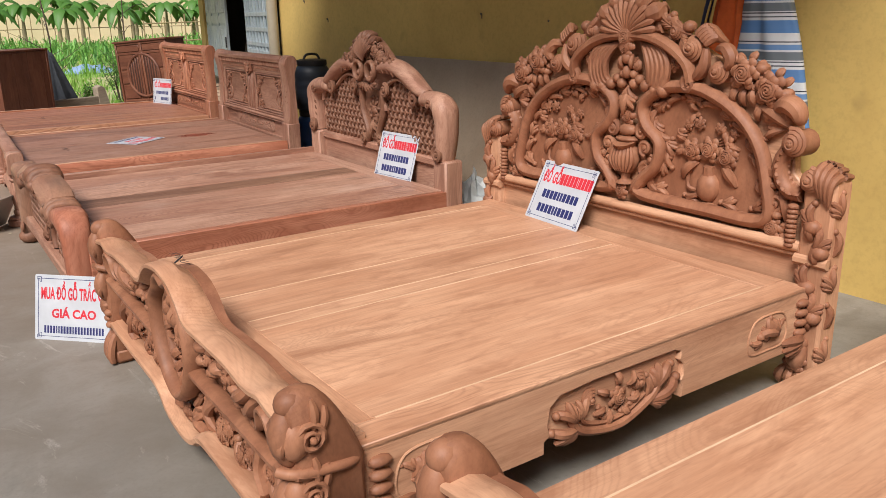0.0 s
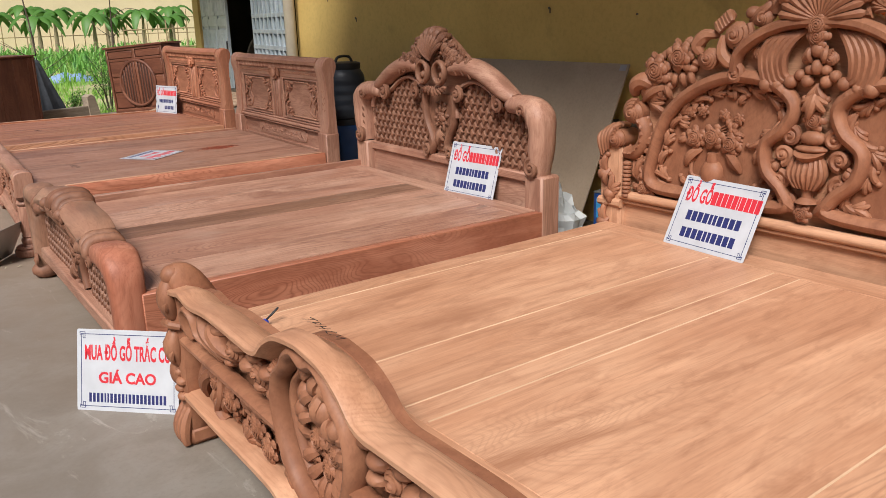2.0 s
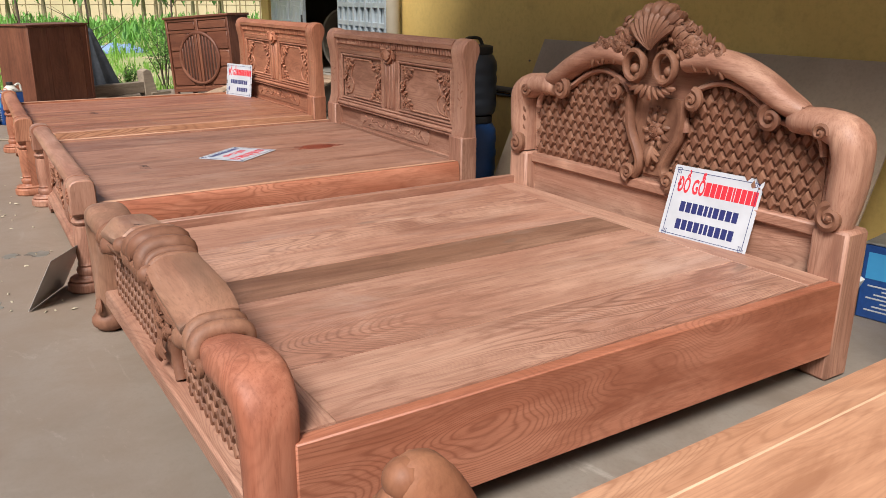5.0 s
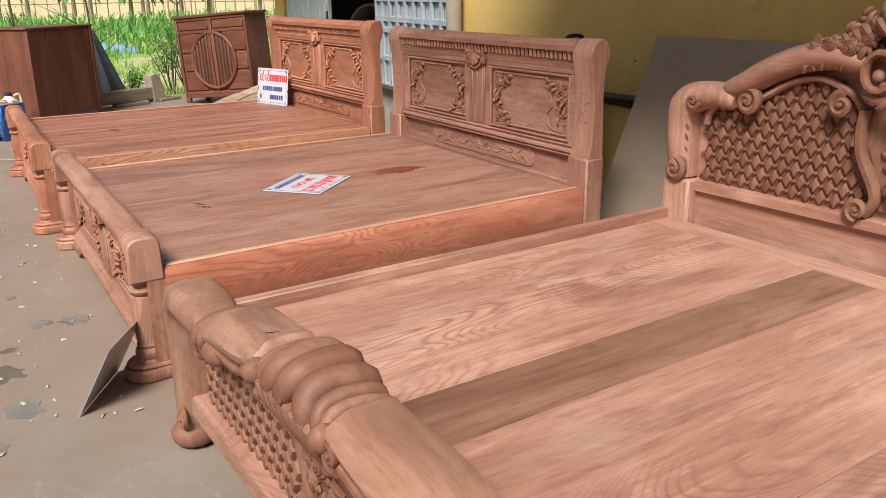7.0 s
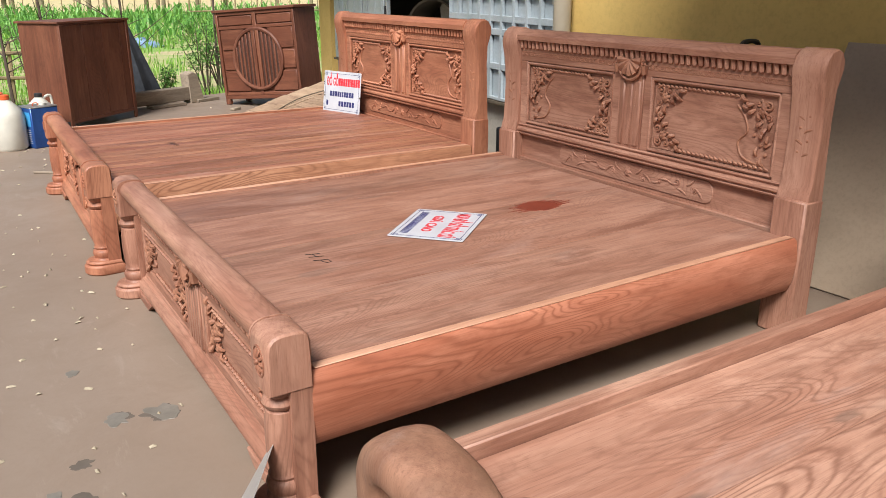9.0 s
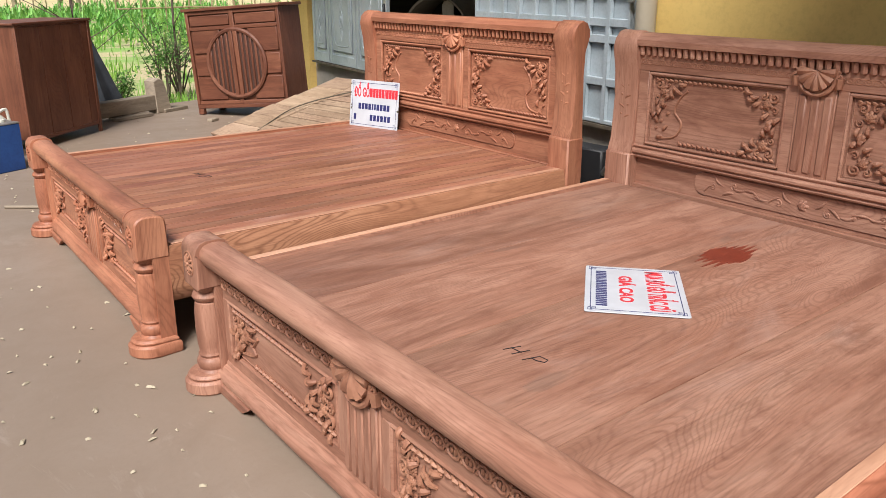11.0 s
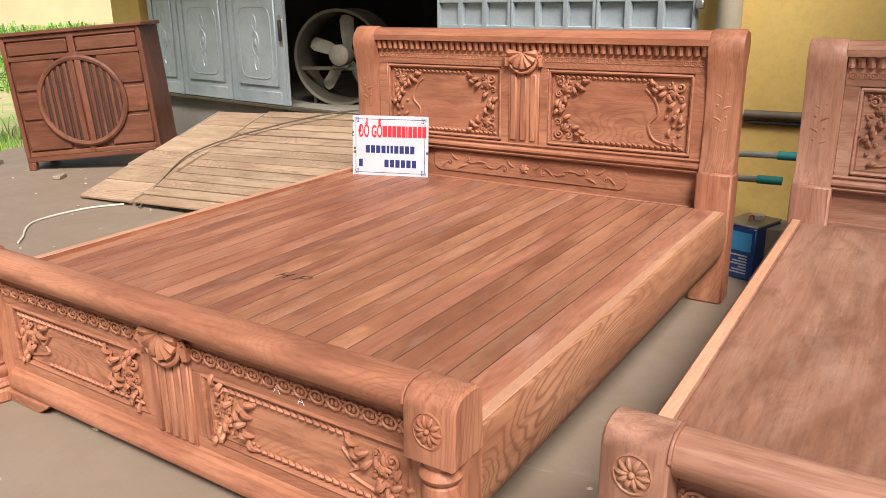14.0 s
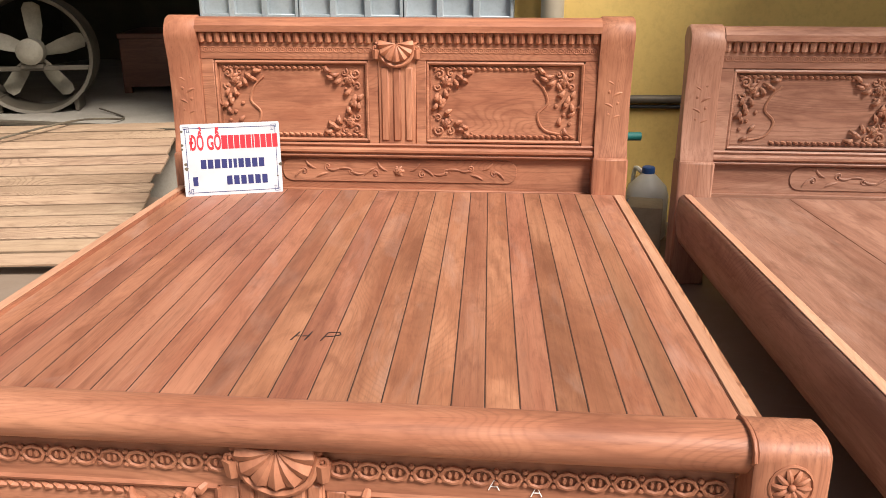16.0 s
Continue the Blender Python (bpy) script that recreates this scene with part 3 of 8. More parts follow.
# ---- structure ----
setting("ground", Solid().box((-150, -150, -0.5), (150, 150, -0.12), 0), GROUND, "soil and grass yard around the porch", "ground")
setting("floor", Solid().prism([(-3.2, -6), (5.0, -6), (6.2, 15.55), (3.0, 14.95), (-3.2, 14.0)], -0.3, 0.0, "z", 0.0), FLOOR, "pale worn concrete porch floor with stains and dust", "floor")
WX = 4.9
setting("wall_east", Solid().box((WX, -6, -0.3), (WX + 0.22, 9.12, 3.3), 0.004), YELLOW, "yellow limewashed wall with small stains", "wall")
# unseen wall, added to keep low western light off the foot fronts
setting("wall_west", Solid().box((-3.42, -6, -0.3), (-3.2, 6.8, 3.3), 0.004), CONCRETE_RAW, "unseen wall added across the porch to block low light", "wall")
# the wall with the doors runs at a slight angle
DA, DB = Vector((4.87, 9.12)), Vector((5.98, 14.62))
DD = (DB - DA).normalized()
DN = Vector((DD.y, -DD.x))


def along(s, out=0.0):
    p = DA + DD * s + DN * out
    return (p.x, p.y)


def strip(s0, s1, o0, o1, z0, z1):
    return Solid().prism([along(s0, o0), along(s1, o0), along(s1, o1), along(s0, o1)], z0, z1, "z")


LD = (DB - DA).length
setting("plinth", strip(0.0, LD, 0.06, 4.2, -0.3, 0.42), CONCRETE_RAW, "rough concrete plinth and raised floor behind the doors", "plinth")
setting("wall_door_lintel", strip(0.0, LD, 0.07, 0.27, 2.5, 3.3), YELLOW, "yellow limewashed wall above the doors", "wall")
setting("wall_door_near", strip(-0.02, 0.2, 0.07, 0.27, 0.42, 2.5), YELLOW, "yellow limewashed wall beside the doors", "wall")
setting("wall_corner", strip(LD - 0.02, LD + 0.5, -0.02, 0.27, -0.3, 3.3), YELLOW, "yellow limewashed pilaster at the house corner", "wall")
setting("wall_inner_back", strip(-0.3, LD + 0.5, 4.2, 4.4, -0.3, 3.3), INNER_DARKENED, "store room back wall, its dimness put into the colour", "wall")
setting("wall_inner_north", strip(LD + 0.3, LD + 0.5, 0.27, 4.2, -0.3, 3.3), INNER_DARKENED, "store room side wall, its dimness put into the colour", "wall")
setting("wall_inner_south", strip(-0.5, -0.3, 0.35, 4.4, -0.3, 3.3), INNER_DARKENED, "store room side wall, its dimness put into the colour", "wall")
# unseen roof slabs, added; their edges set how much light reaches wall and headboards
setting("ceiling", Solid().box((2.25, 4.4, 3.3), (10.6, 7.3, 3.45), 0), ROOF_SHADE, "unseen roof slab added to shade the middle beds and wall", "roof")
setting("ceiling_door", Solid().box((4.0, 7.3, 3.3), (10.6, 15.6, 3.45), 0), ROOF_SHADE, "unseen roof slab added to shade the steel doors", "roof")
setting("ceiling_end", Solid().box((2.55, 1.5, 3.3), (10.6, 4.4, 3.45), 0), ROOF_SHADE, "unseen roof slab added to shade the yellow wall", "roof")

# ---- beds ----
def rounded(w, h, r, k=4, cx=0.0, cy=0.0):
    out = []
    for sx, sy, a0 in ((1, 1, 0), (-1, 1, 90), (-1, -1, 180), (1, -1, 270)):
        for i in range(k + 1):
            a = radians(a0 + 90 * i / k)
            out.append((cx + sx * (w / 2 - r) + r * math.cos(a), cy + sy * (h / 2 - r) + r * math.sin(a)))
    return out


def planks(bed, x0, x1, edges, top, thick, mats, gap=0.002, name="plank", label=""):
    for a, b in zip(edges, edges[1:]):
        part(name, Solid().box((x0, a + gap, top - thick), (x1, b - gap, top), 0.0015), mats, bed, label, 0)


def floral_corner(s, u, v, du, dv, w):
    """Carved flowers that fill a corner of a panel; du, dv: which way the corner opens."""
    def q(a, b):
        return (u + du * a, v + dv * b)
    s.scroll(q(0.028, 0.028), 0.022, 1.4, 0.5, int(du * dv) or 1, 0.3, w)
    s.scroll(q(0.075, 0.024), 0.016, 1.2, 2.0, -int(du * dv) or 1, 0.32, w)
    s.scroll(q(0.022, 0.080), 0.016, 1.2, 0.4, -int(du * dv) or 1, 0.32, w)
    s.rose(q(0.055, 0.056), 0.021, w + 0.002)
    for a, b, ang in ((0.10, 0.03, 0.3), (0.13, 0.022, -0.4), (0.03, 0.115, 1.3), (0.02, 0.145, 1.9), (0.09, 0.05, 0.8), (0.05, 0.092, 1.0), (0.115, 0.045, 0.1), (0.042, 0.13, 1.6)):
        p = q(a, b)
        s.leaf(p, math.atan2(dv * math.sin(ang), du * math.cos(ang)), 0.038, 0.9, w, 0.26, 0.4)
    s.beads([q(0.15, 0.018), q(0.165, 0.016), q(0.018, 0.165), q(0.08, 0.07), q(0.07, 0.09)], 0.006, w + 0.003)


def carved_panel(bed, mats, face, u0, u1, v0, v1, deep, flip):
    """A field sunk in its frame, with carved corners, side sprays and a rope round its edge."""
    mu, mv = u1 - u0, v1 - v0
    panel = part("panel", Solid(face).box((u0 - 0.012, v0 - 0.012, -0.03), (u1 + 0.012, v1 + 0.012, -deep + 0.003), 0.002), mats["y"], bed)
    f = Solid(face)
    for a, b in (((u0, v0), (u1, v0)), ((u1, v0), (u1, v1)), ((u1, v1), (u0, v1)), ((u0, v1), (u0, v0))):
        f.tube([(a[0], a[1], -0.004), (b[0], b[1], -0.004)], 0.008, 6)
        f.tube([(a[0] + 0.012 * (1 if a[0] == u0 else -1), a[1] + 0.012 * (1 if a[1] == v0 else -1), -deep), (b[0] + 0.012 * (1 if b[0] == u0 else -1), b[1] + 0.012 * (1 if b[1] == v0 else -1), -deep)], 0.005, 5)
    part("panel_moulding", f, mats["y"], panel)
    c = Solid(face)
    w = -deep + 0.005
    i = 0.022
    for a, b in (((u0 + 0.17, v1 - i), (u1 - i, v1 - i)), ((u0 + i, v0 + i), (u1 - 0.17, v0 + i))):
        r = Solid(face)
        r.rope(a, b, 0.0075, 0.024, w)
        part("carved_rope", r, mats["n"], panel)
    s = 1 if flip else -1
    a, b = (u0, u1) if flip else (u1, u0)
    floral_corner(c, a + s * i, v0 + i * 0.8, s, 1, w)
    floral_corner(c, b - s * i, v1 - i * 0.8, -s, -1, w)
    floral_corner(c, a + s * i, v1 - i * 0.8, s, -1, w)
    # a running edge like a torn leaf, with sprays beside it
    e = curve([(b - s * 0.06, v0 + 0.03, w), (b - s * 0.15, v0 + 0.05, w), (b - s * 0.18, v0 + 0.35 * mv, w), (b - s * 0.14, v0 + 0.5 * mv, w), (b - s * 0.16, v1 - 0.1, w), (b - s * 0.20, v1 - 0.06, w)], 4)
    part("carved_edge", Solid(face).tube(e, 0.0055, 5), mats["n"], panel)
    for k in range(7):
        t = k / 6
        c.leaf((b - s * (0.05 + 0.035 * math.sin(9 * t)), v0 + 0.03 + t * (mv - 0.1)), 1.57 + s * 0.9 * math.cos(7 * t), 0.036, 0.8, w, 0.26, 0.2)
        c.ball((b - s * (0.075 - 0.03 * math.sin(9 * t)), v0 + 0.04 + t * (mv - 0.1), w), (0.009, 0.009, 0.008), 6, 4)
    part("carved_flowers", c, mats["n"], panel)
    return panel


def shell_boss(bed, mats, face, u, v, r):
    s = Solid(face)
    s.slab([(u + 1.0 * r * math.cos(a), v + 1.05 * r * math.sin(a)) for a in [math.pi + math.pi * i / 12 for i in range(13)]], -0.005, 0.012, 0.004)
    s.shell((u, v + 0.1 * r), r * 0.92, math.pi * 1.02, math.pi * 1.98, 7, 0.006)
    s.tube(curve([(u - r * 1.02, v, 0.014), (u - r * 0.75, v - 0.75 * r, 0.014), (u, v - 1.1 * r, 0.014), (u + r * 0.75, v - 0.75 * r, 0.014), (u + r * 1.02, v, 0.014)], 4), r * 0.1, 6)
    for k in (-1, 1):
        s.scroll((u + k * r * 1.12, v - 0.12 * r), r * 0.24, 1.3, 1.57, k, 0.35, 0.012)
        s.tube([(u + k * r * 1.12, v - 0.2 * r, 0.01), (u + k * r * 1.12, v - 0.7 * r, 0.008)], [r * 0.24, r * 0.16], 6)
    return part("shell", s, mats["n"], bed)


def guilloche(s, u0, u1, v, r, w):
    k = max(int((u1 - u0) / (2.3 * r)), 1)
    for i in range(k):
        u = u0 + (u1 - u0) * (i + 0.5) / k
        pts = [(u + r * math.cos(a), v + 0.75 * r * math.sin(a), w) for a in [2 * math.pi * j / 8 for j in range(8)]]
        s.tube(pts, r * 0.2, 5, 0.8, closed=True)
        for d in (-1, 1):
            s.ball((u + d * 0.28 * r, v, w - 0.001), (r * 0.22, r * 0.4, r * 0.22), 6, 4)
            s.ball((u + 1.15 * r, v + d * 0.62 * r, w - 0.002), (r * 0.3, r * 0.26, r * 0.25), 6, 4)
        s.ball((u + 1.15 * r, v, w - 0.001), (r * 0.14, r * 0.2, r * 0.2), 6, 4)
    return s


def panel_bed(m, W, L, top, head, mats, label, boards, slatted, near):
    """A bed with rolled rails, turned feet and carved panels. Origin: on the floor under the middle of the foot rail; x runs to the head."""
    bed = thing("bed", m, label, "bed", "beds in a row along the wall")
    h = W / 2
    k = head / 1.10
    # foot posts: a flat leg behind a turned column, and a round-topped block with a rosette
    for sgn in (-1, 1):
        y = sgn * (h - 0.062)
        post = part("foot_post", Solid().prism([(0.012, 0.0), (0.070, 0.0), (0.070, 0.385), (0.012, 0.385)], y - 0.060, y + 0.060, "y", 0.004), mats["z"], bed)
        prof = [(0.050, 0.055), (0.054, 0.064), (0.046, 0.075), (0.050, 0.084), (0.053, 0.098), (0.049, 0.110), (0.040, 0.116), (0.045, 0.126), (0.040, 0.135), (0.044, 0.16), (0.047, 0.22), (0.045, 0.28), (0.041, 0.308), (0.035, 0.313), (0.044, 0.320), (0.049, 0.331), (0.044, 0.343), (0.036, 0.348), (0.041, 0.358), (0.047, 0.372)]
        part("column", Solid().lathe(prof, (0.006, y, 0), 36), mats["z"], post)
        base = Solid()
        for z0, z1, g in ((0.0, 0.048, 0.012), (0.046, 0.066, 0.002)):
            out = [(0.082 + g - 0.012, y + 0.072), (0.082 + g - 0.012, y - 0.072)] + [(-0.002 + (0.078 + g) * math.cos(a), y + (0.070 + g) * math.sin(a)) for a in [1.5 * math.pi - math.pi * q / 14 for q in range(15)]]
            base.prism(out, z0, z1, "z", 0.008)
        part("post_base", base, mats["z"], post)
        blk = [(-0.043, 0.37), (0.071, 0.37), (0.071, 0.495), (0.067, 0.512), (0.056, 0.522), (0.035, 0.527), (-0.005, 0.527), (-0.026, 0.520), (-0.039, 0.505), (-0.043, 0.487)]
        block = part("post_block", Solid().prism(blk, y - 0.063, y + 0.063, "y", 0.006), mats["z"], post)
        part("block_fillet", Solid().prism([(0.014 + (px - 0.014) * 1.025, 0.37 + (pz - 0.37) * 1.018) for px, pz in blk[1:]], y - sgn * 0.063 - 0.003, y - sgn * 0.063 + 0.003, "y", 0.001), mats["z"], block)
        r = Solid(-0.043)
        for i in range(10):
            a = 2 * math.pi * i / 10
            r.leaf((y + 0.006 * math.cos(a), 0.447 + 0.006 * math.sin(a)), a, 0.027, 0.2, 0.0, 0.22, 0.15)
        r.ball((y, 0.447, 0.004), (0.007, 0.007, 0.007), 8, 5)
        r.tube([(y + 0.036 * math.cos(a), 0.447 + 0.040 * math.sin(a), 0.0) for a in [2 * math.pi * i / 18 for i in range(18)]], 0.003, 5, closed=True)
        part("rosette", r, mats["n"], post)
    y0, y1 = -(h - 0.124), h - 0.124
    roll = curve([(0.066, 0.440), (0.040, 0.432), (0.006, 0.438), (-0.018, 0.455), (-0.030, 0.480), (-0.026, 0.503), (-0.008, 0.519), (0.028, 0.523), (0.056, 0.515), (0.067, 0.495)], 3, True)
    part("foot_rail", Solid().prism([p[:2] for p in roll], y0 - 0.004, y1 + 0.004), mats["y"], bed)
    face = 0.036
    board = part("footboard", Solid(face).box((y0, 0.06, -0.03), (y1, 0.45, -0.014), 0.002), mats["y"], bed)
    for a, b, v0, v1, w in ((y0, y1, 0.330, 0.445, 0.0), (y0, y1, 0.098, 0.142, 0.0)):
        part("footboard_frame", Solid(face).box((a, v0, -0.016), (b, v1, w), 0.003), mats["y"], board)
    for a, b in ((y0, y0 + 0.038), (y1 - 0.038, y1), (-0.122, -0.086), (0.086, 0.122)):
        part("footboard_stile", Solid(face).box((a, 0.140, -0.016), (b, 0.332, 0.001), 0.003), mats["z"], board)
    plinth = curve([(0.052, 0.036), (0.010, 0.036), (0.000, 0.046), (0.002, 0.066), (0.014, 0.078), (0.018, 0.088), (0.030, 0.094), (0.034, 0.104), (0.052, 0.104)], 2, True)
    part("plinth_moulding", Solid().prism([p[:2] for p in plinth], y0 - 0.02, y1 + 0.02), mats["y"], board)
    for sgn in (-1, 1):
        a = sgn * (h - 0.135)
        part("skid", Solid(face).slab([(a, 0.0), (a - sgn * 0.17, 0.0), (a - sgn * 0.225, 0.038), (a, 0.038)], -0.03, 0.042, 0.004), mats["y"], board)
    for a, b in ((y0 + 0.012, -0.092), (0.092, y1 - 0.012)):
        part("carved_band", guilloche(Solid(face), a, b, 0.385, 0.0215, 0.006), mats["n"], board)
    pil = part("pilaster", Solid(face).box((-0.084, 0.100, -0.02), (0.084, 0.40, 0.004), 0.003), mats["z"], bed)
    for i in range(-2, 3):
        part("flute", Solid(face).box((i * 0.033 - 0.0135, 0.112, 0.0), (i * 0.033 + 0.0135, 0.35, 0.012), 0.004), mats["z"], pil)
    shell_boss(board, mats, face - 0.008, 0.0, 0.422, 0.078)
    for u0, u1, fl in ((y0 + 0.042, -0.126, False), (0.126, y1 - 0.042, True)):
        carved_panel(bed, mats, face, u0, u1, 0.144, 0.328, 0.012, fl)
    # side rails and the deck between them
    xr = L - 0.02
    for sgn in (-1, 1):
        a = sgn * (h - 0.028)
        bulge = 0.012
        lip = 0.001 if slatted and sgn < 0 else 0.012
        prof = [(a - sgn * 0.026, 0.185), (a - sgn * 0.026, top + lip), (a + sgn * 0.008, top + lip), (a + sgn * 0.018, top + 0.002)] + [(a + sgn * (0.018 + bulge * math.sin(math.pi * i / 6)), top - 0.002 - (top - 0.19) * i / 8) for i in range(1, 6)] + [(a + sgn * 0.020, 0.235), (a + sgn * 0.006, 0.198), (a - sgn * 0.012, 0.185)]
        rail = part("side_rail", Solid().prism(prof, 0.068, xr, "x"), near if sgn < 0 else mats["x"], bed)
        part("rail_edge", Solid().box((0.085, a - sgn * 0.024, top + lip + 0.0005), (xr - 0.01, a + sgn * 0.007, top + lip + 0.0045), 0.0015), PALE_EDGE, rail, "pale bare wood edge")
    e = h - 0.0538
    edges = [-e + 2 * e * b for b in boards]
    planks(bed, 0.06, L - 0.005, edges, top, 0.02, mats["top"], 0.0010 if slatted else 0.0009, "slat" if slatted else "deck_board")
    for v in edges[1:-1] if slatted else ():
        part("groove", Solid().box((0.065, v - 0.0009, top - 0.021), (L - 0.01, v + 0.0009, top - 0.0004), 0), DIRT, bed, "dark dirt in the joint", 0)
    # added dark board stands in for the shade seen through the slat gaps
    if slatted:
        part("under_board", Solid().box((0.065, -e, top - 0.030), (L - 0.01, e, top - 0.0215), 0), WOOD_DARK["x"], bed, "dark board added below the slats to darken their gaps", 0)
    part("deck_bearer", Solid().box((0.07, -e, top - 0.07), (L - 0.05, -e + 0.04, top - 0.031), 0).box((0.07, e - 0.04, top - 0.07), (L - 0.05, e, top - 0.031), 0).box((0.07, -0.03, top - 0.09), (L - 0.05, 0.03, top - 0.031), 0), mats["x"], bed, "", 0)
    # head: bowed posts that roll back at the top
    S = [(0.0, 0.0), (0.0, 0.53), (0.006, 0.56), (0.018, 0.60), (0.022, 0.80), (0.016, 0.93), (0.0, 1.0), (-0.004, 1.03), (0.006, 1.065), (0.03, 1.09), (0.06, 1.098), (0.09, 1.088), (0.108, 1.06), (0.11, 1.03), (0.10, 1.0), (0.085, 0.96), (0.082, 0.85), (0.088, 0.65), (0.095, 0.5), (0.095, 0.0)]
    for sgn in (-1, 1):
        y = sgn * (h - 0.07)
        post = part("head_post", Solid().prism([(L + p[0], p[1] * k) for p in S], y - 0.068, y + 0.068, "y", 0.006), mats["z"], bed)
        part("post_base", Solid().box((L - 0.012, y - 0.073, 0.0), (L + 0.1, y + 0.073, 0.545 * k), 0.008), mats["z"], post)
        c = Solid(L + 0.02)
        for i in range(6):
            v = (0.70 + 0.045 * i) * k
            c.leaf((y, v), 1.57 + (-1) ** i * 0.7, 0.04, (-1) ** i * 1.0, -0.003, 0.15, 0.02)
            c.ball((y + (-1) ** i * 0.018, v + 0.02, -0.002), (0.007, 0.007, 0.004), 6, 4)
        part("carved_spray", c, mats["n"], post)
    y0, y1 = -(h - 0.137), h - 0.137
    topr = [(L + 0.02 + 0.0, 1.035 * k), (L + 0.0, 1.035 * k), (L - 0.002, 1.06 * k), (L + 0.018, 1.085 * k), (L + 0.05, 1.092 * k), (L + 0.085, 1.08 * k), (L + 0.098, 1.05 * k), (L + 0.09, 1.02 * k), (L + 0.03, 1.02 * k)]
    part("head_rail", Solid().prism(topr, y0 - 0.002, y1 + 0.002), mats["y"], bed)
    face = L + 0.035
    hb = part("headboard", Solid(face).box((y0, 0.36, -0.045), (y1, 1.03 * k, -0.018), 0.002), mats["y"], bed)
    f = Solid(face)
    f.box((y0, 0.925 * k, -0.02), (y1, 1.04 * k, 0.004), 0.003)
    f.box((y0, 0.53 * k, -0.02), (y1, 0.588 * k, 0.006), 0.003)
    f.box((y0, 0.36, -0.02), (y1, 0.40, 0.0), 0.003)
    for a, b in ((y0, y0 + 0.055), (y1 - 0.055, y1), (-0.122, -0.078), (0.078, 0.122)):
        f.box((a, 0.58 * k, -0.02), (b, 0.93 * k, 0.002), 0.003)
    part("headboard_frame", f, mats["y"], hb)
    f = Solid(face)
    f.tube([(y0, 0.558 * k, 0.008), (y1, 0.558 * k, 0.008)], 0.013, 8)
    f.tube([(y0, 0.583 * k, 0.006), (y1, 0.583 * k, 0.006)], 0.007, 6)
    f.tube([(y0, 0.536 * k, 0.004), (y1, 0.536 * k, 0.004)], 0.008, 6)
    part("ledge_moulding", f, mats["y"], hb)
    n = int((y1 - y0) / 0.033)
    one = mesh_of(Solid(0.0).tube([(0, 0.992 * k, 0.002), (0, 0.998 * k, 0.009), (0, 1.03 * k, 0.013), (0, 1.037 * k, 0.006)], [0.006, 0.0135, 0.0135, 0.008], 6), "dentil", mats["y"])
    for i in range(n):
        ob = new("dentil", one)
        ob.parent = hb
        ob.location = (face, y0 + (i + 0.5) * (y1 - y0) / n, 0)
    for a, b in ((y0 + 0.01, -0.1), (0.1, y1 - 0.01)):
        part("carved_band", guilloche(Solid(face), a, b, 0.965 * k, 0.014, 0.005), mats["n"], hb)
    pil = part("pilaster", Solid(face).box((-0.078, 0.58 * k, -0.02), (0.078, 0.96 * k, 0.008), 0.003), mats["z"], bed)
    for i in range(-1, 2):
        part("flute", Solid(face).box((i * 0.05 - 0.017, 0.60 * k, 0.0), (i * 0.05 + 0.017, 0.90 * k, 0.015), 0.006), mats["z"], pil)
    shell_boss(hb, mats, face - 0.008, 0.0, 0.985 * k, 0.076)
    for u0, u1, fl in ((y0 + 0.06, -0.126, False), (0.126, y1 - 0.06, True)):
        carved_panel(bed, mats, face, u0, u1, 0.600 * k, 0.915 * k, 0.018, fl)
    # low carving on the board above the deck
    c = Solid(face - 0.002)
    v = 0.468 * k
    c.slab(rounded(1.02, 0.10, 0.045, 4, 0.0, v), -0.025, -0.0145, 0.002)
    for sgn in (-1, 1):
        for i in range(8):
            u = sgn * (0.05 + 0.052 * i)
            c.leaf((u, v + 0.014 * math.sin(2.2 * i)), sgn * (0.4 * math.cos(2.2 * i)) + (0 if sgn > 0 else math.pi), 0.06, sgn * 0.9 * (-1) ** i, -0.0145, 0.09, 0.05)
            if i % 2:
                c.scroll((u, v - 0.016 * math.sin(2.2 * i)), 0.016, 1.2, i, sgn, 0.25, -0.0155)
    c.rose((0.0, v), 0.022, -0.016)
    part("low_carving", c, mats["y"], hb)
    return bed


slat_edges = [-0.905, -0.816, -0.749, -0.676, -0.599, -0.533, -0.457, -0.383, -0.312, -0.241, -0.164, -0.091, -0.005, 0.081, 0.168, 0.243, 0.321, 0.395, 0.476, 0.553, 0.625, 0.694, 0.767, 0.838, 0.905]
slat_edges = [0.5 + v / 1.81 for v in slat_edges]
BED_A = pose(1.887, 9.925, 0, 0, 0, -2.6)
BED_B = pose(1.800, 7.706, 0, 0, 0, -1.3)
bed_a = panel_bed(BED_A, 1.93, 2.09, 0.405, 1.13, WOOD_SLAT, "unvarnished red-brown wooden bed with slatted deck and carved panels", slat_edges, True, RAIL_TAN)
bed_b = panel_bed(BED_B, 1.97, 2.075, 0.395, 1.10, WOOD_RED, "unvarnished pinkish wooden bed with smooth deck and carved panels", [0, 0.23, 0.52, 0.78, 1.0], False, RAIL_RED)


def rack(bed, foot, head, length):
    """Beds knocked together out of square: the foot and head stand askew to the rails by these slopes."""
    for ob in bed.children_recursive:
        if ob.location.length > 0:
            ob.location.x += ob.location.y * (foot + (head - foot) * ob.location.x / length)
        else:
            for v in ob.data.vertices:
                v.co.x += v.co.y * (foot + (head - foot) * min(max(v.co.x / length, 0.0), 1.0))


rack(bed_a, 0.033, 0.008, 2.09)
rack(bed_b, 0.042, 0.042, 2.075)


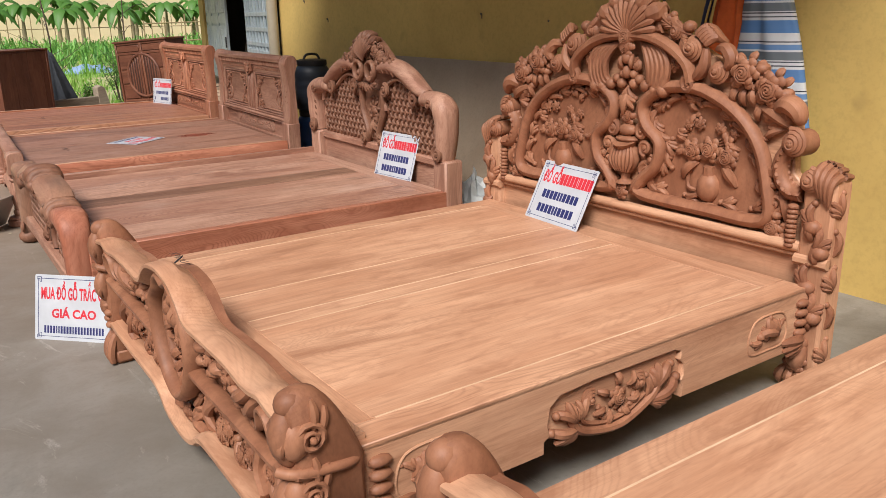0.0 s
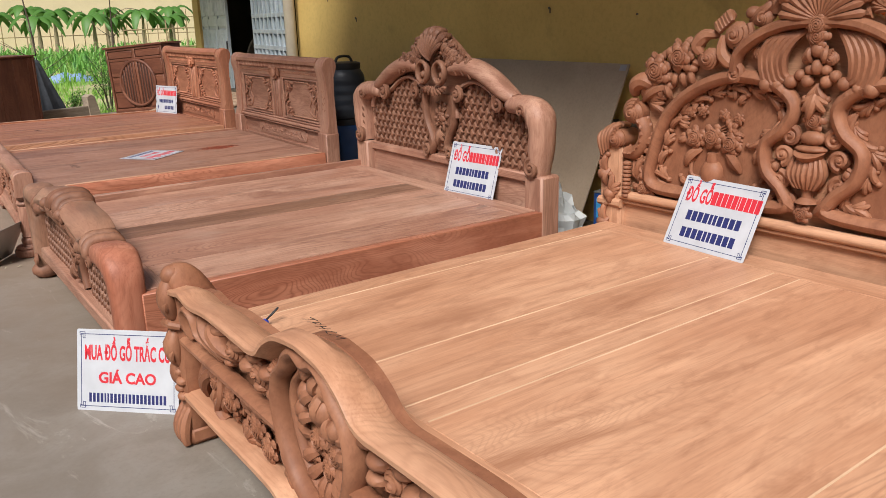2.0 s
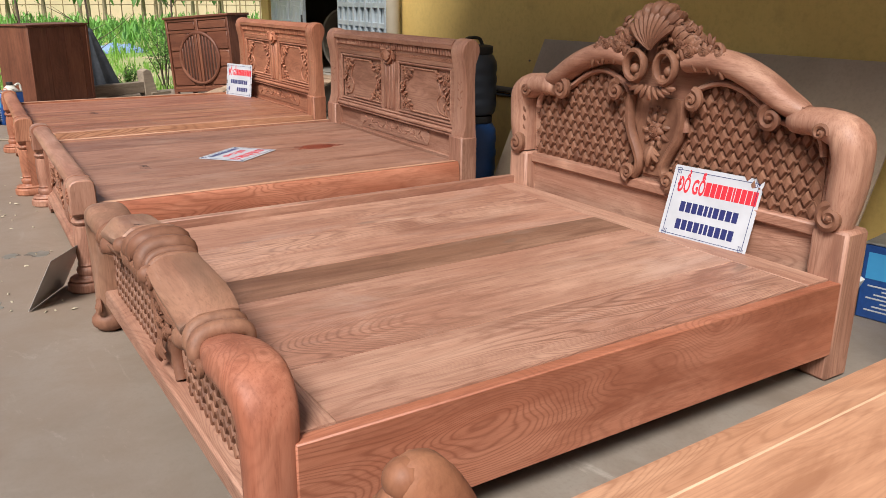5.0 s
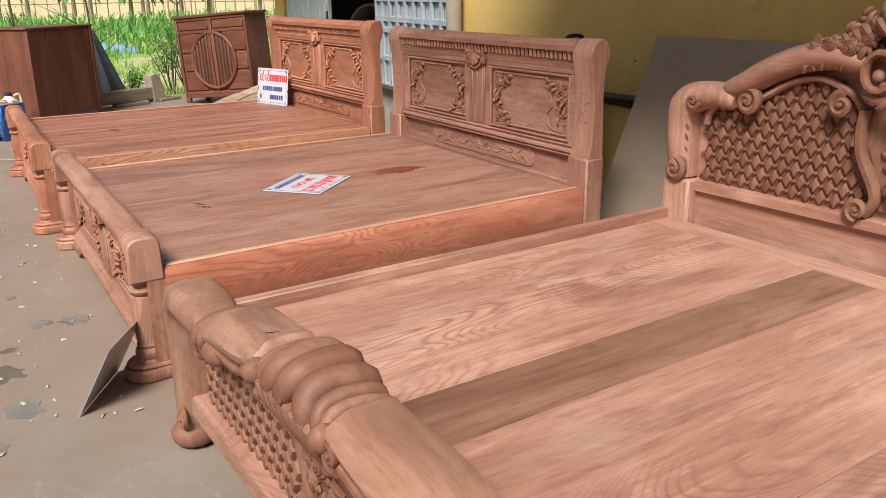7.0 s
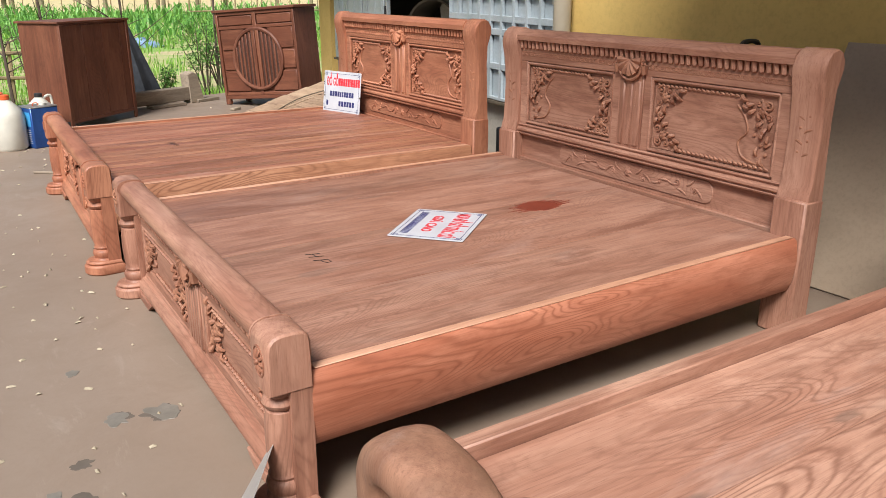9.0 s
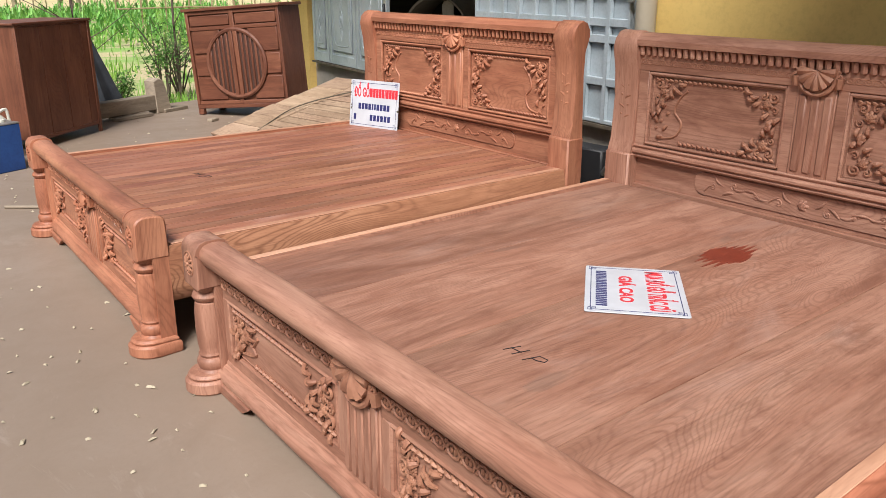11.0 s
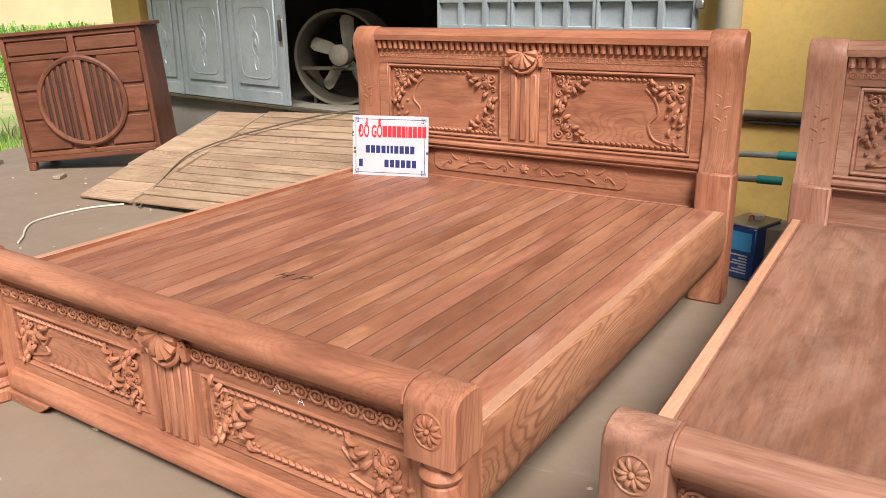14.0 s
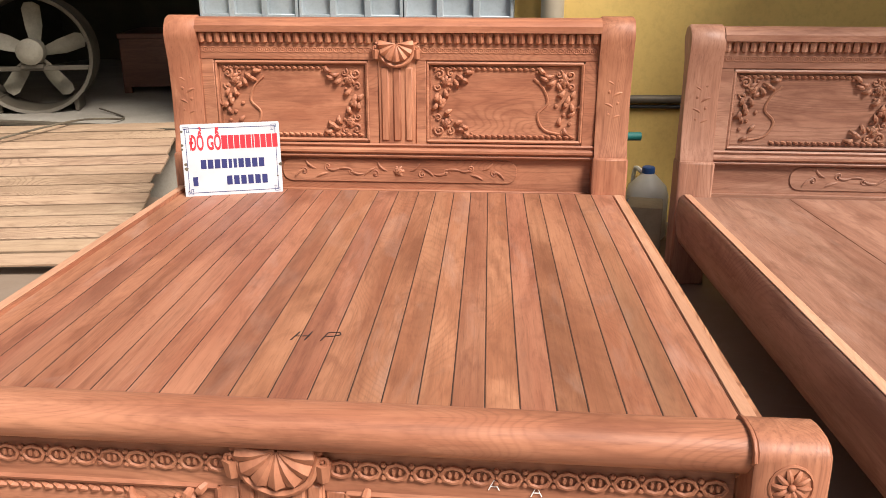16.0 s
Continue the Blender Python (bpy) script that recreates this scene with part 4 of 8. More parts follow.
def quilt(bed, mats, face, poly, du, dv, w, thick):
    """Padded lozenges with a stud at each crossing, kept within an outline, over a ground board."""
    stud = Solid(face)
    us, vs = [p[0] for p in poly], [p[1] for p in poly]
    g = 0.87
    a, b = du / 2 * g, dv / 2 * g
    pad = Solid(0.0)
    ring = [(a, 0), (0, b), (-a, 0), (0, -b)]
    mid = [(p[0] * 0.66, p[1] * 0.66) for p in ring]
    pad.put([(*q, -0.006) for q in ring] + [(*q, thick * 0.8) for q in mid] + [(0, 0, thick)], [(3, 2, 1, 0)] + [(k, (k + 1) % 4, 4 + (k + 1) % 4, 4 + k) for k in range(4)] + [(4 + k, 4 + (k + 1) % 4, 8) for k in range(4)])
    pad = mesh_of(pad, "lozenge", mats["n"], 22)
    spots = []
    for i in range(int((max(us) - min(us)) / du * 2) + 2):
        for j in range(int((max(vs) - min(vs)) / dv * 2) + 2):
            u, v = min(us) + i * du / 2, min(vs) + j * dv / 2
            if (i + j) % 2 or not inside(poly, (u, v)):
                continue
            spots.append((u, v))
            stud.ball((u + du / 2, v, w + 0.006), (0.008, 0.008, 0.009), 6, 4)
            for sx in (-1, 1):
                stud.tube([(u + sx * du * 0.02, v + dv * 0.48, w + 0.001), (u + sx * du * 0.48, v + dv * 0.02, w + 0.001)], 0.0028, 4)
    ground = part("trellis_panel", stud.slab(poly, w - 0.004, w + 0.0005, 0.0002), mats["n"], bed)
    for u, v in spots:
        ob = new("lozenge", pad)
        ob.parent = ground
        ob.location = (face - w, u, v)


def swept(c, pts, half, flat=False):
    """A round-edged bar of changing thickness and depth (half sizes) along a line in a board's face."""
    sec = curve([(-1.0, -0.62), (-1.0, 0.25), (-0.78, 0.80), (-0.3, 0.99), (0.3, 0.99), (0.78, 0.80), (1.0, 0.25), (1.0, -0.62), (0.7, -0.95), (0.0, -1.0), (-0.7, -0.95)], 2, True)
    if flat:
        sec = [(-1.0, -0.6), (-1.0, 0.5), (-0.93, 0.86), (-0.72, 1.0), (-0.2, 1.06), (0.26, 1.04), (0.40, 0.98), (0.52, 0.84), (0.96, 0.02), (1.0, -0.14), (0.96, -0.5), (0.84, -0.9), (0.5, -1.0), (-0.6, -0.95)]
    k, n, v = len(sec), len(pts), []
    flip = 1 if pts[-1][0] < pts[0][0] else -1
    for i, p in enumerate(pts):
        a, b = pts[max(i - 1, 0)], pts[min(i + 1, n - 1)]
        du, dv = b[0] - a[0], b[1] - a[1]
        q = math.hypot(du, dv) or 1.0
        nu, nv = dv / q * flip, -du / q * flip
        end = 0.72 if i in (0, n - 1) else 1.0
        v += [(p[0] + nu * half[i][0] * y * end, p[1] + nv * half[i][0] * y * end, x * half[i][1] * end) for x, y in [e[:2] for e in sec]]
    c.put(v, [tuple(range(k)), tuple((n - 1) * k + i for i in range(k))] + [(r * k + i, r * k + (i + 1) % k, (r + 1) * k + (i + 1) % k, (r + 1) * k + i) for r in range(n - 1) for i in range(k)])
    return c


def lattice_bed(m, W, L, top, mats, label):
    """A bed with swelling rolled frames round padded lozenges and a carved crest."""
    bed = thing("bed", m, label, "bed", "beds in a row along the wall")
    h = W / 2
    # head
    face = L
    F = curve([(0.79, 0.54), (0.79, 0.78), (0.75, 0.86), (0.66, 0.87), (0.56, 0.90), (0.44, 0.97), (0.32, 0.995), (0.2, 0.95), (0.15, 0.88), (0.17, 0.78), (0.12, 0.68), (0.08, 0.6), (0.12, 0.55)], 3)
    field = [(0.86, 0.36), (0.86, 0.88), (0.66, 0.93), (0.5, 1.03), (0.28, 1.10), (0.12, 1.14)]
    hb = part("headboard", Solid(face).slab(field + [(-u, v) for u, v in field[::-1]], -0.07, -0.03, 0.003), mats["y"], bed)
    for sgn in (-1, 1):
        poly = [(sgn * u, v) for u, v in F]
        quilt(bed, mats, face, poly, 0.056, 0.086, -0.024, 0.017)
        post = part("head_post", Solid().box((L - 0.05, sgn * (h - 0.145), 0), (L + 0.08, sgn * (h - 0.005), 0.56), 0.012), mats["z"], bed)
        c = Solid(face)
        c.tube(curve([(sgn * (h - 0.08), 0.56, 0), (sgn * (h - 0.065), 0.68, 0), (sgn * (h - 0.06), 0.80, 0.0), (sgn * (h - 0.085), 0.875, 0.0), (sgn * (h - 0.16), 0.905, 0.0), (sgn * (h - 0.25), 0.91, 0.0), (sgn * (h - 0.31), 0.895, 0)], 4), [0.05, 0.052, 0.055, 0.058, 0.06, 0.062, 0.062, 0.062, 0.064, 0.066, 0.068, 0.068, 0.066, 0.064, 0.062, 0.06, 0.056, 0.055, 0.052, 0.05, 0.05, 0.05, 0.045, 0.04, 0.03], 20, 1.25)
        part("rolled_elbow", c, mats["z"], hb)
        c = Solid(face)
        c.tube(curve([(sgn * 0.70, 0.935, 0.0), (sgn * 0.62, 0.965, 0.0), (sgn * 0.5, 1.03, 0.0), (sgn * 0.38, 1.075, 0.0), (sgn * 0.26, 1.09, 0.0), (sgn * 0.15, 1.07, 0)], 4), [0.03, 0.036, 0.04, 0.044, 0.046, 0.048, 0.05, 0.05, 0.051, 0.051, 0.051, 0.051, 0.051, 0.051, 0.05, 0.05, 0.049, 0.048, 0.046, 0.042, 0.038], 20, 1.35)
        c.tube([(sgn * u, v + 0.012, -0.004) for u, v in F[3:-9]], 0.013, 8, 1.3)
        part("rolled_arch", c, mats["y"], hb)
        c = Solid(face)
        c.scroll((sgn * 0.585, 0.905), 0.048, 1.5, 1.57, sgn, 0.42, 0.03)
        c.scroll((sgn * 0.69, 0.905), 0.045, 1.1, 0.9, -sgn, 0.45, 0.02)
        c.scroll((sgn * (h - 0.075), 0.60), 0.048, 1.6, 1.57, sgn, 0.42, 0.055)
        c.scroll((sgn * (h - 0.15), 0.885), 0.03, 1.3, 3.3, sgn, 0.4, 0.07)
        c.scroll((sgn * 0.215, 0.93), 0.042, 1.5, 1.57, -sgn, 0.42, 0.03)
        c.scroll((sgn * 0.115, 0.58), 0.04, 1.5, 4.7, sgn, 0.42, 0.02)
        for i in range(6):
            c.leaf((sgn * (h - 0.115), 0.63 + 0.045 * i), 1.57 - sgn * 0.7, 0.05, sgn * 0.9, 0.04, 0.22, 0.1)
        part("carved_scroll", c, mats["n"], hb)
        c = Solid(face)
        c.tube(curve([(sgn * 0.145, 0.92, 0), (sgn * 0.15, 0.84, 0), (sgn * 0.135, 0.76, 0), (sgn * 0.09, 0.68, 0), (sgn * 0.07, 0.62, 0), (sgn * 0.10, 0.565, 0)], 4), 0.021, 8, 1.3)
        part("cartouche_frame", c, mats["n"], hb)
        # crest: two ring-shaped volutes, roses and leaves below a shell
        c = Solid(face)
        ring = [(sgn * 0.085 + 0.052 * math.cos(a), 1.05 + 0.062 * math.sin(a), 0.06) for a in [2 * math.pi * i / 14 for i in range(14)]]
        c.tube(ring, 0.013, 8, 1.6, closed=True)
        c.ball((sgn * 0.095, 1.035, 0.045), 0.024, 8, 5)
        c.ball((sgn * 0.07, 1.005, 0.05), 0.018, 7, 4)
        for i, (u, v, r) in enumerate(((0.20, 1.125, 0.042), (0.27, 1.12, 0.036), (0.14, 1.155, 0.032), (0.335, 1.105, 0.028))):
            c.rose((sgn * u, v), r, 0.045)
            c.spray((sgn * u, v - 0.02), -0.6 if sgn > 0 else math.pi + 0.6, 0.075, 4, 2.0, 0.03, 0.5)
        c.thicket([(sgn * u, v) for u, v in ((0.40, 1.06), (0.36, 1.105), (0.22, 1.19), (0.12, 1.25), (0.02, 1.27), (0.02, 1.12), (0.16, 1.09))], 0.042, 0.03, 8, 0.055)
        for i in range(6):
            c.leaf((sgn * (0.10 + 0.035 * i), 1.16 - 0.012 * i), 1.2 if sgn > 0 else 1.94, 0.07 - 0.006 * i, sgn * -0.9, 0.04, 0.28, 0.2)
        for i in range(5):
            c.leaf((sgn * 0.02 * i, 0.97), -1.57 + sgn * 0.35 * i, 0.06, 0.4 * sgn, 0.05, 0.22, 0.1)
        part("carved_crest", c, mats["n"], hb)
    c = Solid(face)
    c.slab([(0.30, 1.06), (0.24, 1.14), (0.13, 1.22), (0.05, 1.265), (-0.05, 1.265), (-0.13, 1.22), (-0.24, 1.14), (-0.30, 1.06)], -0.05, 0.025, 0.008)
    c.shell((0, 1.11), 0.15, 0.75, math.pi - 0.75, 9, 0.05, 0.9)
    for i in range(5):
        a = 0.9 + (math.pi - 1.8) * i / 4
        c.tube(curve([(0.13 * math.cos(a), 1.12 + 0.13 * math.sin(a), 0.06), (0.155 * math.cos(a), 1.12 + 0.165 * math.sin(a), 0.04), (0.15 * math.cos(a), 1.12 + 0.17 * math.sin(a), -0.02)], 3), [0.014, 0.02, 0.024, 0.026, 0.026, 0.022, 0.016], 8)
    part("shell", c, mats["n"], hb)
    c = Solid(face)
    c.slab([(0.135, 0.92), (0.14, 0.82), (0.08, 0.68), (0.06, 0.58), (-0.06, 0.58), (-0.08, 0.68), (-0.14, 0.82), (-0.135, 0.92)], -0.03, -0.012, 0.003)
    c.rose((0, 0.775), 0.042, -0.01)
    for i in range(9):
        a = 2 * math.pi * i / 9
        c.leaf((0.035 * math.cos(a), 0.775 + 0.04 * math.sin(a)), a, 0.042, 0.5, -0.012, 0.3, 0.2)
    c.spray((0, 0.71), -1.57, 0.09, 5, 1.4, -0.01)
    c.beads([(0, 0.64), (0, 0.615), (0.02, 0.655), (-0.02, 0.655), (0, 0.87), (0.04, 0.86), (-0.04, 0.86)], 0.013, -0.008)
    part("cartouche", c, mats["n"], hb)
    lo = Solid(face)
    lo.box((-h + 0.14, 0.505, -0.03), (h - 0.14, 0.555, 0.012), 0.008)
    lo.box((-h + 0.14, 0.34, -0.035), (h - 0.14, 0.51, -0.012), 0.003)
    part("lower_rail", lo, mats["y"], hb)
    # side rails and deck
    for sgn in (-1, 1):
        a = sgn * (h - 0.03)
        part("side_rail", Solid().box((0.04, a - 0.022, 0.105), (L - 0.04, a + 0.022, top + (0.038 if sgn > 0 else -0.004)), 0.004), RAIL_RED if sgn < 0 else mats["x"], bed, "reddish rail with swirling grain" if sgn < 0 else "")
    e = h - 0.054
    planks(bed, 0.16, L - 0.17, [-e, -0.60, -0.07], top, 0.022, mats["top"], 0.0008, "deck_board")
    planks(bed, 0.16, L - 0.17, [-0.07, 0.155], top, 0.022, WOOD_BROWN, 0.0008, "deck_board", "dusty brown board")
    planks(bed, 0.16, L - 0.17, [0.155, 0.56, e], top, 0.022, mats["top"], 0.0008, "deck_board")
    part("deck_end", Solid().box((L - 0.168, -e, top - 0.022), (L - 0.045, e, top), 0.0015), mats["y"], bed)
    part("deck_end", Solid().box((0.05, -e, top - 0.022), (0.158, e, top), 0.0015), mats["y"], bed)
    part("deck_bearer", Solid().box((0.1, -e, top - 0.07), (L - 0.05, -e + 0.04, top - 0.023), 0).box((0.1, e - 0.04, top - 0.07), (L - 0.05, e, top - 0.023), 0).box((0.1, -0.03, top - 0.09), (L - 0.05, 0.03, top - 0.023), 0), mats["x"], bed, "", 0)
    # foot
    face = 0.0
    h -= 0.005
    field = [(0.85, 0.15), (0.85, 0.44), (0.6, 0.50), (0.3, 0.555), (0.0, 0.58)]
    fb = part("footboard", Solid(face).slab(field + [(-u, v) for u, v in field[-2::-1]], -0.06, -0.02, 0.003), mats["y"], bed)
    for sgn in (-1, 1):
        poly = [(sgn * u, v) for u, v in ((0.82, 0.2), (0.82, 0.44), (0.6, 0.475), (0.3, 0.53), (0.17, 0.55), (0.17, 0.2))]
        quilt(bed, mats, face, poly, 0.050, 0.086, -0.018, 0.018)
        # the post bends over into a broad tongue
        c = Solid(face)
        pts = curve([(h - 0.052, 0.02), (h - 0.050, 0.2), (h - 0.050, 0.38), (h - 0.062, 0.455), (h - 0.105, 0.498), (h - 0.18, 0.508), (h - 0.28, 0.497), (h - 0.375, 0.478)], 4)
        n = len(pts)
        half = [(0.046 - 0.012 * max(0.0, i / n - 0.6) / 0.4, 0.062 + 0.014 * min(1.0, max(0.0, i / n - 0.2) * 2.5) - 0.03 * max(0.0, i / n - 0.8) / 0.2) for i in range(n)]
        part("rolled_post", swept(c, [(sgn * u, v) for u, v in pts], half), POST_RED if sgn < 0 else DULL_POST, fb)
        # a broad tongue lies over the rail between the folds
        c = Solid(face)
        pts = curve([(0.515, 0.517), (0.47, 0.535), (0.40, 0.550), (0.30, 0.560), (0.22, 0.572), (0.165, 0.585)], 4)
        n = len(pts)
        half = [(0.030 + 0.012 * math.sin(math.pi * min(1.0, i / n + 0.2)), 0.066 + 0.016 * math.sin(math.pi * (0.25 + 0.6 * i / n))) for i in range(n)]
        part("rolled_arch", swept(c, [(sgn * u, v) for u, v in pts], half, True), DULL_RAIL, fb)
        c = Solid(face)
        c.tube([(sgn * u, v - 0.048 + 0.01 * math.sin(14 * u), 0.062) for u, v in pts], 0.011, 7)
        part("arch_bead", c, mats["n"], fb)
        c = Solid(face)
        c.ball((sgn * (h - 0.052), 0.045, 0.015), (0.066, 0.05, 0.075), 12, 8)
        c.scroll((sgn * (h - 0.09), 0.115), 0.03, 1.4, 1.57, sgn, 0.4, 0.06)
        c.scroll((sgn * (h - 0.36), 0.450), 0.034, 1.5, 1.57, sgn, 0.42, 0.058)
        c.scroll((sgn * 0.200, 0.545), 0.030, 1.5, 4.2, -sgn, 0.42, 0.070)
        c.ball((sgn * 0.47, 0.480, 0.055), (0.05, 0.034, 0.035), 12, 8)
        part("carved_scroll", c, mats["n"], fb)
        # fingers folded over the rail: a pair beside the post's tongue, thin ones and thick ones at the middle
        for u, z, r in ((0.572, 0.523, 0.024), (0.527, 0.533, 0.021), (0.150, 0.596, 0.014), (0.120, 0.604, 0.016), (0.072, 0.611, 0.030)) + (((0.0, 0.619, 0.032),) if sgn > 0 else ()):
            c = Solid(face)
            c.tube(curve([(sgn * u, z - 0.055, -0.082), (sgn * u, z - 0.012, -0.072), (sgn * u, z, -0.035), (sgn * (u - 0.006), z, 0.01), (sgn * (u - 0.004), z - 0.014, 0.048), (sgn * (u + 0.012), z - 0.048, 0.066), (sgn * (u + 0.016), z - 0.085, 0.050)], 3), [r * k for k in (0.5, 0.68, 0.8, 0.88, 0.93, 0.97, 1.0, 1.0, 1.0, 1.02, 1.04, 1.05, 1.04, 1.0, 0.92, 0.8, 0.62, 0.45, 0.25)], 14, 1.0, (1, 0, 0.1))
            part("crest_fold", c, mats["n"], fb)
            if r > 0.03:
                part("fold_curl", Solid(face).scroll((sgn * (u + 0.010), z - 0.046), 0.020, 1.4, 1.0, sgn, 0.36, 0.080), mats["n"], fb)
        c = Solid(face)
        for i in range(4):
            u = 0.018 + 0.034 * i
            c.tube(curve([(sgn * u, 0.56, 0.075), (sgn * u * 0.9, 0.52, 0.062), (sgn * u * 0.75, 0.475, 0.04), (sgn * u * 0.55, 0.42, 0.015)], 3), [0.014, 0.017, 0.018, 0.018, 0.017, 0.016, 0.014, 0.012, 0.009, 0.006], 8)
        c.acanthus((sgn * 0.16, 0.47), 1.57, 0.12, sgn * 1.6, 0.02)
        c.ball((sgn * 0.165, 0.56, 0.07), (0.026, 0.03, 0.03), 9, 6)
        c.ball((sgn * 0.17, 0.51, 0.05), (0.024, 0.026, 0.026), 9, 6)
        part("carved_rib", c, mats["n"], fb)
        c = Solid(face)
        c.tube(curve([(sgn * 0.15, 0.52, -0.008), (sgn * 0.155, 0.45, -0.008), (sgn * 0.12, 0.36, -0.008), (sgn * 0.085, 0.27, -0.008), (sgn * 0.11, 0.19, -0.008)], 4), 0.015, 10, 1.2)
        part("cartouche_frame", c, mats["n"], fb)
    c = Solid(face)
    c.slab([(0.14, 0.55), (0.14, 0.44), (0.08, 0.3), (0.08, 0.2), (-0.08, 0.2), (-0.08, 0.3), (-0.14, 0.44), (-0.14, 0.55)], -0.03, -0.002, 0.003)
    c.rose((0, 0.40), 0.045, 0.0).rose((0.05, 0.33), 0.03, 0.0).rose((-0.05, 0.33), 0.03, 0.0)
    for i in range(8):
        a = 2 * math.pi * i / 8
        c.leaf((0.04 * math.cos(a), 0.38 + 0.05 * math.sin(a)), a, 0.055, 0.5, 0.0, 0.22, 0.15)
    c.spray((0, 0.29), -1.57, 0.08, 5, 1.4, 0.0)
    part("cartouche", c, mats["n"], fb)
    part("lower_rail", Solid(face).box((-h + 0.1, 0.12, -0.05), (h - 0.1, 0.185, 0.035), 0.008), mats["y"], fb)
    return bed


BED_C = pose(1.70, 5.322, 0, 0, 0, -1.8)
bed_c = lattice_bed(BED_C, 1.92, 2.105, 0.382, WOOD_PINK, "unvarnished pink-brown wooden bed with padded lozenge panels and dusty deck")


def vase_of_roses(c, u, v, k, w):
    """A vase with three roses and leaves, carved in relief."""
    c.ball((u, v - 0.12 * k, w), (0.048 * k, 0.058 * k, 0.04 * k), 14, 9)
    c.ball((u, v - 0.185 * k, w), (0.036 * k, 0.012 * k, 0.026 * k), 10, 5)
    c.tube([(u, v - 0.08 * k, w), (u, v - 0.04 * k, w + 0.01)], [0.026 * k, 0.02 * k], 8)
    c.tube(curve([(u + 0.045 * k, v - 0.14 * k, w), (u + 0.085 * k, v - 0.13 * k, w + 0.01), (u + 0.09 * k, v - 0.08 * k, w + 0.004), (u + 0.075 * k, v - 0.07 * k, w)], 3), 0.008 * k, 5)
    for du, dv, r in ((-0.075, 0.0, 0.042), (0.0, 0.02, 0.045), (0.075, 0.01, 0.042), (-0.04, 0.1, 0.022), (0.05, 0.11, 0.024), (0.1, 0.1, 0.02), (-0.1, 0.09, 0.02)):
        c.rose((u + du * k, v + dv * k), r * k, w + 0.01)
    for i in range(22):
        a = -0.5 + (math.pi + 1.0) * ((i * 7) % 22) / 21
        q = (0.07, 0.11, 0.145)[i % 3] * k
        c.leaf((u + q * math.cos(a) * 1.05, v + 0.03 + q * math.sin(a)), a + 0.9 * math.sin(5.0 * i), 0.048 * k, 1.1 * (-1) ** i, w, 0.26, 0.25)
        if i % 2:
            c.ball((u + (q + 0.025) * math.cos(a + 0.2), v + 0.03 + (q + 0.02) * math.sin(a + 0.2), w + 0.006), (0.011 * k, 0.011 * k, 0.01 * k), 6, 4)
        if i % 3 == 0:
            c.tube([(u, v, w), (u + 0.5 * q * math.cos(a), v + 0.03 + 0.6 * q * math.sin(a), w + 0.004), (u + q * math.cos(a), v + 0.03 + q * math.sin(a), w + 0.002)], 0.0035 * k, 5)
            c.ball((u + 1.1 * q * math.cos(a), v + 0.03 + 1.1 * q * math.sin(a), w + 0.008), (0.014 * k, 0.019 * k, 0.014 * k), 7, 5)
    for sgn in (-1, 1):
        c.leaf((u + sgn * 0.05 * k, v - 0.03 * k), -0.5 if sgn > 0 else math.pi + 0.5, 0.1 * k, -sgn * 0.8, w, 0.2, 0.15)


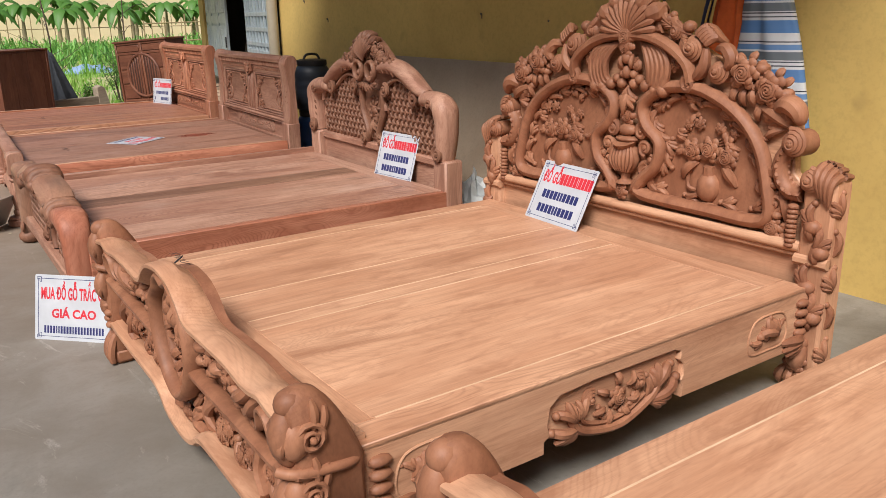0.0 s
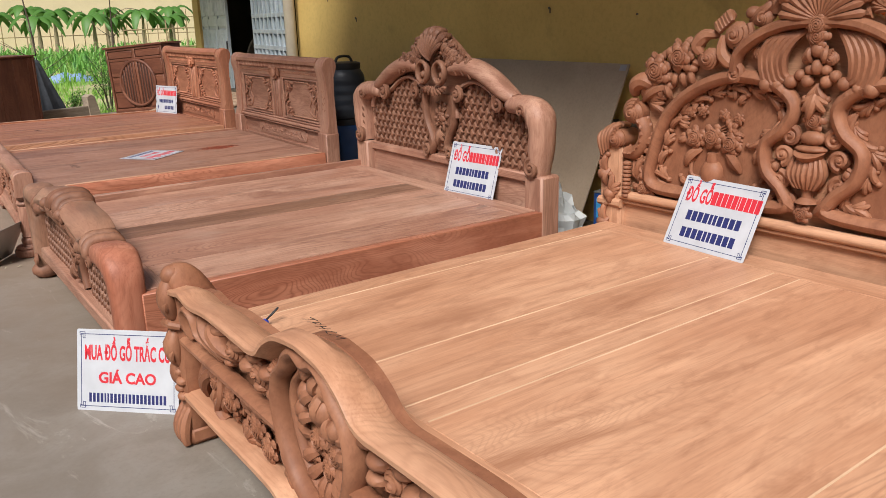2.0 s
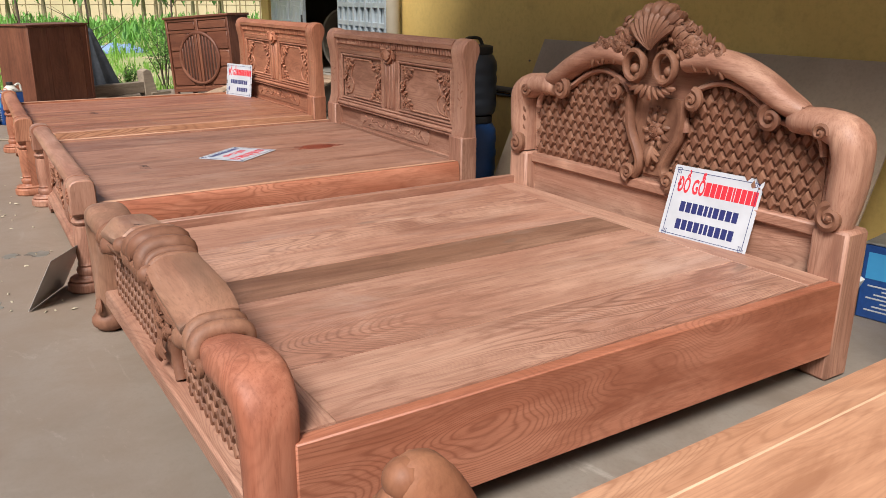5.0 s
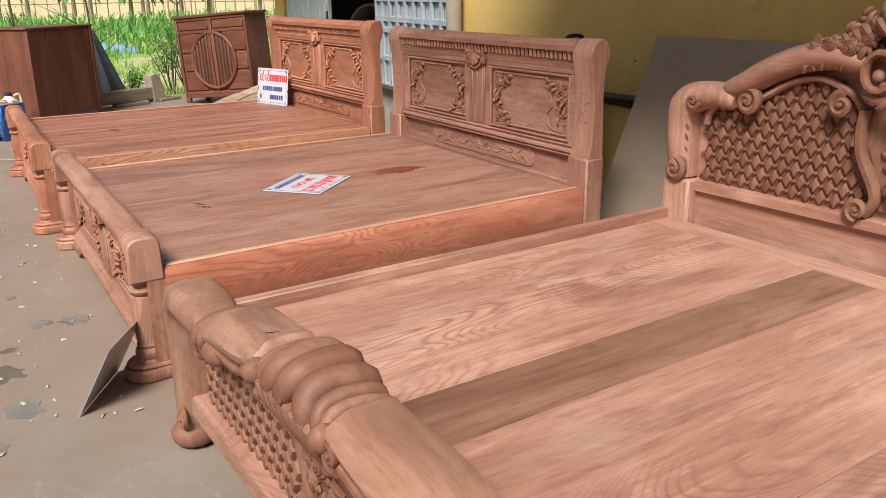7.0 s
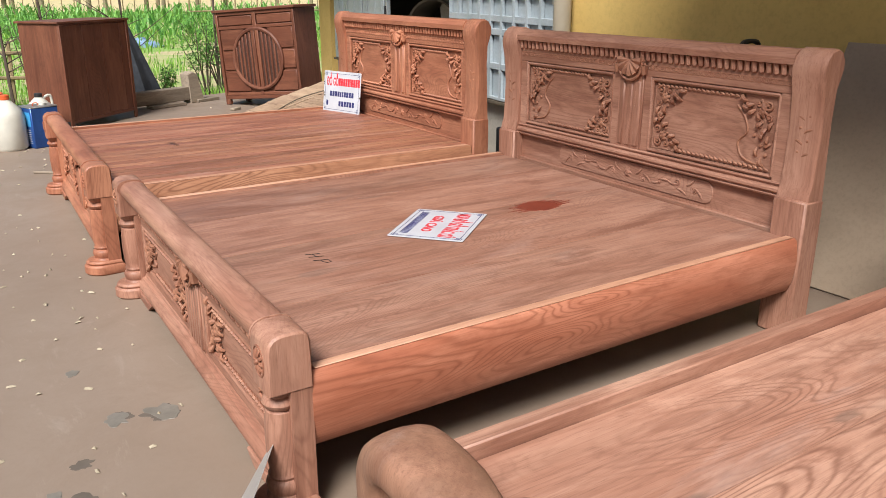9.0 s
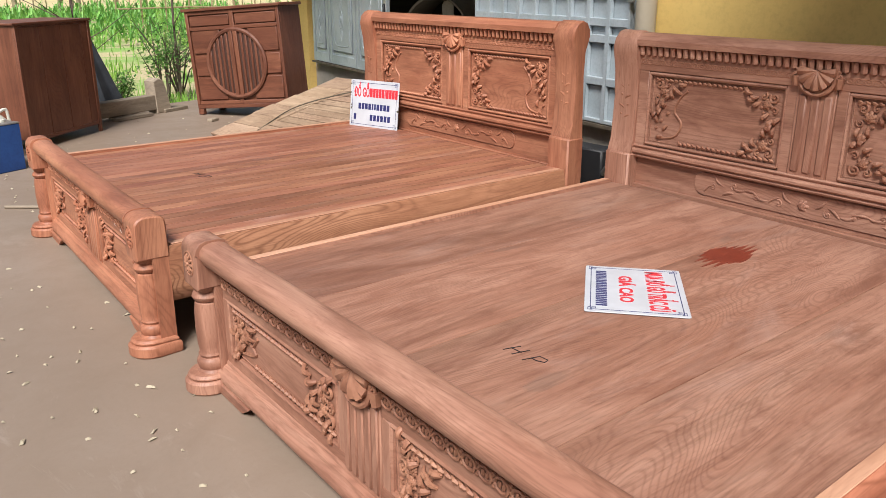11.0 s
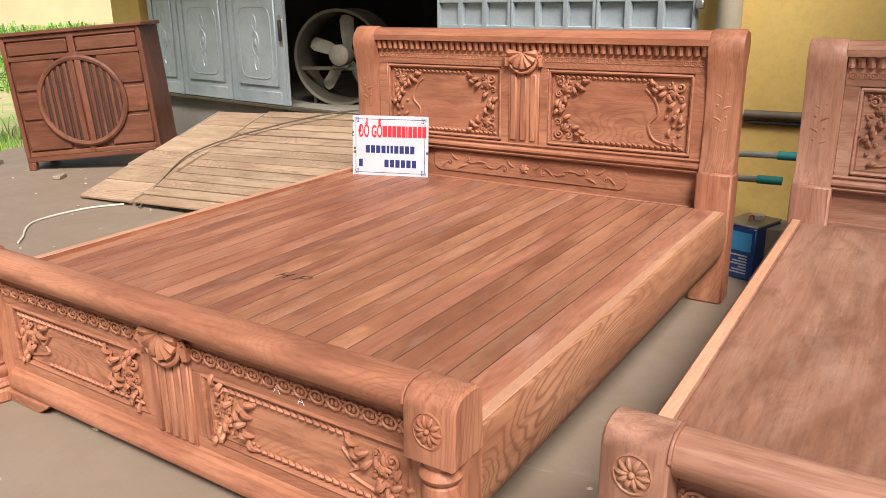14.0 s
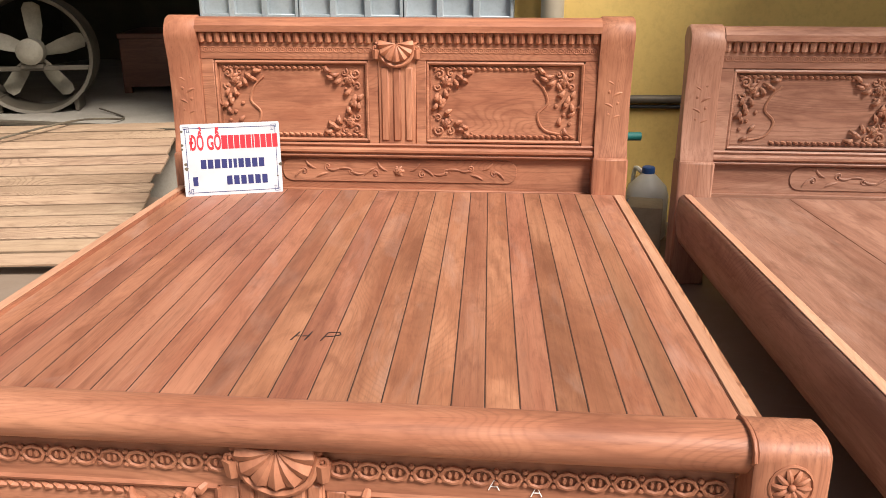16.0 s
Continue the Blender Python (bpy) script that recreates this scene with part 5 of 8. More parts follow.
def carved_bed(m, W, L, top, mats, label):
    """A bed with a high carved crest, a curling footboard and aprons with carved drops."""
    bed = thing("bed", m, label, "bed", "beds in a row along the wall")
    h = W / 2
    face = L
    sil = curve([(0.90, 0.38), (0.90, 0.72), (0.80, 0.82), (0.80, 0.98), (0.75, 1.10), (0.62, 1.15), (0.48, 1.20), (0.33, 1.27), (0.2, 1.31), (0.08, 1.37), (0.0, 1.38)], 3)
    hb = part("headboard", Solid(face).slab(sil + [(-u, v) for u, v in sil[-2::-1]], -0.07, -0.028, 0.006), mats["y"], bed)
    for sgn in (-1, 1):
        def q(*pts):
            return [(sgn * p[0], *p[1:]) for p in pts]
        loop = curve(q((0.10, 0.625, 0.0), (0.45, 0.615, 0), (0.715, 0.625, 0), (0.71, 0.78, 0), (0.65, 0.93, 0), (0.53, 1.04, 0), (0.36, 1.105, 0), (0.19, 1.095, 0), (0.085, 1.02, 0), (0.11, 0.93, 0), (0.185, 0.86, 0), (0.17, 0.76, 0), (0.10, 0.69, 0)), 5, True)
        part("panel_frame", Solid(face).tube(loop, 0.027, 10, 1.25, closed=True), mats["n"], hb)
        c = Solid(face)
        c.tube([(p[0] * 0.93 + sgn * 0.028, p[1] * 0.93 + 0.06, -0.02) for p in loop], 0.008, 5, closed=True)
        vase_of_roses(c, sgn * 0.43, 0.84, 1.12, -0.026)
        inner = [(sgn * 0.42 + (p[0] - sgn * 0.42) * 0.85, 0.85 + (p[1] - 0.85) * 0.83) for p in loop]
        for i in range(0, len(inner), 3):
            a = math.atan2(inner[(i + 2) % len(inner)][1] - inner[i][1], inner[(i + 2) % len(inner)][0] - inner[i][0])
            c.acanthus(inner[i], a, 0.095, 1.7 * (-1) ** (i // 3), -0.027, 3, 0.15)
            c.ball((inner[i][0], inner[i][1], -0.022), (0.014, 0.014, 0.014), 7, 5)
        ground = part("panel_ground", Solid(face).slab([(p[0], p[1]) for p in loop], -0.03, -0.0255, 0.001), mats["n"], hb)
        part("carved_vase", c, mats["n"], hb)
        # post with a draped volute, beads and hanging leaves
        post = part("head_post", Solid(face).slab([(sgn * u, v) for u, v in ((0.875, 0.0), (h, 0.0), (h, 0.80), (h - 0.012, 0.835), (h - 0.05, 0.855), (0.90, 0.83), (0.875, 0.76))], -0.075, 0.025, 0.012), mats["z"], bed)
        c = Solid(face)
        c.coil((sgn * 0.90, 0.812), 0.048, 1.2, 1.57, -sgn, 0.03)
        for i in range(4):
            c.tube(curve(q((0.925 + 0.022 * i, 0.862 - 0.004 * i * i, -0.085), (0.925 + 0.022 * i, 0.868 - 0.004 * i * i, -0.01), (0.93 + 0.02 * i, 0.835 - 0.008 * i, 0.045), (0.945 + 0.012 * i, 0.76 - 0.01 * i, 0.035)), 4), [0.010, 0.013, 0.015, 0.016, 0.016, 0.016, 0.015, 0.014, 0.013, 0.012, 0.010, 0.008, 0.005], 7)
        c.tube(q((0.90, 0.812, 0.02), (0.90, 0.812, -0.08)), 0.042, 14, 1.0, (0, 1, 0))
        for i in range(9):
            c.ball((sgn * 0.842, 0.558 + 0.0185 * i, 0.022), (0.022, 0.0125, 0.02), 9, 6)
        for v, d in ((0.70, 1), (0.61, -1), (0.47, 1), (0.36, -1), (0.25, 1)):
            c.acanthus((sgn * (h - 0.06), v - 0.06), 1.57 - d * 0.5, 0.11, d * 2.0, 0.02)
            c.ball((sgn * (h - 0.05) + d * 0.018, v - 0.055, 0.03), (0.034, 0.03, 0.03), 10, 6)
            c.leaf((sgn * (h - 0.06), v - 0.03), -1.57 + d * 0.5, 0.08, -d * 0.9, 0.025, 0.24, 0.25)
        c.tube(curve(q((0.93, 0.20, 0.02), (0.935, 0.15, 0.05), (0.93, 0.09, 0.03)), 3), [0.02, 0.03, 0.036, 0.04, 0.038, 0.03, 0.02], 9)
        c.rose((sgn * 0.93, 0.12), 0.046, 0.045)
        for i in range(4):
            c.leaf((sgn * (0.885 + 0.03 * i), 0.09), -1.57 + sgn * (0.25 * i - 0.4), 0.08, 0.4 * sgn, 0.03, 0.24, 0.3)
        part("carved_post_front", c, mats["n"], post)
        flank = Solid(lambda s, k=sgn: (L + 0.075 - s[0], k * (h + s[2]), s[1]))
        for i in range(5):
            flank.acanthus((0.05 + 0.02 * (i % 2), 0.68 - 0.14 * i), 1.2 + 0.7 * (i % 2), 0.11, 1.8 * (-1) ** i, -0.012)
        part("carved_post_side", flank, mats["n"], post)
        c = Solid(face)
        c.rose((sgn * 0.755, 0.60), 0.042, 0.0)
        for i in range(7):
            c.leaf((sgn * 0.755 + 0.025 * math.cos(0.9 * i), 0.60 + 0.025 * math.sin(0.9 * i)), 0.9 * i, 0.05, 0.5, -0.01, 0.3, 0.2)
        c.acanthus((sgn * 0.80, 0.63), 1.57, 0.13, sgn * 1.9, -0.02)
        c.scroll((sgn * 0.755, 0.70), 0.034, 1.4, 4.7, sgn, 0.4, 0.0)
        c.scroll((sgn * 0.79, 0.745), 0.026, 1.4, 1.5, -sgn, 0.4, 0.0)
        c.ball((sgn * 0.765, 0.655, 0.0), (0.024, 0.02, 0.022), 8, 5)
        c.box((sgn * 0.705, 0.795, -0.02), (sgn * 0.76, 0.835, 0.018), 0.008)
        c.box((sgn * 0.705, 0.755, -0.02), (sgn * 0.76, 0.782, 0.018), 0.008)
        part("carved_side", c, mats["n"], hb)
        # shoulder: a volute over a segmented S band
        c = Solid(face)
        c.coil((sgn * 0.815, 0.935), 0.056, 1.2, 1.9 if sgn > 0 else 1.24, -sgn, 0.02)
        c.tube(q((0.815, 0.935, 0.02), (0.815, 0.935, -0.07)), 0.05, 14, 1.0, (0, 1, 0))
        band = curve(q((0.785, 0.905, 0.0), (0.762, 0.86, 0.0), (0.772, 0.80, 0.0), (0.81, 0.757, 0.0), (0.86, 0.752, 0.0)), 4)
        c.tube(band, 0.03, 10, 1.2)
        for i in range(1, len(band) - 1, 2):
            t = Vector(band[i + 1]) - Vector(band[i - 1])
            n = Vector((-t.y, t.x, 0)).normalized() * 0.027
            b = Vector(band[i])
            c.tube([tuple(b - n - Vector((0, 0, 0.01))), tuple(b + Vector((0, 0, 0.03))), tuple(b + n - Vector((0, 0, 0.01)))], [0.011, 0.015, 0.011], 7)
        part("shoulder_band", c, mats["n"], hb)
        # climbing edge: wave leaf, two roses, acanthus scrolls up to the shell
        c = Solid(face)
        c.tube(curve(q((0.72, 1.05, -0.01), (0.77, 1.075, 0.01), (0.815, 1.05, 0.01), (0.825, 1.005, 0.0)), 4), [0.018, 0.024, 0.03, 0.034, 0.036, 0.037, 0.037, 0.036, 0.034, 0.03, 0.026, 0.02, 0.014], 9, 1.2)
        for u, v, a, z, b in ((0.79, 0.985, 2.5, 0.17, 0.9), (0.77, 1.01, 2.9, 0.13, -1.2), (0.76, 0.98, 3.4, 0.10, 1.2)):
            c.acanthus((sgn * u, v), a if sgn > 0 else math.pi - a, z, b * sgn, -0.02)
        for u, v, r in ((0.70, 1.12, 0.062), (0.585, 1.178, 0.058)):
            c.ball((sgn * u, v, -0.005), (r * 0.8, r * 0.8, 0.035), 10, 6)
            c.rose((sgn * u, v), r, 0.015)
            for i in range(8):
                a = 2 * math.pi * i / 8 + 0.3
                c.leaf((sgn * u + 0.7 * r * math.cos(a), v + 0.7 * r * math.sin(a)), a, 0.042, 0.5 * (-1) ** i, -0.008, 0.42, 0.25)
            for i in range(4):
                c.leaf((sgn * (u - 0.03 + 0.03 * i), v - 0.05), -1.57 + sgn * (0.3 * i - 0.6), 0.075, 0.5 * sgn, -0.012, 0.24, 0.3)
        for u, v, r in ((0.645, 1.195, 0.03), (0.52, 1.225, 0.03), (0.755, 1.11, 0.026), (0.54, 1.13, 0.024), (0.65, 1.09, 0.024)):
            c.ball((sgn * u, v, -0.005), (r, r * 0.85, r), 9, 6)
        part("carved_edge", c, mats["n"], hb)
        c = Solid(face)
        c.coil((sgn * 0.455, 1.175), 0.05, 1.15, 0.6 if sgn > 0 else 2.54, -sgn, 0.005)
        c.tube(curve(q((0.495, 1.19, 0.01), (0.515, 1.225, 0.01), (0.48, 1.265, 0.0), (0.43, 1.26, -0.01)), 4), [0.014, 0.018, 0.022, 0.025, 0.027, 0.028, 0.028, 0.027, 0.025, 0.022, 0.018, 0.014, 0.008], 8, 1.1)
        for i in range(5):
            c.tube(curve(q((0.445 - 0.012 * i, 1.285 + 0.012 * i, -0.05), (0.43 - 0.012 * i, 1.305 + 0.010 * i, 0.0), (0.40 - 0.012 * i, 1.275 + 0.010 * i, 0.025)), 3), [0.012, 0.015, 0.017, 0.018, 0.017, 0.014, 0.009], 7)
        c.coil((sgn * 0.335, 1.265), 0.062, 1.2, 2.4 if sgn > 0 else 0.74, sgn, 0.01)
        c.tube(curve(q((0.395, 1.265, 0.01), (0.395, 1.20, 0.015), (0.36, 1.155, 0.01), (0.32, 1.15, 0.0)), 4), [0.012, 0.016, 0.02, 0.023, 0.025, 0.026, 0.025, 0.024, 0.022, 0.019, 0.016, 0.012, 0.008], 8, 1.1)
        c.coil((sgn * 0.235, 1.325), 0.042, 1.1, 2.0 if sgn > 0 else 1.14, -sgn, 0.0)
        c.acanthus((sgn * 0.30, 1.315), 2.7 if sgn > 0 else 0.44, 0.13, -1.4 * sgn, -0.02)
        c.acanthus((sgn * 0.22, 1.345), 2.5 if sgn > 0 else 0.64, 0.12, -1.4 * sgn, -0.02)
        for u, v, r in ((0.39, 1.335, 0.024), (0.29, 1.345, 0.03), (0.19, 1.375, 0.028), (0.49, 1.155, 0.02)):
            c.ball((sgn * u, v, -0.015), (r, r * 0.9, r), 9, 6)
        part("carved_scroll", c, mats["n"], hb)
        c = Solid(face)
        c.tube(curve(q((0.335, 1.13, 0.01), (0.315, 1.2, 0.02), (0.23, 1.265, 0.025), (0.12, 1.305, 0.025), (0.0, 1.315, 0.025)), 5), 0.024, 8, 1.3)
        c.scroll((sgn * 0.33, 1.12), 0.035, 1.3, 1.57, sgn, 0.45, 0.02)
        c.rose((sgn * 0.235, 1.20), 0.036, 0.0)
        for i in range(5):
            e = 0.022 * i
            c.tube(curve(q((0.05 + 0.5 * e, 1.285 - 0.2 * e, 0.0), (0.09 + e, 1.255, 0.02), (0.125 + 1.05 * e, 1.195 - 0.1 * e, 0.03 - 0.1 * e), (0.125 + 0.8 * e, 1.13 - 0.45 * e, 0.02), (0.105 + 0.7 * e, 1.11 - 0.5 * e, 0.015)), 4), [0.006, 0.009, 0.011, 0.013, 0.014, 0.015, 0.016, 0.017, 0.017, 0.017, 0.017, 0.016, 0.015, 0.014, 0.013, 0.012, 0.010], 7)
        for u, v, r in ((0.10, 1.10, 0.026), (0.065, 1.125, 0.022), (0.15, 1.085, 0.024), (0.195, 1.085, 0.03), (0.035, 1.105, 0.024), (0.03, 1.145, 0.02), (0.12, 1.06, 0.022)):
            c.ball((sgn * u, v, 0.012), (r, r, r), 10, 7)
        c.coil((sgn * 0.045, 1.185), 0.03, 1.1, 1.57, sgn, 0.01)
        part("carved_arch", c, mats["n"], hb)
        # urn side scrolls
        c = Solid(face)
        for u, v, r, a, d in ((0.085, 0.90, 0.034, 1.57, 1), (0.11, 0.83, 0.036, 4.7, -1), (0.115, 0.73, 0.036, 1.57, 1), (0.075, 0.66, 0.03, 4.7, -1), (0.14, 0.78, 0.022, 1.5, -1)):
            c.scroll((sgn * u, v), r, 1.4, a, sgn * d, 0.42, 0.0)
            c.ball((sgn * u, v, -0.015), (r, r, 0.03), 8, 5)
        c.leaf((sgn * 0.03, 0.62), math.pi / 2 - sgn * 1.0, 0.12, sgn * 0.6, 0.0, 0.2, 0.15)
        part("urn_scroll", c, mats["n"], hb)
    c = Solid(face)
    c.ball((0, 0.775, 0.0), (0.07, 0.075, 0.05), 12, 8)
    for i in range(-3, 4):
        c.tube(curve([(i * 0.012, 0.715, 0.03), (i * 0.021, 0.77, 0.048 - 0.004 * abs(i)), (i * 0.016, 0.83, 0.03)], 3), [0.004, 0.007, 0.0105, 0.011, 0.0105, 0.008, 0.004], 6)
    c.tube([(0, 0.83, 0.0), (0, 0.855, 0.01)], [0.045, 0.06], 12)
    c.ball((0, 0.86, 0.0), (0.065, 0.016, 0.04), 12, 5)
    c.ball((0, 0.90, 0.0), (0.05, 0.03, 0.03), 10, 5)
    c.tube([(0, 0.715, 0.0), (0, 0.68, 0.0), (0, 0.66, 0.0)], [0.02, 0.022, 0.045], 10)
    c.rose((0, 0.965), 0.042, 0.0)
    c.spray((0, 1.06), -1.57, 0.09, 5, 1.6, 0.0)
    c.rose((0, 0.62), 0.034, 0.02)
    part("carved_urn", c, mats["n"], hb)
    c = Solid(face)
    c.slab([(0.16 * math.cos(a), 1.32 + 0.135 * math.sin(a)) for a in [math.pi * i / 14 for i in range(15)]], -0.06, 0.01, 0.01)
    c.shell((0, 1.315), 0.15, 0.15, math.pi - 0.15, 13, 0.02, 0.8)
    c.rose((0, 1.30), 0.045, 0.035)
    for i in range(5):
        a = 0.6 + (math.pi - 1.2) * i / 4
        c.tube(curve([(0.12 * math.cos(a), 1.32 + 0.12 * math.sin(a), 0.03), (0.165 * math.cos(a), 1.32 + 0.15 * math.sin(a), 0.02), (0.165 * math.cos(a), 1.32 + 0.155 * math.sin(a), -0.04)], 3), [0.02, 0.03, 0.036, 0.04, 0.04, 0.036, 0.028], 8)
    part("shell", c, mats["n"], hb)
    c = Solid(face)
    c.rose((0, 1.262), 0.042, 0.03)
    c.ball((0, 1.215, 0.02), (0.03, 0.03, 0.03), 10, 6)
    c.ball((0, 1.155, 0.02), (0.022, 0.03, 0.026), 10, 6)
    for d in (-1, 1):
        c.acanthus((0, 1.095), -1.57 + d * 0.35, 0.075, d * 1.6, 0.0, 3, 0.2)
        c.leaf((d * 0.02, 1.17), 1.57 - d * 0.5, 0.06, d, 0.02, 0.24, 0.3)
    part("carved_mask", c, mats["n"], hb)
    c = Solid(face)
    c.tube([(-0.88, 0.555, 0.008), (0.88, 0.555, 0.008)], 0.022, 10)
    c.tube([(-0.88, 0.525, 0.0), (0.88, 0.525, 0.0)], 0.012, 8)
    c.tube([(-h, 0.515, 0.02), (-0.87, 0.515, 0.02)], 0.022, 8)
    c.tube([(h, 0.515, 0.02), (0.87, 0.515, 0.02)], 0.022, 8)
    part("ledge_moulding", c, mats["y"], hb)
    part("lower_board", Solid(face).box((-0.88, 0.36, -0.05), (0.88, 0.52, -0.012), 0.003), mats["y"], hb)
    # foot: a broad ribbon rail overhanging carved work
    def face(s):
        return (0.05 + 0.02 * s[0] - s[2], s[0], s[1])
    def under(s):
        return face((s[0], s[1] if s[1] < 0.4 else 0.4 + 0.74 * (s[1] - 0.4), s[2]))
    crest = curve([(0.918, 0.556), (0.87, 0.562), (0.82, 0.570), (0.76, 0.560), (0.70, 0.560), (0.58, 0.572), (0.36, 0.568), (0.285, 0.566), (0.235, 0.580), (0.185, 0.622), (0.11, 0.658), (0.0, 0.672)], 4)
    full = crest + [(-u, v) for u, v in crest[-2::-1]]
    loft = Solid()
    sections = []
    for u, v in full:
        t = v - 0.566
        x = 0.02 * u + 0.02
        sections.append([(x + 0.012, u, v - 0.020), (x, u, v - 0.014), (x, u, v - 0.003), (x + 0.004, u, v), (x + 0.06, u, v + 0.004), (x + 0.10, u, v - 0.012 - 0.12 * t), (x + 0.14, u, v - 0.05 - 0.35 * t), (x + 0.185, u, 0.468 + 0.2 * t), (0.235, u, 0.438), (0.235, u, 0.37), (0.11, u, 0.45), (x + 0.075, u, v - 0.055)])
    k = len(sections[0])
    loft.put([p for s in sections for p in s], [tuple(range(k)), tuple((len(sections) - 1) * k + i for i in range(k))] + [(r * k + i, r * k + (i + 1) % k, (r + 1) * k + (i + 1) % k, (r + 1) * k + i) for r in range(len(sections) - 1) for i in range(k)])
    part("foot_rail", loft, mats["y"], bed, "", 38)
    lobe = curve([(0.92, 0.17), (0.6, 0.165), (0.3, 0.165), (0.21, 0.15), (0.15, 0.115), (0.08, 0.095), (0.0, 0.09)], 4)
    low = lobe + [(-u, v) for u, v in lobe[-2::-1]]
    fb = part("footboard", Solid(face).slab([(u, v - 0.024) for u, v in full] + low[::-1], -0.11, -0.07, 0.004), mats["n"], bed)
    c = Solid(face)
    loop = curve([(0.0, 0.612), (0.05, 0.628), (0.095, 0.605), (0.12, 0.57), (0.165, 0.53), (0.185, 0.46), (0.165, 0.37), (0.11, 0.285), (0.05, 0.245), (0.0, 0.235), (-0.05, 0.245), (-0.11, 0.285), (-0.165, 0.37), (-0.185, 0.46), (-0.165, 0.53), (-0.12, 0.57), (-0.095, 0.605), (-0.05, 0.628)], 4, True)
    c.tube([(u, v, -0.012) for u, v in loop], 0.019, 14, 1.8, closed=True)
    c.tube([(u * 0.8, 0.43 + (v - 0.43) * 0.86, -0.035) for u, v in loop], 0.012, 12, 1.6, closed=True)
    part("medallion_frame", c, mats["n"], fb)
    c = Solid(face)
    c.slab([(u * 0.86, 0.43 + (v - 0.43) * 0.9) for u, v in loop], -0.075, -0.055, 0.004)
    for u, v, r in ((0.035, 0.40, 0.042), (-0.05, 0.395, 0.04), (-0.01, 0.335, 0.036), (0.075, 0.345, 0.03)):
        c.rose((u, v), r, -0.04)
    for u, v, r in ((0.05, 0.52, 0.036), (-0.03, 0.50, 0.04), (-0.075, 0.47, 0.03), (0.08, 0.465, 0.032), (0.0, 0.555, 0.032), (-0.05, 0.555, 0.026), (0.055, 0.57, 0.024)):
        c.ball((u, v, -0.03), (r * 0.85, r, r), 9, 6)
        c.leaf((u, v - r), 1.57 + u * 9, r * 2.3, 0.8, -0.025, 0.22, 0.3)
    for i in range(14):
        a = 2 * math.pi * i / 14
        c.leaf((0.05 * math.cos(a), 0.40 + 0.09 * math.sin(a)), a, 0.085, 0.6 * (-1) ** i, -0.045, 0.22, 0.25)
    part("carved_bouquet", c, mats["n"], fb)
    c = Solid(face)
    c.rose((0, 0.165), 0.036, -0.03)
    for d in (-1, 1):
        c.acanthus((d * 0.03, 0.15), math.pi / 2 - d * 1.4, 0.13, d * -1.8, -0.05)
        c.acanthus((d * 0.05, 0.20), math.pi / 2 - d * 1.1, 0.10, d * 1.6, -0.05)
    part("carved_apron", c, mats["n"], fb)
    for sgn in (-1, 1):
        def q(*pts):
            return [(sgn * p[0], *p[1:]) for p in pts]
        x0 = 0.015 + 0.02 * sgn
        prof = curve([(-0.005, 0.0), (-0.005, 0.10), (-0.012, 0.3), (-0.01, 0.5), (-0.02, 0.58), (-0.008, 0.617), (0.03, 0.628), (0.075, 0.61), (0.12, 0.55), (0.16, 0.47), (0.18, 0.42)], 3) + [(0.18, 0.20), (0.13, 0.14), (0.09, 0.10), (0.09, 0.0)]
        p = part("foot_post", Solid().prism([(x + x0 + 0.03, z) for x, z in prof], min(sgn * 0.908, sgn * 0.987), max(sgn * 0.908, sgn * 0.987), "y", 0.024), mats["n"], bed, "", 60)
        paw = Solid(face)
        paw.box((sgn * 0.902, 0.0, -0.10), (sgn * 0.99, 0.075, 0.022), 0.02)
        for i in range(3):
            paw.tube(curve([(sgn * (0.922 + 0.027 * i), 0.15, -0.01), (sgn * (0.922 + 0.027 * i), 0.10, 0.016), (sgn * (0.918 + 0.029 * i), 0.05, 0.028), (sgn * (0.918 + 0.029 * i), 0.012, 0.024)], 3), [0.010, 0.013, 0.016, 0.019, 0.021, 0.021, 0.02, 0.018, 0.016, 0.013], 8)
        part("paw", paw, mats["n"], p)
        c = Solid(face)
        c.ball((sgn * 0.948, 0.592, -0.002), (0.036, 0.036, 0.038), 14, 9)
        for v0, v1, k in ((0.585, 0.445, 1.0), (0.41, 0.285, 0.92)):
            d = v0 - v1
            c.tube(curve(q((0.95, v0, 0.008), (0.95, v0 - 0.38 * d, 0.022), (0.95, v0 - 0.7 * d, 0.018), (0.95, v1, 0.004)), 4), [k * t for t in (0.018, 0.024, 0.030, 0.034, 0.037, 0.038, 0.038, 0.037, 0.035, 0.031, 0.027, 0.023, 0.018)], 14, 0.9)
        c.tube(q((0.91, 0.425, -0.04), (0.912, 0.43, 0.005), (0.93, 0.434, 0.028), (0.965, 0.434, 0.028), (0.985, 0.43, 0.005), (0.989, 0.425, -0.04)), 0.014, 8)
        for i, v in enumerate((0.262, 0.232, 0.204, 0.178)):
            c.ball((sgn * (0.945 + 0.008 * (-1) ** i), v, 0.010), (0.026, 0.017, 0.022), 9, 6)
        for v, d in ((0.535, 1), (0.50, -1), (0.36, 1), (0.33, -1)):
            c.leaf((sgn * 0.95 + d * 0.012, v - 0.03), 1.57 - d * 0.6, 0.06, d * 1.1, 0.022, 0.22, 0.3)
        part("carved_post_front", c, mats["n"], p)
        # the post's outer side: eyed volutes over a belt, and curled leaves
        side = Solid(lambda s, k=sgn, o=x0: (s[0] + o + 0.02, k * (0.988 + s[2]), s[1]))
        side.tube(curve([(-0.026, 0.437, -0.034), (-0.004, 0.434, -0.010), (0.03, 0.430, 0.0), (0.09, 0.424, 0.001), (0.135, 0.420, -0.001), (0.16, 0.418, -0.012)], 3), 0.013, 10)
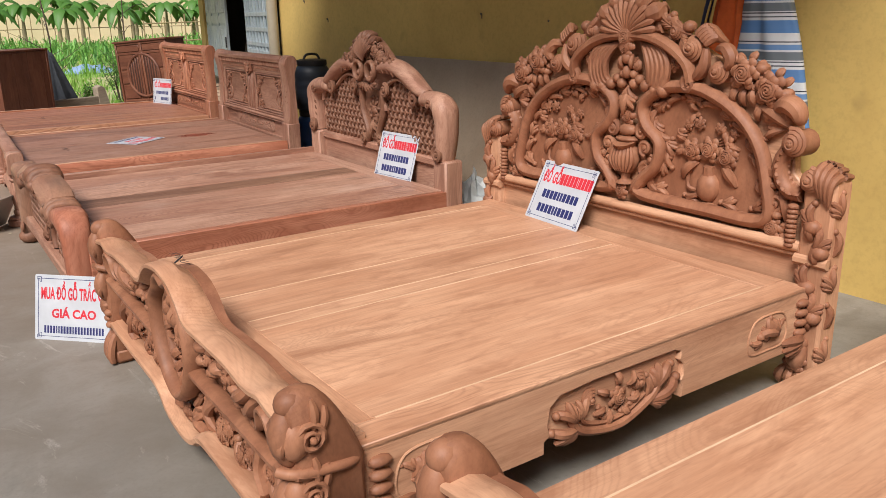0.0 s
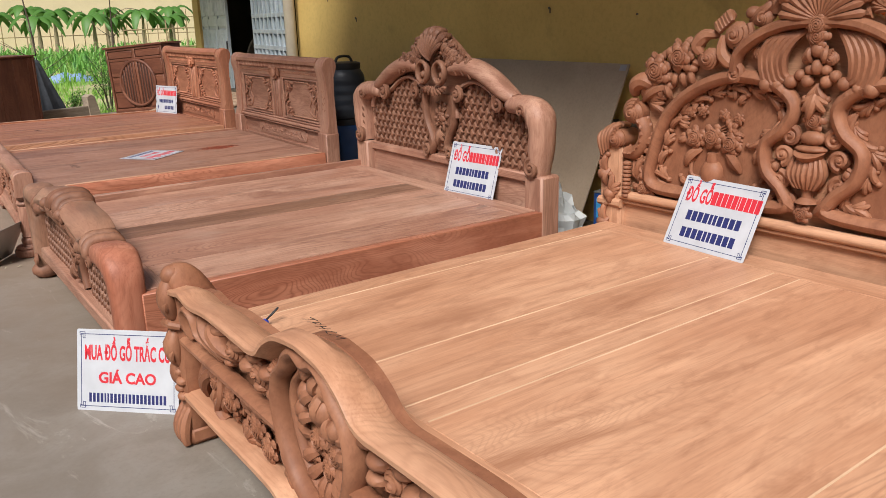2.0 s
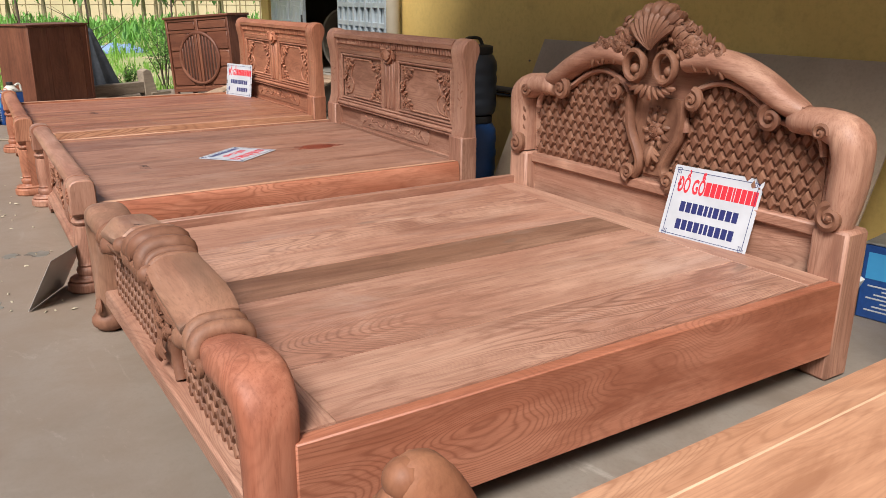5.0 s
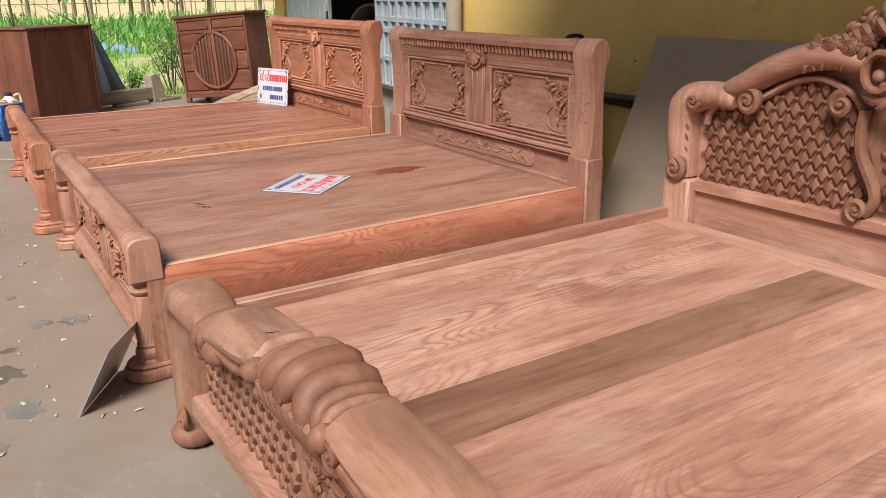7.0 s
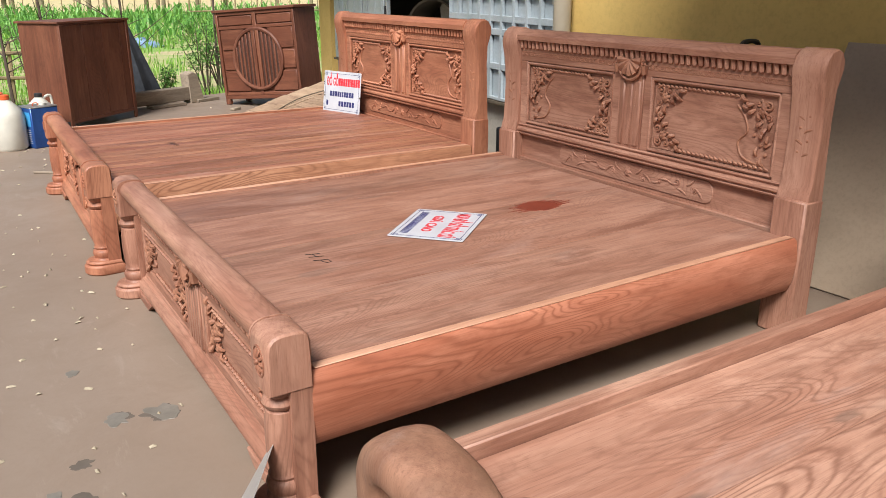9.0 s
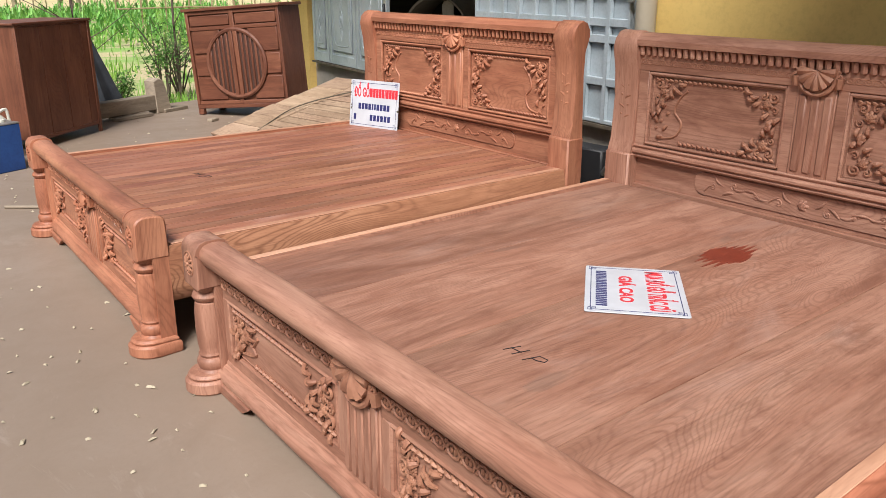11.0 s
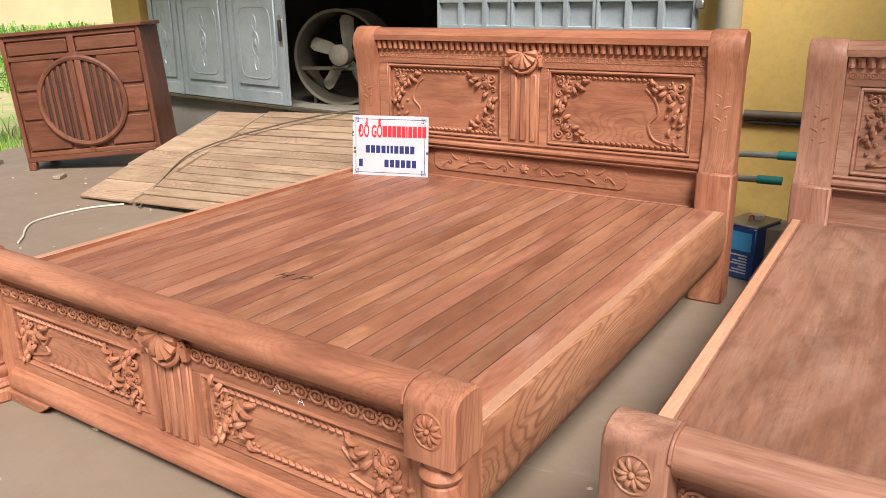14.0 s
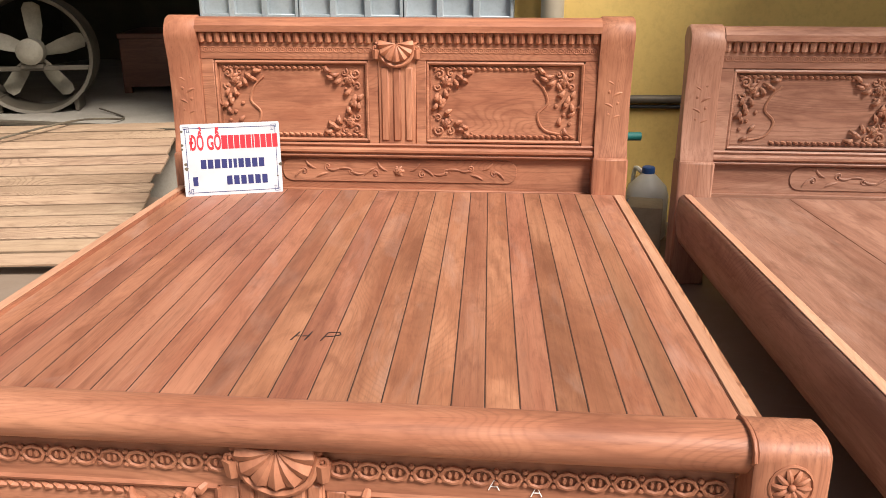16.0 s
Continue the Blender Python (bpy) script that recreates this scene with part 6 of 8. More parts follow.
        for v, r in ((0.515, 0.036), (0.37, 0.034), (0.26, 0.03)):
            side.scroll((0.044, v), 1.05 * r, 1.8, 2.6, -1, 0.22, 0.004)
            side.leaf((0.052, v + 0.016), 1.45, 0.078, 0.4, 0.001, 0.15, 0.05)
            side.leaf((0.066, v + 0.002), 1.15, 0.070, 0.5, 0.001, 0.15, 0.05)
            side.ball((0.012, v - 0.004, -0.020), (0.036, 0.052, 0.036), 14, 8)
        side.acanthus((0.10, 0.16), 1.9, 0.12, 1.2, -0.01)
        part("carved_post_side", side, mats["n"], p)
        c = Solid(face)
        c.tube(q((0.915, 0.378, -0.015), (0.172, 0.372, -0.015)), 0.015, 8, 1.9)
        c.tube(q((0.915, 0.342, -0.035), (0.18, 0.336, -0.035)), 0.007, 6, 2.0)
        part("carved_strap", c, mats["n"], fb)
        c = Solid(face)
        c.tube(curve(q(*[(u, v + 0.012, -0.02) for u, v in lobe[::4]]), 3), 0.02, 8, 2.0)
        part("lower_moulding", c, mats["y"], fb)
        # a teardrop band at the post and rolling scrolls below the lip
        c = Solid(under)
        c.tube(curve(q((0.84, 0.41, -0.02), (0.852, 0.48, -0.005), (0.835, 0.545, 0.0), (0.80, 0.56, 0.0), (0.77, 0.53, -0.005), (0.755, 0.47, -0.01), (0.70, 0.43, -0.02), (0.62, 0.40, -0.03)), 4), [0.01, 0.012] + [0.014] * 20 + [0.013, 0.012, 0.011, 0.01, 0.009, 0.008, 0.006], 8, 1.9)
        c.tube(curve(q((0.75, 0.565, -0.03), (0.715, 0.53, -0.015), (0.68, 0.48, -0.015), (0.62, 0.44, -0.02), (0.56, 0.42, -0.03)), 4), [0.009, 0.013, 0.017, 0.02, 0.022, 0.024, 0.025, 0.025, 0.024, 0.022, 0.02, 0.018, 0.016, 0.014, 0.012, 0.01, 0.008], 8, 1.3)
        c.tube(curve(q((0.665, 0.56, -0.035), (0.64, 0.52, -0.02), (0.585, 0.48, -0.015), (0.535, 0.455, -0.02)), 4), [0.012, 0.018, 0.024, 0.028, 0.03, 0.031, 0.03, 0.028, 0.025, 0.021, 0.017, 0.013, 0.009], 9, 1.2)
        for u, v, r in ((0.80, 0.50, 0.026), (0.805, 0.455, 0.024), (0.79, 0.43, 0.018), (0.62, 0.535, 0.036), (0.60, 0.47, 0.026), (0.52, 0.47, 0.03), (0.555, 0.43, 0.026), (0.46, 0.54, 0.036), (0.40, 0.49, 0.04), (0.36, 0.54, 0.032), (0.335, 0.44, 0.03), (0.27, 0.52, 0.04), (0.25, 0.45, 0.032), (0.215, 0.545, 0.03)):
            mark = len(c.v)
            c.ball((sgn * u, v, -0.03), (r, r * 0.85, r), 9, 6)
            c.note("bud", mark)
        part("carved_band", c, mats["n"], fb)
        c = Solid(under)
        c.coil((sgn * 0.50, 0.505), 0.055, 1.1, 1.0 if sgn > 0 else 2.14, sgn, -0.03)
        c.coil((sgn * 0.335, 0.49), 0.052, 1.1, 4.2 if sgn > 0 else -1.06, -sgn, -0.03)
        c.coil((sgn * 0.235, 0.585 - 0.03), 0.042, 1.0, 1.57, sgn, -0.03)
        for u, v, a, z, b in ((0.70, 0.40, 2.2, 0.11, -1.4), (0.60, 0.41, 2.6, 0.11, 1.4), (0.45, 0.42, 1.9, 0.11, -1.5), (0.40, 0.42, 2.5, 0.10, 1.5), (0.28, 0.41, 2.2, 0.10, -1.5), (0.43, 0.56, 4.4, 0.09, 1.2), (0.66, 0.545, 4.0, 0.09, 1.2)):
            c.acanthus((sgn * u, v), a if sgn > 0 else math.pi - a, z, b * sgn, -0.05)
        c.thicket([(sgn * u, v) for u, v in ((0.90, 0.40), (0.90, 0.55), (0.2, 0.56), (0.2, 0.40))], 0.05, -0.06, 3, 0.055)
        part("carved_scroll", c, mats["n"], fb)
        c = Solid(face)
        for u, v, r in ((0.60, 0.285, 0.05), (0.41, 0.27, 0.045), (0.34, 0.235, 0.042), (0.73, 0.29, 0.036), (0.49, 0.225, 0.032)):
            c.rose((sgn * u, v), r, -0.035)
        for u, v, a, z, b in ((0.84, 0.20, 1.9, 0.15, 1.5), (0.78, 0.20, 2.4, 0.12, -1.5), (0.68, 0.20, 2.0, 0.12, 1.5), (0.54, 0.31, 2.9, 0.11, 1.4), (0.52, 0.19, 2.6, 0.11, -1.4), (0.27, 0.30, 3.8, 0.12, 1.4), (0.25, 0.19, 2.4, 0.12, -1.5), (0.22, 0.26, 4.4, 0.1, 1.3), (0.45, 0.33, 3.4, 0.1, -1.3), (0.66, 0.335, 3.3, 0.1, -1.2)):
            c.acanthus((sgn * u, v), a if sgn > 0 else math.pi - a, z, b * sgn, -0.05)
        c.thicket([(sgn * u, v) for u, v in ((0.905, 0.18), (0.905, 0.34), (0.19, 0.33), (0.17, 0.18))], 0.05, -0.06, 4, 0.055)
        c.tube(curve(q((0.66, 0.33, -0.03), (0.655, 0.27, -0.02), (0.69, 0.22, -0.02), (0.66, 0.19, -0.03)), 3), 0.013, 7, 1.4)
        part("carved_garland", c, mats["n"], fb)
        # side rails cut away over three carved drops
        edge = 0.945
        rail = Solid(lambda s, k=sgn: (s[0], k * (edge + s[2]), s[1]))
        out = [(0.12, top - 0.006), (0.12, 0.185), (0.40, 0.185), (0.80, 0.185), (0.803, 0.225), (0.825, 0.24), (0.815, 0.275), (0.825, 0.33), (0.86, 0.355), (1.0, 0.365), (1.36, 0.365), (1.392, 0.352), (1.387, 0.325), (1.408, 0.305), (1.408, 0.262), (1.398, 0.25), (1.408, 0.235), (1.408, 0.185), (L, 0.185), (L, top - 0.006)]
        r = part("side_rail", rail.slab(out[::-1], -0.045, 0.0, 0.004), mats["x"], bed)
        back = Solid(lambda s, k=sgn: (s[0], k * (edge + s[2]), s[1]))
        back.slab([(0.79, 0.37), (0.79, 0.22), (0.86, 0.215), (0.96, 0.205), (1.06, 0.178), (1.15, 0.18), (1.28, 0.225), (1.34, 0.22), (1.42, 0.21), (1.42, 0.37)], -0.04, -0.02, 0.003)
        part("apron", back, mats["x"], r)
        for a, b in ((0.30, 0.53), (1.755, 1.985)):
            rim = Solid(lambda s, k=sgn: (s[0], k * (edge + s[2]), s[1]))
            rim.tube(curve([(a + 0.02, 0.235, 0.0), (a, 0.29, 0.0), (a + 0.03, 0.355, 0.0), ((a + b) / 2, 0.368, 0.0), (b - 0.03, 0.355, 0.0), (b, 0.29, 0.0), (b - 0.02, 0.235, 0.0), ((a + b) / 2, 0.23, 0.0)], 4, True), 0.005, 6, 0.8, closed=True)
            part("moulded_rim", rim, mats["x"], r)
        drop = Solid(lambda s, k=sgn: (s[0], k * (edge + s[2]), s[1]))
        drop.rose((1.113, 0.272), 0.037, -0.016)
        drop.tube(curve([(0.905, 0.31, -0.014), (0.915, 0.25, -0.008), (0.955, 0.212, -0.004), (1.06, 0.186, -0.002), (1.15, 0.19, -0.002), (1.26, 0.235, -0.004), (1.30, 0.28, -0.008), (1.345, 0.322, -0.012)], 5), [0.006, 0.008, 0.011] + [0.014] * 30 + [0.011, 0.008, 0.006], 7, 1.0)
        drop.tube(curve([(0.95, 0.30, -0.014), (0.955, 0.255, -0.012), (0.985, 0.225, -0.01), (1.06, 0.207, -0.01), (1.15, 0.212, -0.01), (1.235, 0.25, -0.012)], 5), 0.008, 6)
        drop.coil((1.205, 0.298), 0.036, 1.0, 2.2, -1, -0.016)
        drop.coil((0.99, 0.30), 0.034, 1.0, 0.9, 1, -0.016)
        drop.acanthus((1.25, 0.215), 0.2, 0.15, 0.9, -0.02, 4, 0.13)
        drop.acanthus((1.27, 0.245), 1.0, 0.12, -1.2, -0.02)
        drop.acanthus((1.24, 0.23), 1.3, 0.09, 1.5, -0.02)
        drop.acanthus((0.95, 0.225), 3.15, 0.125, -0.7, -0.02, 4, 0.14)
        drop.acanthus((0.94, 0.235), 2.3, 0.11, 1.4, -0.02)
        drop.acanthus((0.96, 0.24), 1.5, 0.09, -1.4, -0.02)
        for x, z, a in ((1.06, 0.25, 3.0), (1.07, 0.295, 2.4), (1.11, 0.315, 1.5), (1.155, 0.30, 0.7), (1.16, 0.25, 0.0), (1.13, 0.235, -0.9), (1.085, 0.235, -2.2)):
            drop.leaf((x, z), a, 0.05, 0.8, -0.014, 0.26, 0.25)
        drop.beads([(1.04, 0.235), (1.055, 0.222), (1.075, 0.222), (1.17, 0.235), (1.185, 0.26), (1.20, 0.25), (1.03, 0.262), (1.112, 0.33), (1.13, 0.222), (1.15, 0.228)], 0.012, -0.012)
        for x, d in ((0.41, 1), (1.875, -1)):
            drop.acanthus((x - d * 0.06, 0.275), 0.5 if d > 0 else 2.6, 0.13, -1.9 * d, -0.01)
            drop.acanthus((x, 0.265), 1.2 if d > 0 else 1.9, 0.10, 1.7 * d, -0.01)
            drop.acanthus((x + d * 0.03, 0.285), -0.4 if d > 0 else 3.5, 0.08, 1.5 * d, -0.01)
            drop.acanthus((x - d * 0.04, 0.29), 2.2 if d > 0 else 0.9, 0.07, 1.5 * d, -0.01)
        for x, d in ((0.20, 1), (L - 0.02, -1)):
            for i in range(4):
                drop.ball((x + d * 0.055, 0.255 + 0.038 * i, 0.004), (0.035, 0.017, 0.02), 9, 6)
                drop.leaf((x + d * 0.03, 0.215 + 0.004 * i), math.pi / 2 - d * (1.1 + 0.32 * i), 0.13 - 0.012 * i, -d * 0.9, 0.0, 0.17, 0.2)
        part("carved_drop", drop, mats["n"], r)
    part("deck_edge", Solid().box((0.12, -0.945, top - 0.02), (L - 0.035, -0.84, top), 0.003), mats["x"], bed)
    part("deck_edge", Solid().box((0.12, 0.84, top - 0.02), (L - 0.035, 0.945, top), 0.003), mats["x"], bed)
    part("deck_end", Solid().box((0.236, -0.839, top - 0.02), (0.30, 0.839, top), 0.0015), mats["y"], bed)
    part("deck_end", Solid().box((L - 0.17, -0.839, top - 0.02), (L - 0.035, 0.839, top), 0.0015), mats["y"], bed)
    for u in (-0.10, 0.0, 0.28, 0.8395, -0.8395):
        part("joint_line", Solid().box((0.31, u - 0.003, top - 0.01), (L - 0.18, u + 0.003, top + 0.0008), 0), PALE_JOINT, bed)
    planks(bed, 0.3005, L - 0.1705, [-0.839, -0.10, 0.0, 0.28, 0.839], top, 0.02, mats["top"], 0.0012, "deck_board")
    part("deck_bearer", Solid().box((0.1, -0.88, top - 0.07), (L - 0.05, -0.84, top - 0.021), 0).box((0.1, 0.84, top - 0.07), (L - 0.05, 0.88, top - 0.021), 0).box((0.1, -0.03, top - 0.09), (L - 0.05, 0.03, top - 0.021), 0), mats["x"], bed, "", 0)
    return bed


BED_D = pose(1.60, 2.905, 0, 0, 0, 0)
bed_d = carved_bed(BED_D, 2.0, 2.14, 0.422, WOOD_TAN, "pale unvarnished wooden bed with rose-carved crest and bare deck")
bed_e = copy_thing(bed_d, pose(1.70, 0.61, 0.01, 0, 0, 0))
tagged(bed_e, "pale unvarnished carved wooden bed beside its taller neighbour")

# ---- signs ----
def sign_board(m, label, width, height, back=False):
    """A thin enamelled tin plate; its face looks along +z, its words run along +x."""
    s = thing("sign", m, label, "sign", "printed tin signs")
    part("plate", Solid().slab(rounded(width, height, 0.008), -0.002, 0.0, 0.0008), SIGN_WHITE, s, "", 0)
    if back:
        part("plate_back", Solid().slab(rounded(width - 0.004, height - 0.004, 0.008), -0.0035, -0.0021, 0.0005), SIGN_BACK, s, "", 0)
    line, k = Solid(), 0.018
    a, b = width / 2 - k, height / 2 - k
    for p, q in (((-a, b), (a, b)), ((a, b), (a, -b)), ((a, -b), (-a, -b)), ((-a, -b), (-a, b))):
        line.box((min(p[0], q[0]) - 0.0012, min(p[1], q[1]) - 0.0012, -0.001), (max(p[0], q[0]) + 0.0012, max(p[1], q[1]) + 0.0012, 0.0006), 0)
    part("border", line, SIGN_NAVY, s, "", 0)
    for sx in (-1, 1):
        for sy in (-1, 1):
            c = Solid()
            for x0, y0, x1, y1 in ((0.0, 0.012, 0.022, 0.014), (0.020, 0.0, 0.022, 0.014), (0.0, -0.008, 0.002, 0.014), (0.008, 0.003, 0.022, 0.005), (0.008, -0.008, 0.010, 0.005), (-0.002, -0.010, 0.010, -0.008)):
                c.box((sx * (a - 0.016 + x0), sy * (b - 0.006 + y0), -0.001), (sx * (a - 0.016 + x1), sy * (b - 0.006 + y1), 0.0007), 0)
            part("corner_ornament", c, SIGN_NAVY, s, "", 0)
    return s


def bars(s, x, y, widths, high, gap, mat, name):
    """Plain bars that stand for writing which is not repeated here."""
    total = sum(widths) + gap * (len(widths) - 1)
    p = x - total / 2
    for w in widths:
        part(name, Solid().box((p, y, -0.0005), (p + w, y + high, 0.0006), 0), mat, s, "", 0)
        p += w + gap


def shop_sign(m, label, worn=False):
    s = sign_board(m, label, 0.40, 0.302)
    words("ĐỒ GỖ", 0.082, 0.128, SIGN_RED, s, (-0.105, 0.045, 0.0006))
    bars(s, 0.075, 0.045, [0.024, 0.021, 0.021, 0.021, 0.021, 0.008, 0.021, 0.021, 0.021, 0.021], 0.056, 0.0032, SIGN_RED, "name_bar")
    if worn:
        bars(s, 0.0, -0.035, [0.022] * 4 + [0.014] * 2 + [0.022] * 4, 0.038, 0.006, SIGN_NAVY, "number_bar")
        bars(s, 0.055, -0.105, [0.022] * 3 + [0.022] * 3, 0.038, 0.007, SIGN_NAVY, "number_bar")
        bars(s, -0.155, -0.105, [0.02], 0.038, 0.007, SIGN_NAVY, "number_bar")
        random.seed(9)
        for i in range(9):
            a, r = random.uniform(0, 6.3), random.uniform(0.003, 0.008)
            x, y = (0.19 * random.choice((-1, 1)) + random.uniform(-0.012, 0.008), random.uniform(-0.14, 0.14))
            part("rust_spot", Solid().slab([(x + r * (1 + 0.3 * math.sin(3 * t + a)) * math.cos(t), y + r * math.sin(t)) for t in [2 * math.pi * j / 9 for j in range(9)]], -0.0005, 0.0008, 0.0001), DARK_PIPE, s, "", 0)
    else:
        for y in (-0.035, -0.108):
            bars(s, 0.0, y, [0.023] * 4 + [0.015] * 2 + [0.023] * 4, 0.042, 0.0055, SIGN_NAVY, "number_bar")
    return s


def leaning(bl, br, rise, back):
    """The pose of a plate whose lower edge runs from bl to br, leaning so that its top lies back metres behind."""
    bl, br = Vector(bl), Vector(br)
    x = (br - bl).normalized()
    away = Vector((0, 0, 1)).cross(x).normalized()
    y = (Vector((0, 0, rise)) + away * back).normalized()
    z = x.cross(y).normalized()
    mid = (bl + br) / 2 + y * (math.hypot(rise, back) / 2) + z * 0.003
    return Matrix.Translation(mid) @ Matrix((x, y, z)).transposed().to_4x4()


shop_sign(leaning((3.612, 3.444, 0.424), (3.583, 3.05, 0.424), 0.265, 0.13), "white tin sign with red and navy print against the headboard")
shop_sign(leaning((3.695, 5.095, 0.383), (3.73, 4.69, 0.383), 0.265, 0.08), "white tin sign with red and navy print against the padded headboard")
shop_sign(leaning((3.86, 10.70, 0.408), (3.955, 10.33, 0.408), 0.285, 0.035), "worn rust-spotted white tin sign with red print", True)


def buying_sign(m, label):
    s = sign_board(m, label, 0.40, 0.302, True)
    words("MUA ĐỒ GỖ TRẮC CŨ", 0.075, 0.335, SIGN_RED, s, (0.0, 0.04, 0.0006))
    words("GIÁ CAO", 0.056, 0.225, SIGN_RED, s, (0.0, -0.045, 0.0006))
    bars(s, 0.0, -0.118, [0.0102] * 4 + [0.0065] * 2 + [0.0102] * 4 + [0.0065] + [0.0102] * 4 + [0.0102] * 6, 0.034, 0.0050, SIGN_NAVY, "number_bar")
    return s


buying_sign(leaning((1.43, 4.36, 0.002), (1.70, 4.08, 0.002), 0.285, 0.07), "white tin sign with red lettering standing on the floor")
# lies flat on the deck of the third bed
xdir = Vector((-0.78, -0.63, 0)).normalized()
ydir = Vector((0, 0, 1)).cross(xdir)
buying_sign(Matrix.Translation((2.815, 7.635, 0.4005)) @ Matrix((xdir, ydir, Vector((0, 0, 1)))).transposed().to_4x4(), "white tin sign with red lettering lying flat on the deck")


def tin_sheet():
    s = thing("tin_sheet", leaning((1.453, 6.612, 0.0), (1.636, 6.874, 0.0), 0.24, -0.13), "bare grey tin sheet leaning against a turned bed post", "metal sheet")
    part("sheet", Solid().slab([(-0.165, -0.131), (0.165, -0.131), (0.165, 0.12), (-0.16, 0.131)], -0.002, 0.0, 0.0005), plain("bare_grey_tin", (0.52, 0.51, 0.49), 0.35, 0.3), s, "", 0)


tin_sheet()


def ink(name, m, strokes, mat, label, r=0.0022):
    """Pen or chalk strokes lying on a board."""
    t = thing(name, m, label, "marking")
    for s in strokes:
        part("stroke", Solid().tube([(x, y, 0.0006) for x, y in s], r, 5, 0.3), mat, t)


HP = [[(0, 0), (0.012, 0.05)], [(0.034, 0.0), (0.044, 0.052)], [(0.004, 0.024), (0.042, 0.027)], [(0.075, 0.0), (0.086, 0.05), (0.115, 0.052), (0.12, 0.036), (0.10, 0.026), (0.082, 0.026)]]
ink("pen_marking", pose(2.44, 10.0, 0.4055, 0, 0, -92), HP, INK, "black handwritten letters on the slatted deck")
ink("pen_marking", pose(2.21, 7.60, 0.3955, 0, 0, -95), HP, INK, "black handwritten letters on the pinkish deck")
SCRIB = [[(0.0, 0.03), (0.03, 0.034)], [(0.015, 0.0), (0.02, 0.033)], [(0.04, 0.0), (0.046, 0.03), (0.062, 0.028), (0.058, 0.015), (0.044, 0.013)], [(0.075, 0.0), (0.08, 0.03)], [(0.098, 0.0), (0.1, 0.03)], [(0.078, 0.015), (0.1, 0.016)], [(0.132, 0.028), (0.118, 0.02), (0.118, 0.006), (0.135, 0.002)], [(0.145, 0.0), (0.152, 0.028), (0.162, 0.01), (0.174, 0.028), (0.18, 0.0)]]
ink("pen_marking", Matrix.Translation((1.70, 3.03, 0.6785)) @ Matrix(((0, 0.97, 0.24), (-1, 0, 0), (0, -0.24, 0.97))).to_4x4(), SCRIB, INK, "black pen scribble on the footboard arch", 0.0018)
ink("pen_marking", pose(1.70, 5.60, 0.604, 0, 0, -100), SCRIB[2:6], INK, "black pen scribble on the rolled foot rail", 0.0016)

TICK = [[(0.0, 0.0), (0.010, 0.022), (0.020, 0.0)], [(0.004, 0.008), (0.016, 0.008)]]
for u, v in ((-0.395, 0.356), (-0.474, 0.347)):
    ink("chalk_marking", BED_A @ Matrix.Translation((0.033 + 0.033 * u, u, v)) @ Matrix(((0, 0, -1), (-1, 0, 0), (0, 1, 0))).to_4x4(), TICK, CHALK, "small white chalk mark on the carved footboard", 0.0012)


def wet_stain():
    """A wet knot with streaks drawn out along the grain."""
    random.seed(3)
    pts = []
    for i in range(36):
        a = 2 * math.pi * i / 36
        tip = (0.35 + 0.75 * random.random() if i % 2 else -0.25) * abs(math.cos(a)) ** 2
        pts.append((3.345 + 0.098 * (1 + tip) * math.cos(a), 7.635 + 0.072 * (math.sin(a) + 0.12 * (random.random() - 0.5))))
    tagged(part("wet_stain", Solid().slab(pts, 0.3945, 0.3962, 0.0006), STAIN, None), "dark red wet stain on the pinkish deck", "stain")


wet_stain()


def floor_stains():
    """Damp dark patches on the concrete."""
    damp = paint("damp_concrete", (0.085, 0.068, 0.052), (0.13, 0.105, 0.082), 9.0, 0.8, bumpy=0.1)
    for i, (x, y, r) in enumerate(((1.31, 7.10, 0.06), (1.51, 7.54, 0.028), (1.63, 7.49, 0.042), (1.35, 7.32, 0.025), (0.9, 9.3, 0.05), (0.35, 8.6, 0.06))):
        pts = []
        for j in range(30):
            a = 2 * math.pi * j / 30
            q = r * (1 + 0.7 * noise.noise((1.7 * math.cos(a) + 3 * i, 1.7 * math.sin(a), i)) + 0.25 * noise.noise((6 * math.cos(a), 6 * math.sin(a), 5 + i)))
            pts.append((x + 1.25 * q * math.cos(a), y + q * math.sin(a)))
        tagged(part("damp_stain", Solid().slab(pts, -0.001, 0.0012, 0.0006), damp, None), "dark damp patch on the concrete floor", "stain", "stains on the floor")


floor_stains()


def key_fob():
    k = thing("key_fob", pose(1.875, 3.655, 0.424), "small blue plastic fob with a black cord", "key fob")
    part("fob", Solid().ball((0, 0, 0.012), (0.022, 0.016, 0.012), 10, 6), plain("bright_blue_plastic", (0.02, 0.06, 0.45), 0.35), k)
    part("cord", Solid().tube(curve([(0.01, 0.0, 0.018), (0.03, -0.008, 0.034), (0.05, -0.006, 0.048), (0.058, 0.006, 0.046), (0.042, 0.014, 0.030), (0.015, 0.005, 0.016)], 4), 0.003, 6), BLACK, k)


key_fob()


# ---- along the yellow wall ----
def plywood():
    b = thing("plywood_sheet", leaning((4.40, 7.20, 0.004), (4.36, 4.70, 0.004), 1.05, 0.47), "grey plywood sheet leaning against the yellow wall", "board")
    part("sheet", Solid().box((-1.255, -0.575, -0.008), (1.255, 0.575, 0.006), 0.002), PLYWOOD, b, "", 0)
    part("edge_strip", Solid().box((-1.256, -0.575, -0.02), (-1.236, 0.575, -0.0085), 0.002), GREY_WOOD, b, "", 0)
    part("label_patch", Solid().box((1.19, 0.53, 0.0062), (1.24, 0.565, 0.0072), 0), SIGN_BACK, b, "", 0)


plywood()


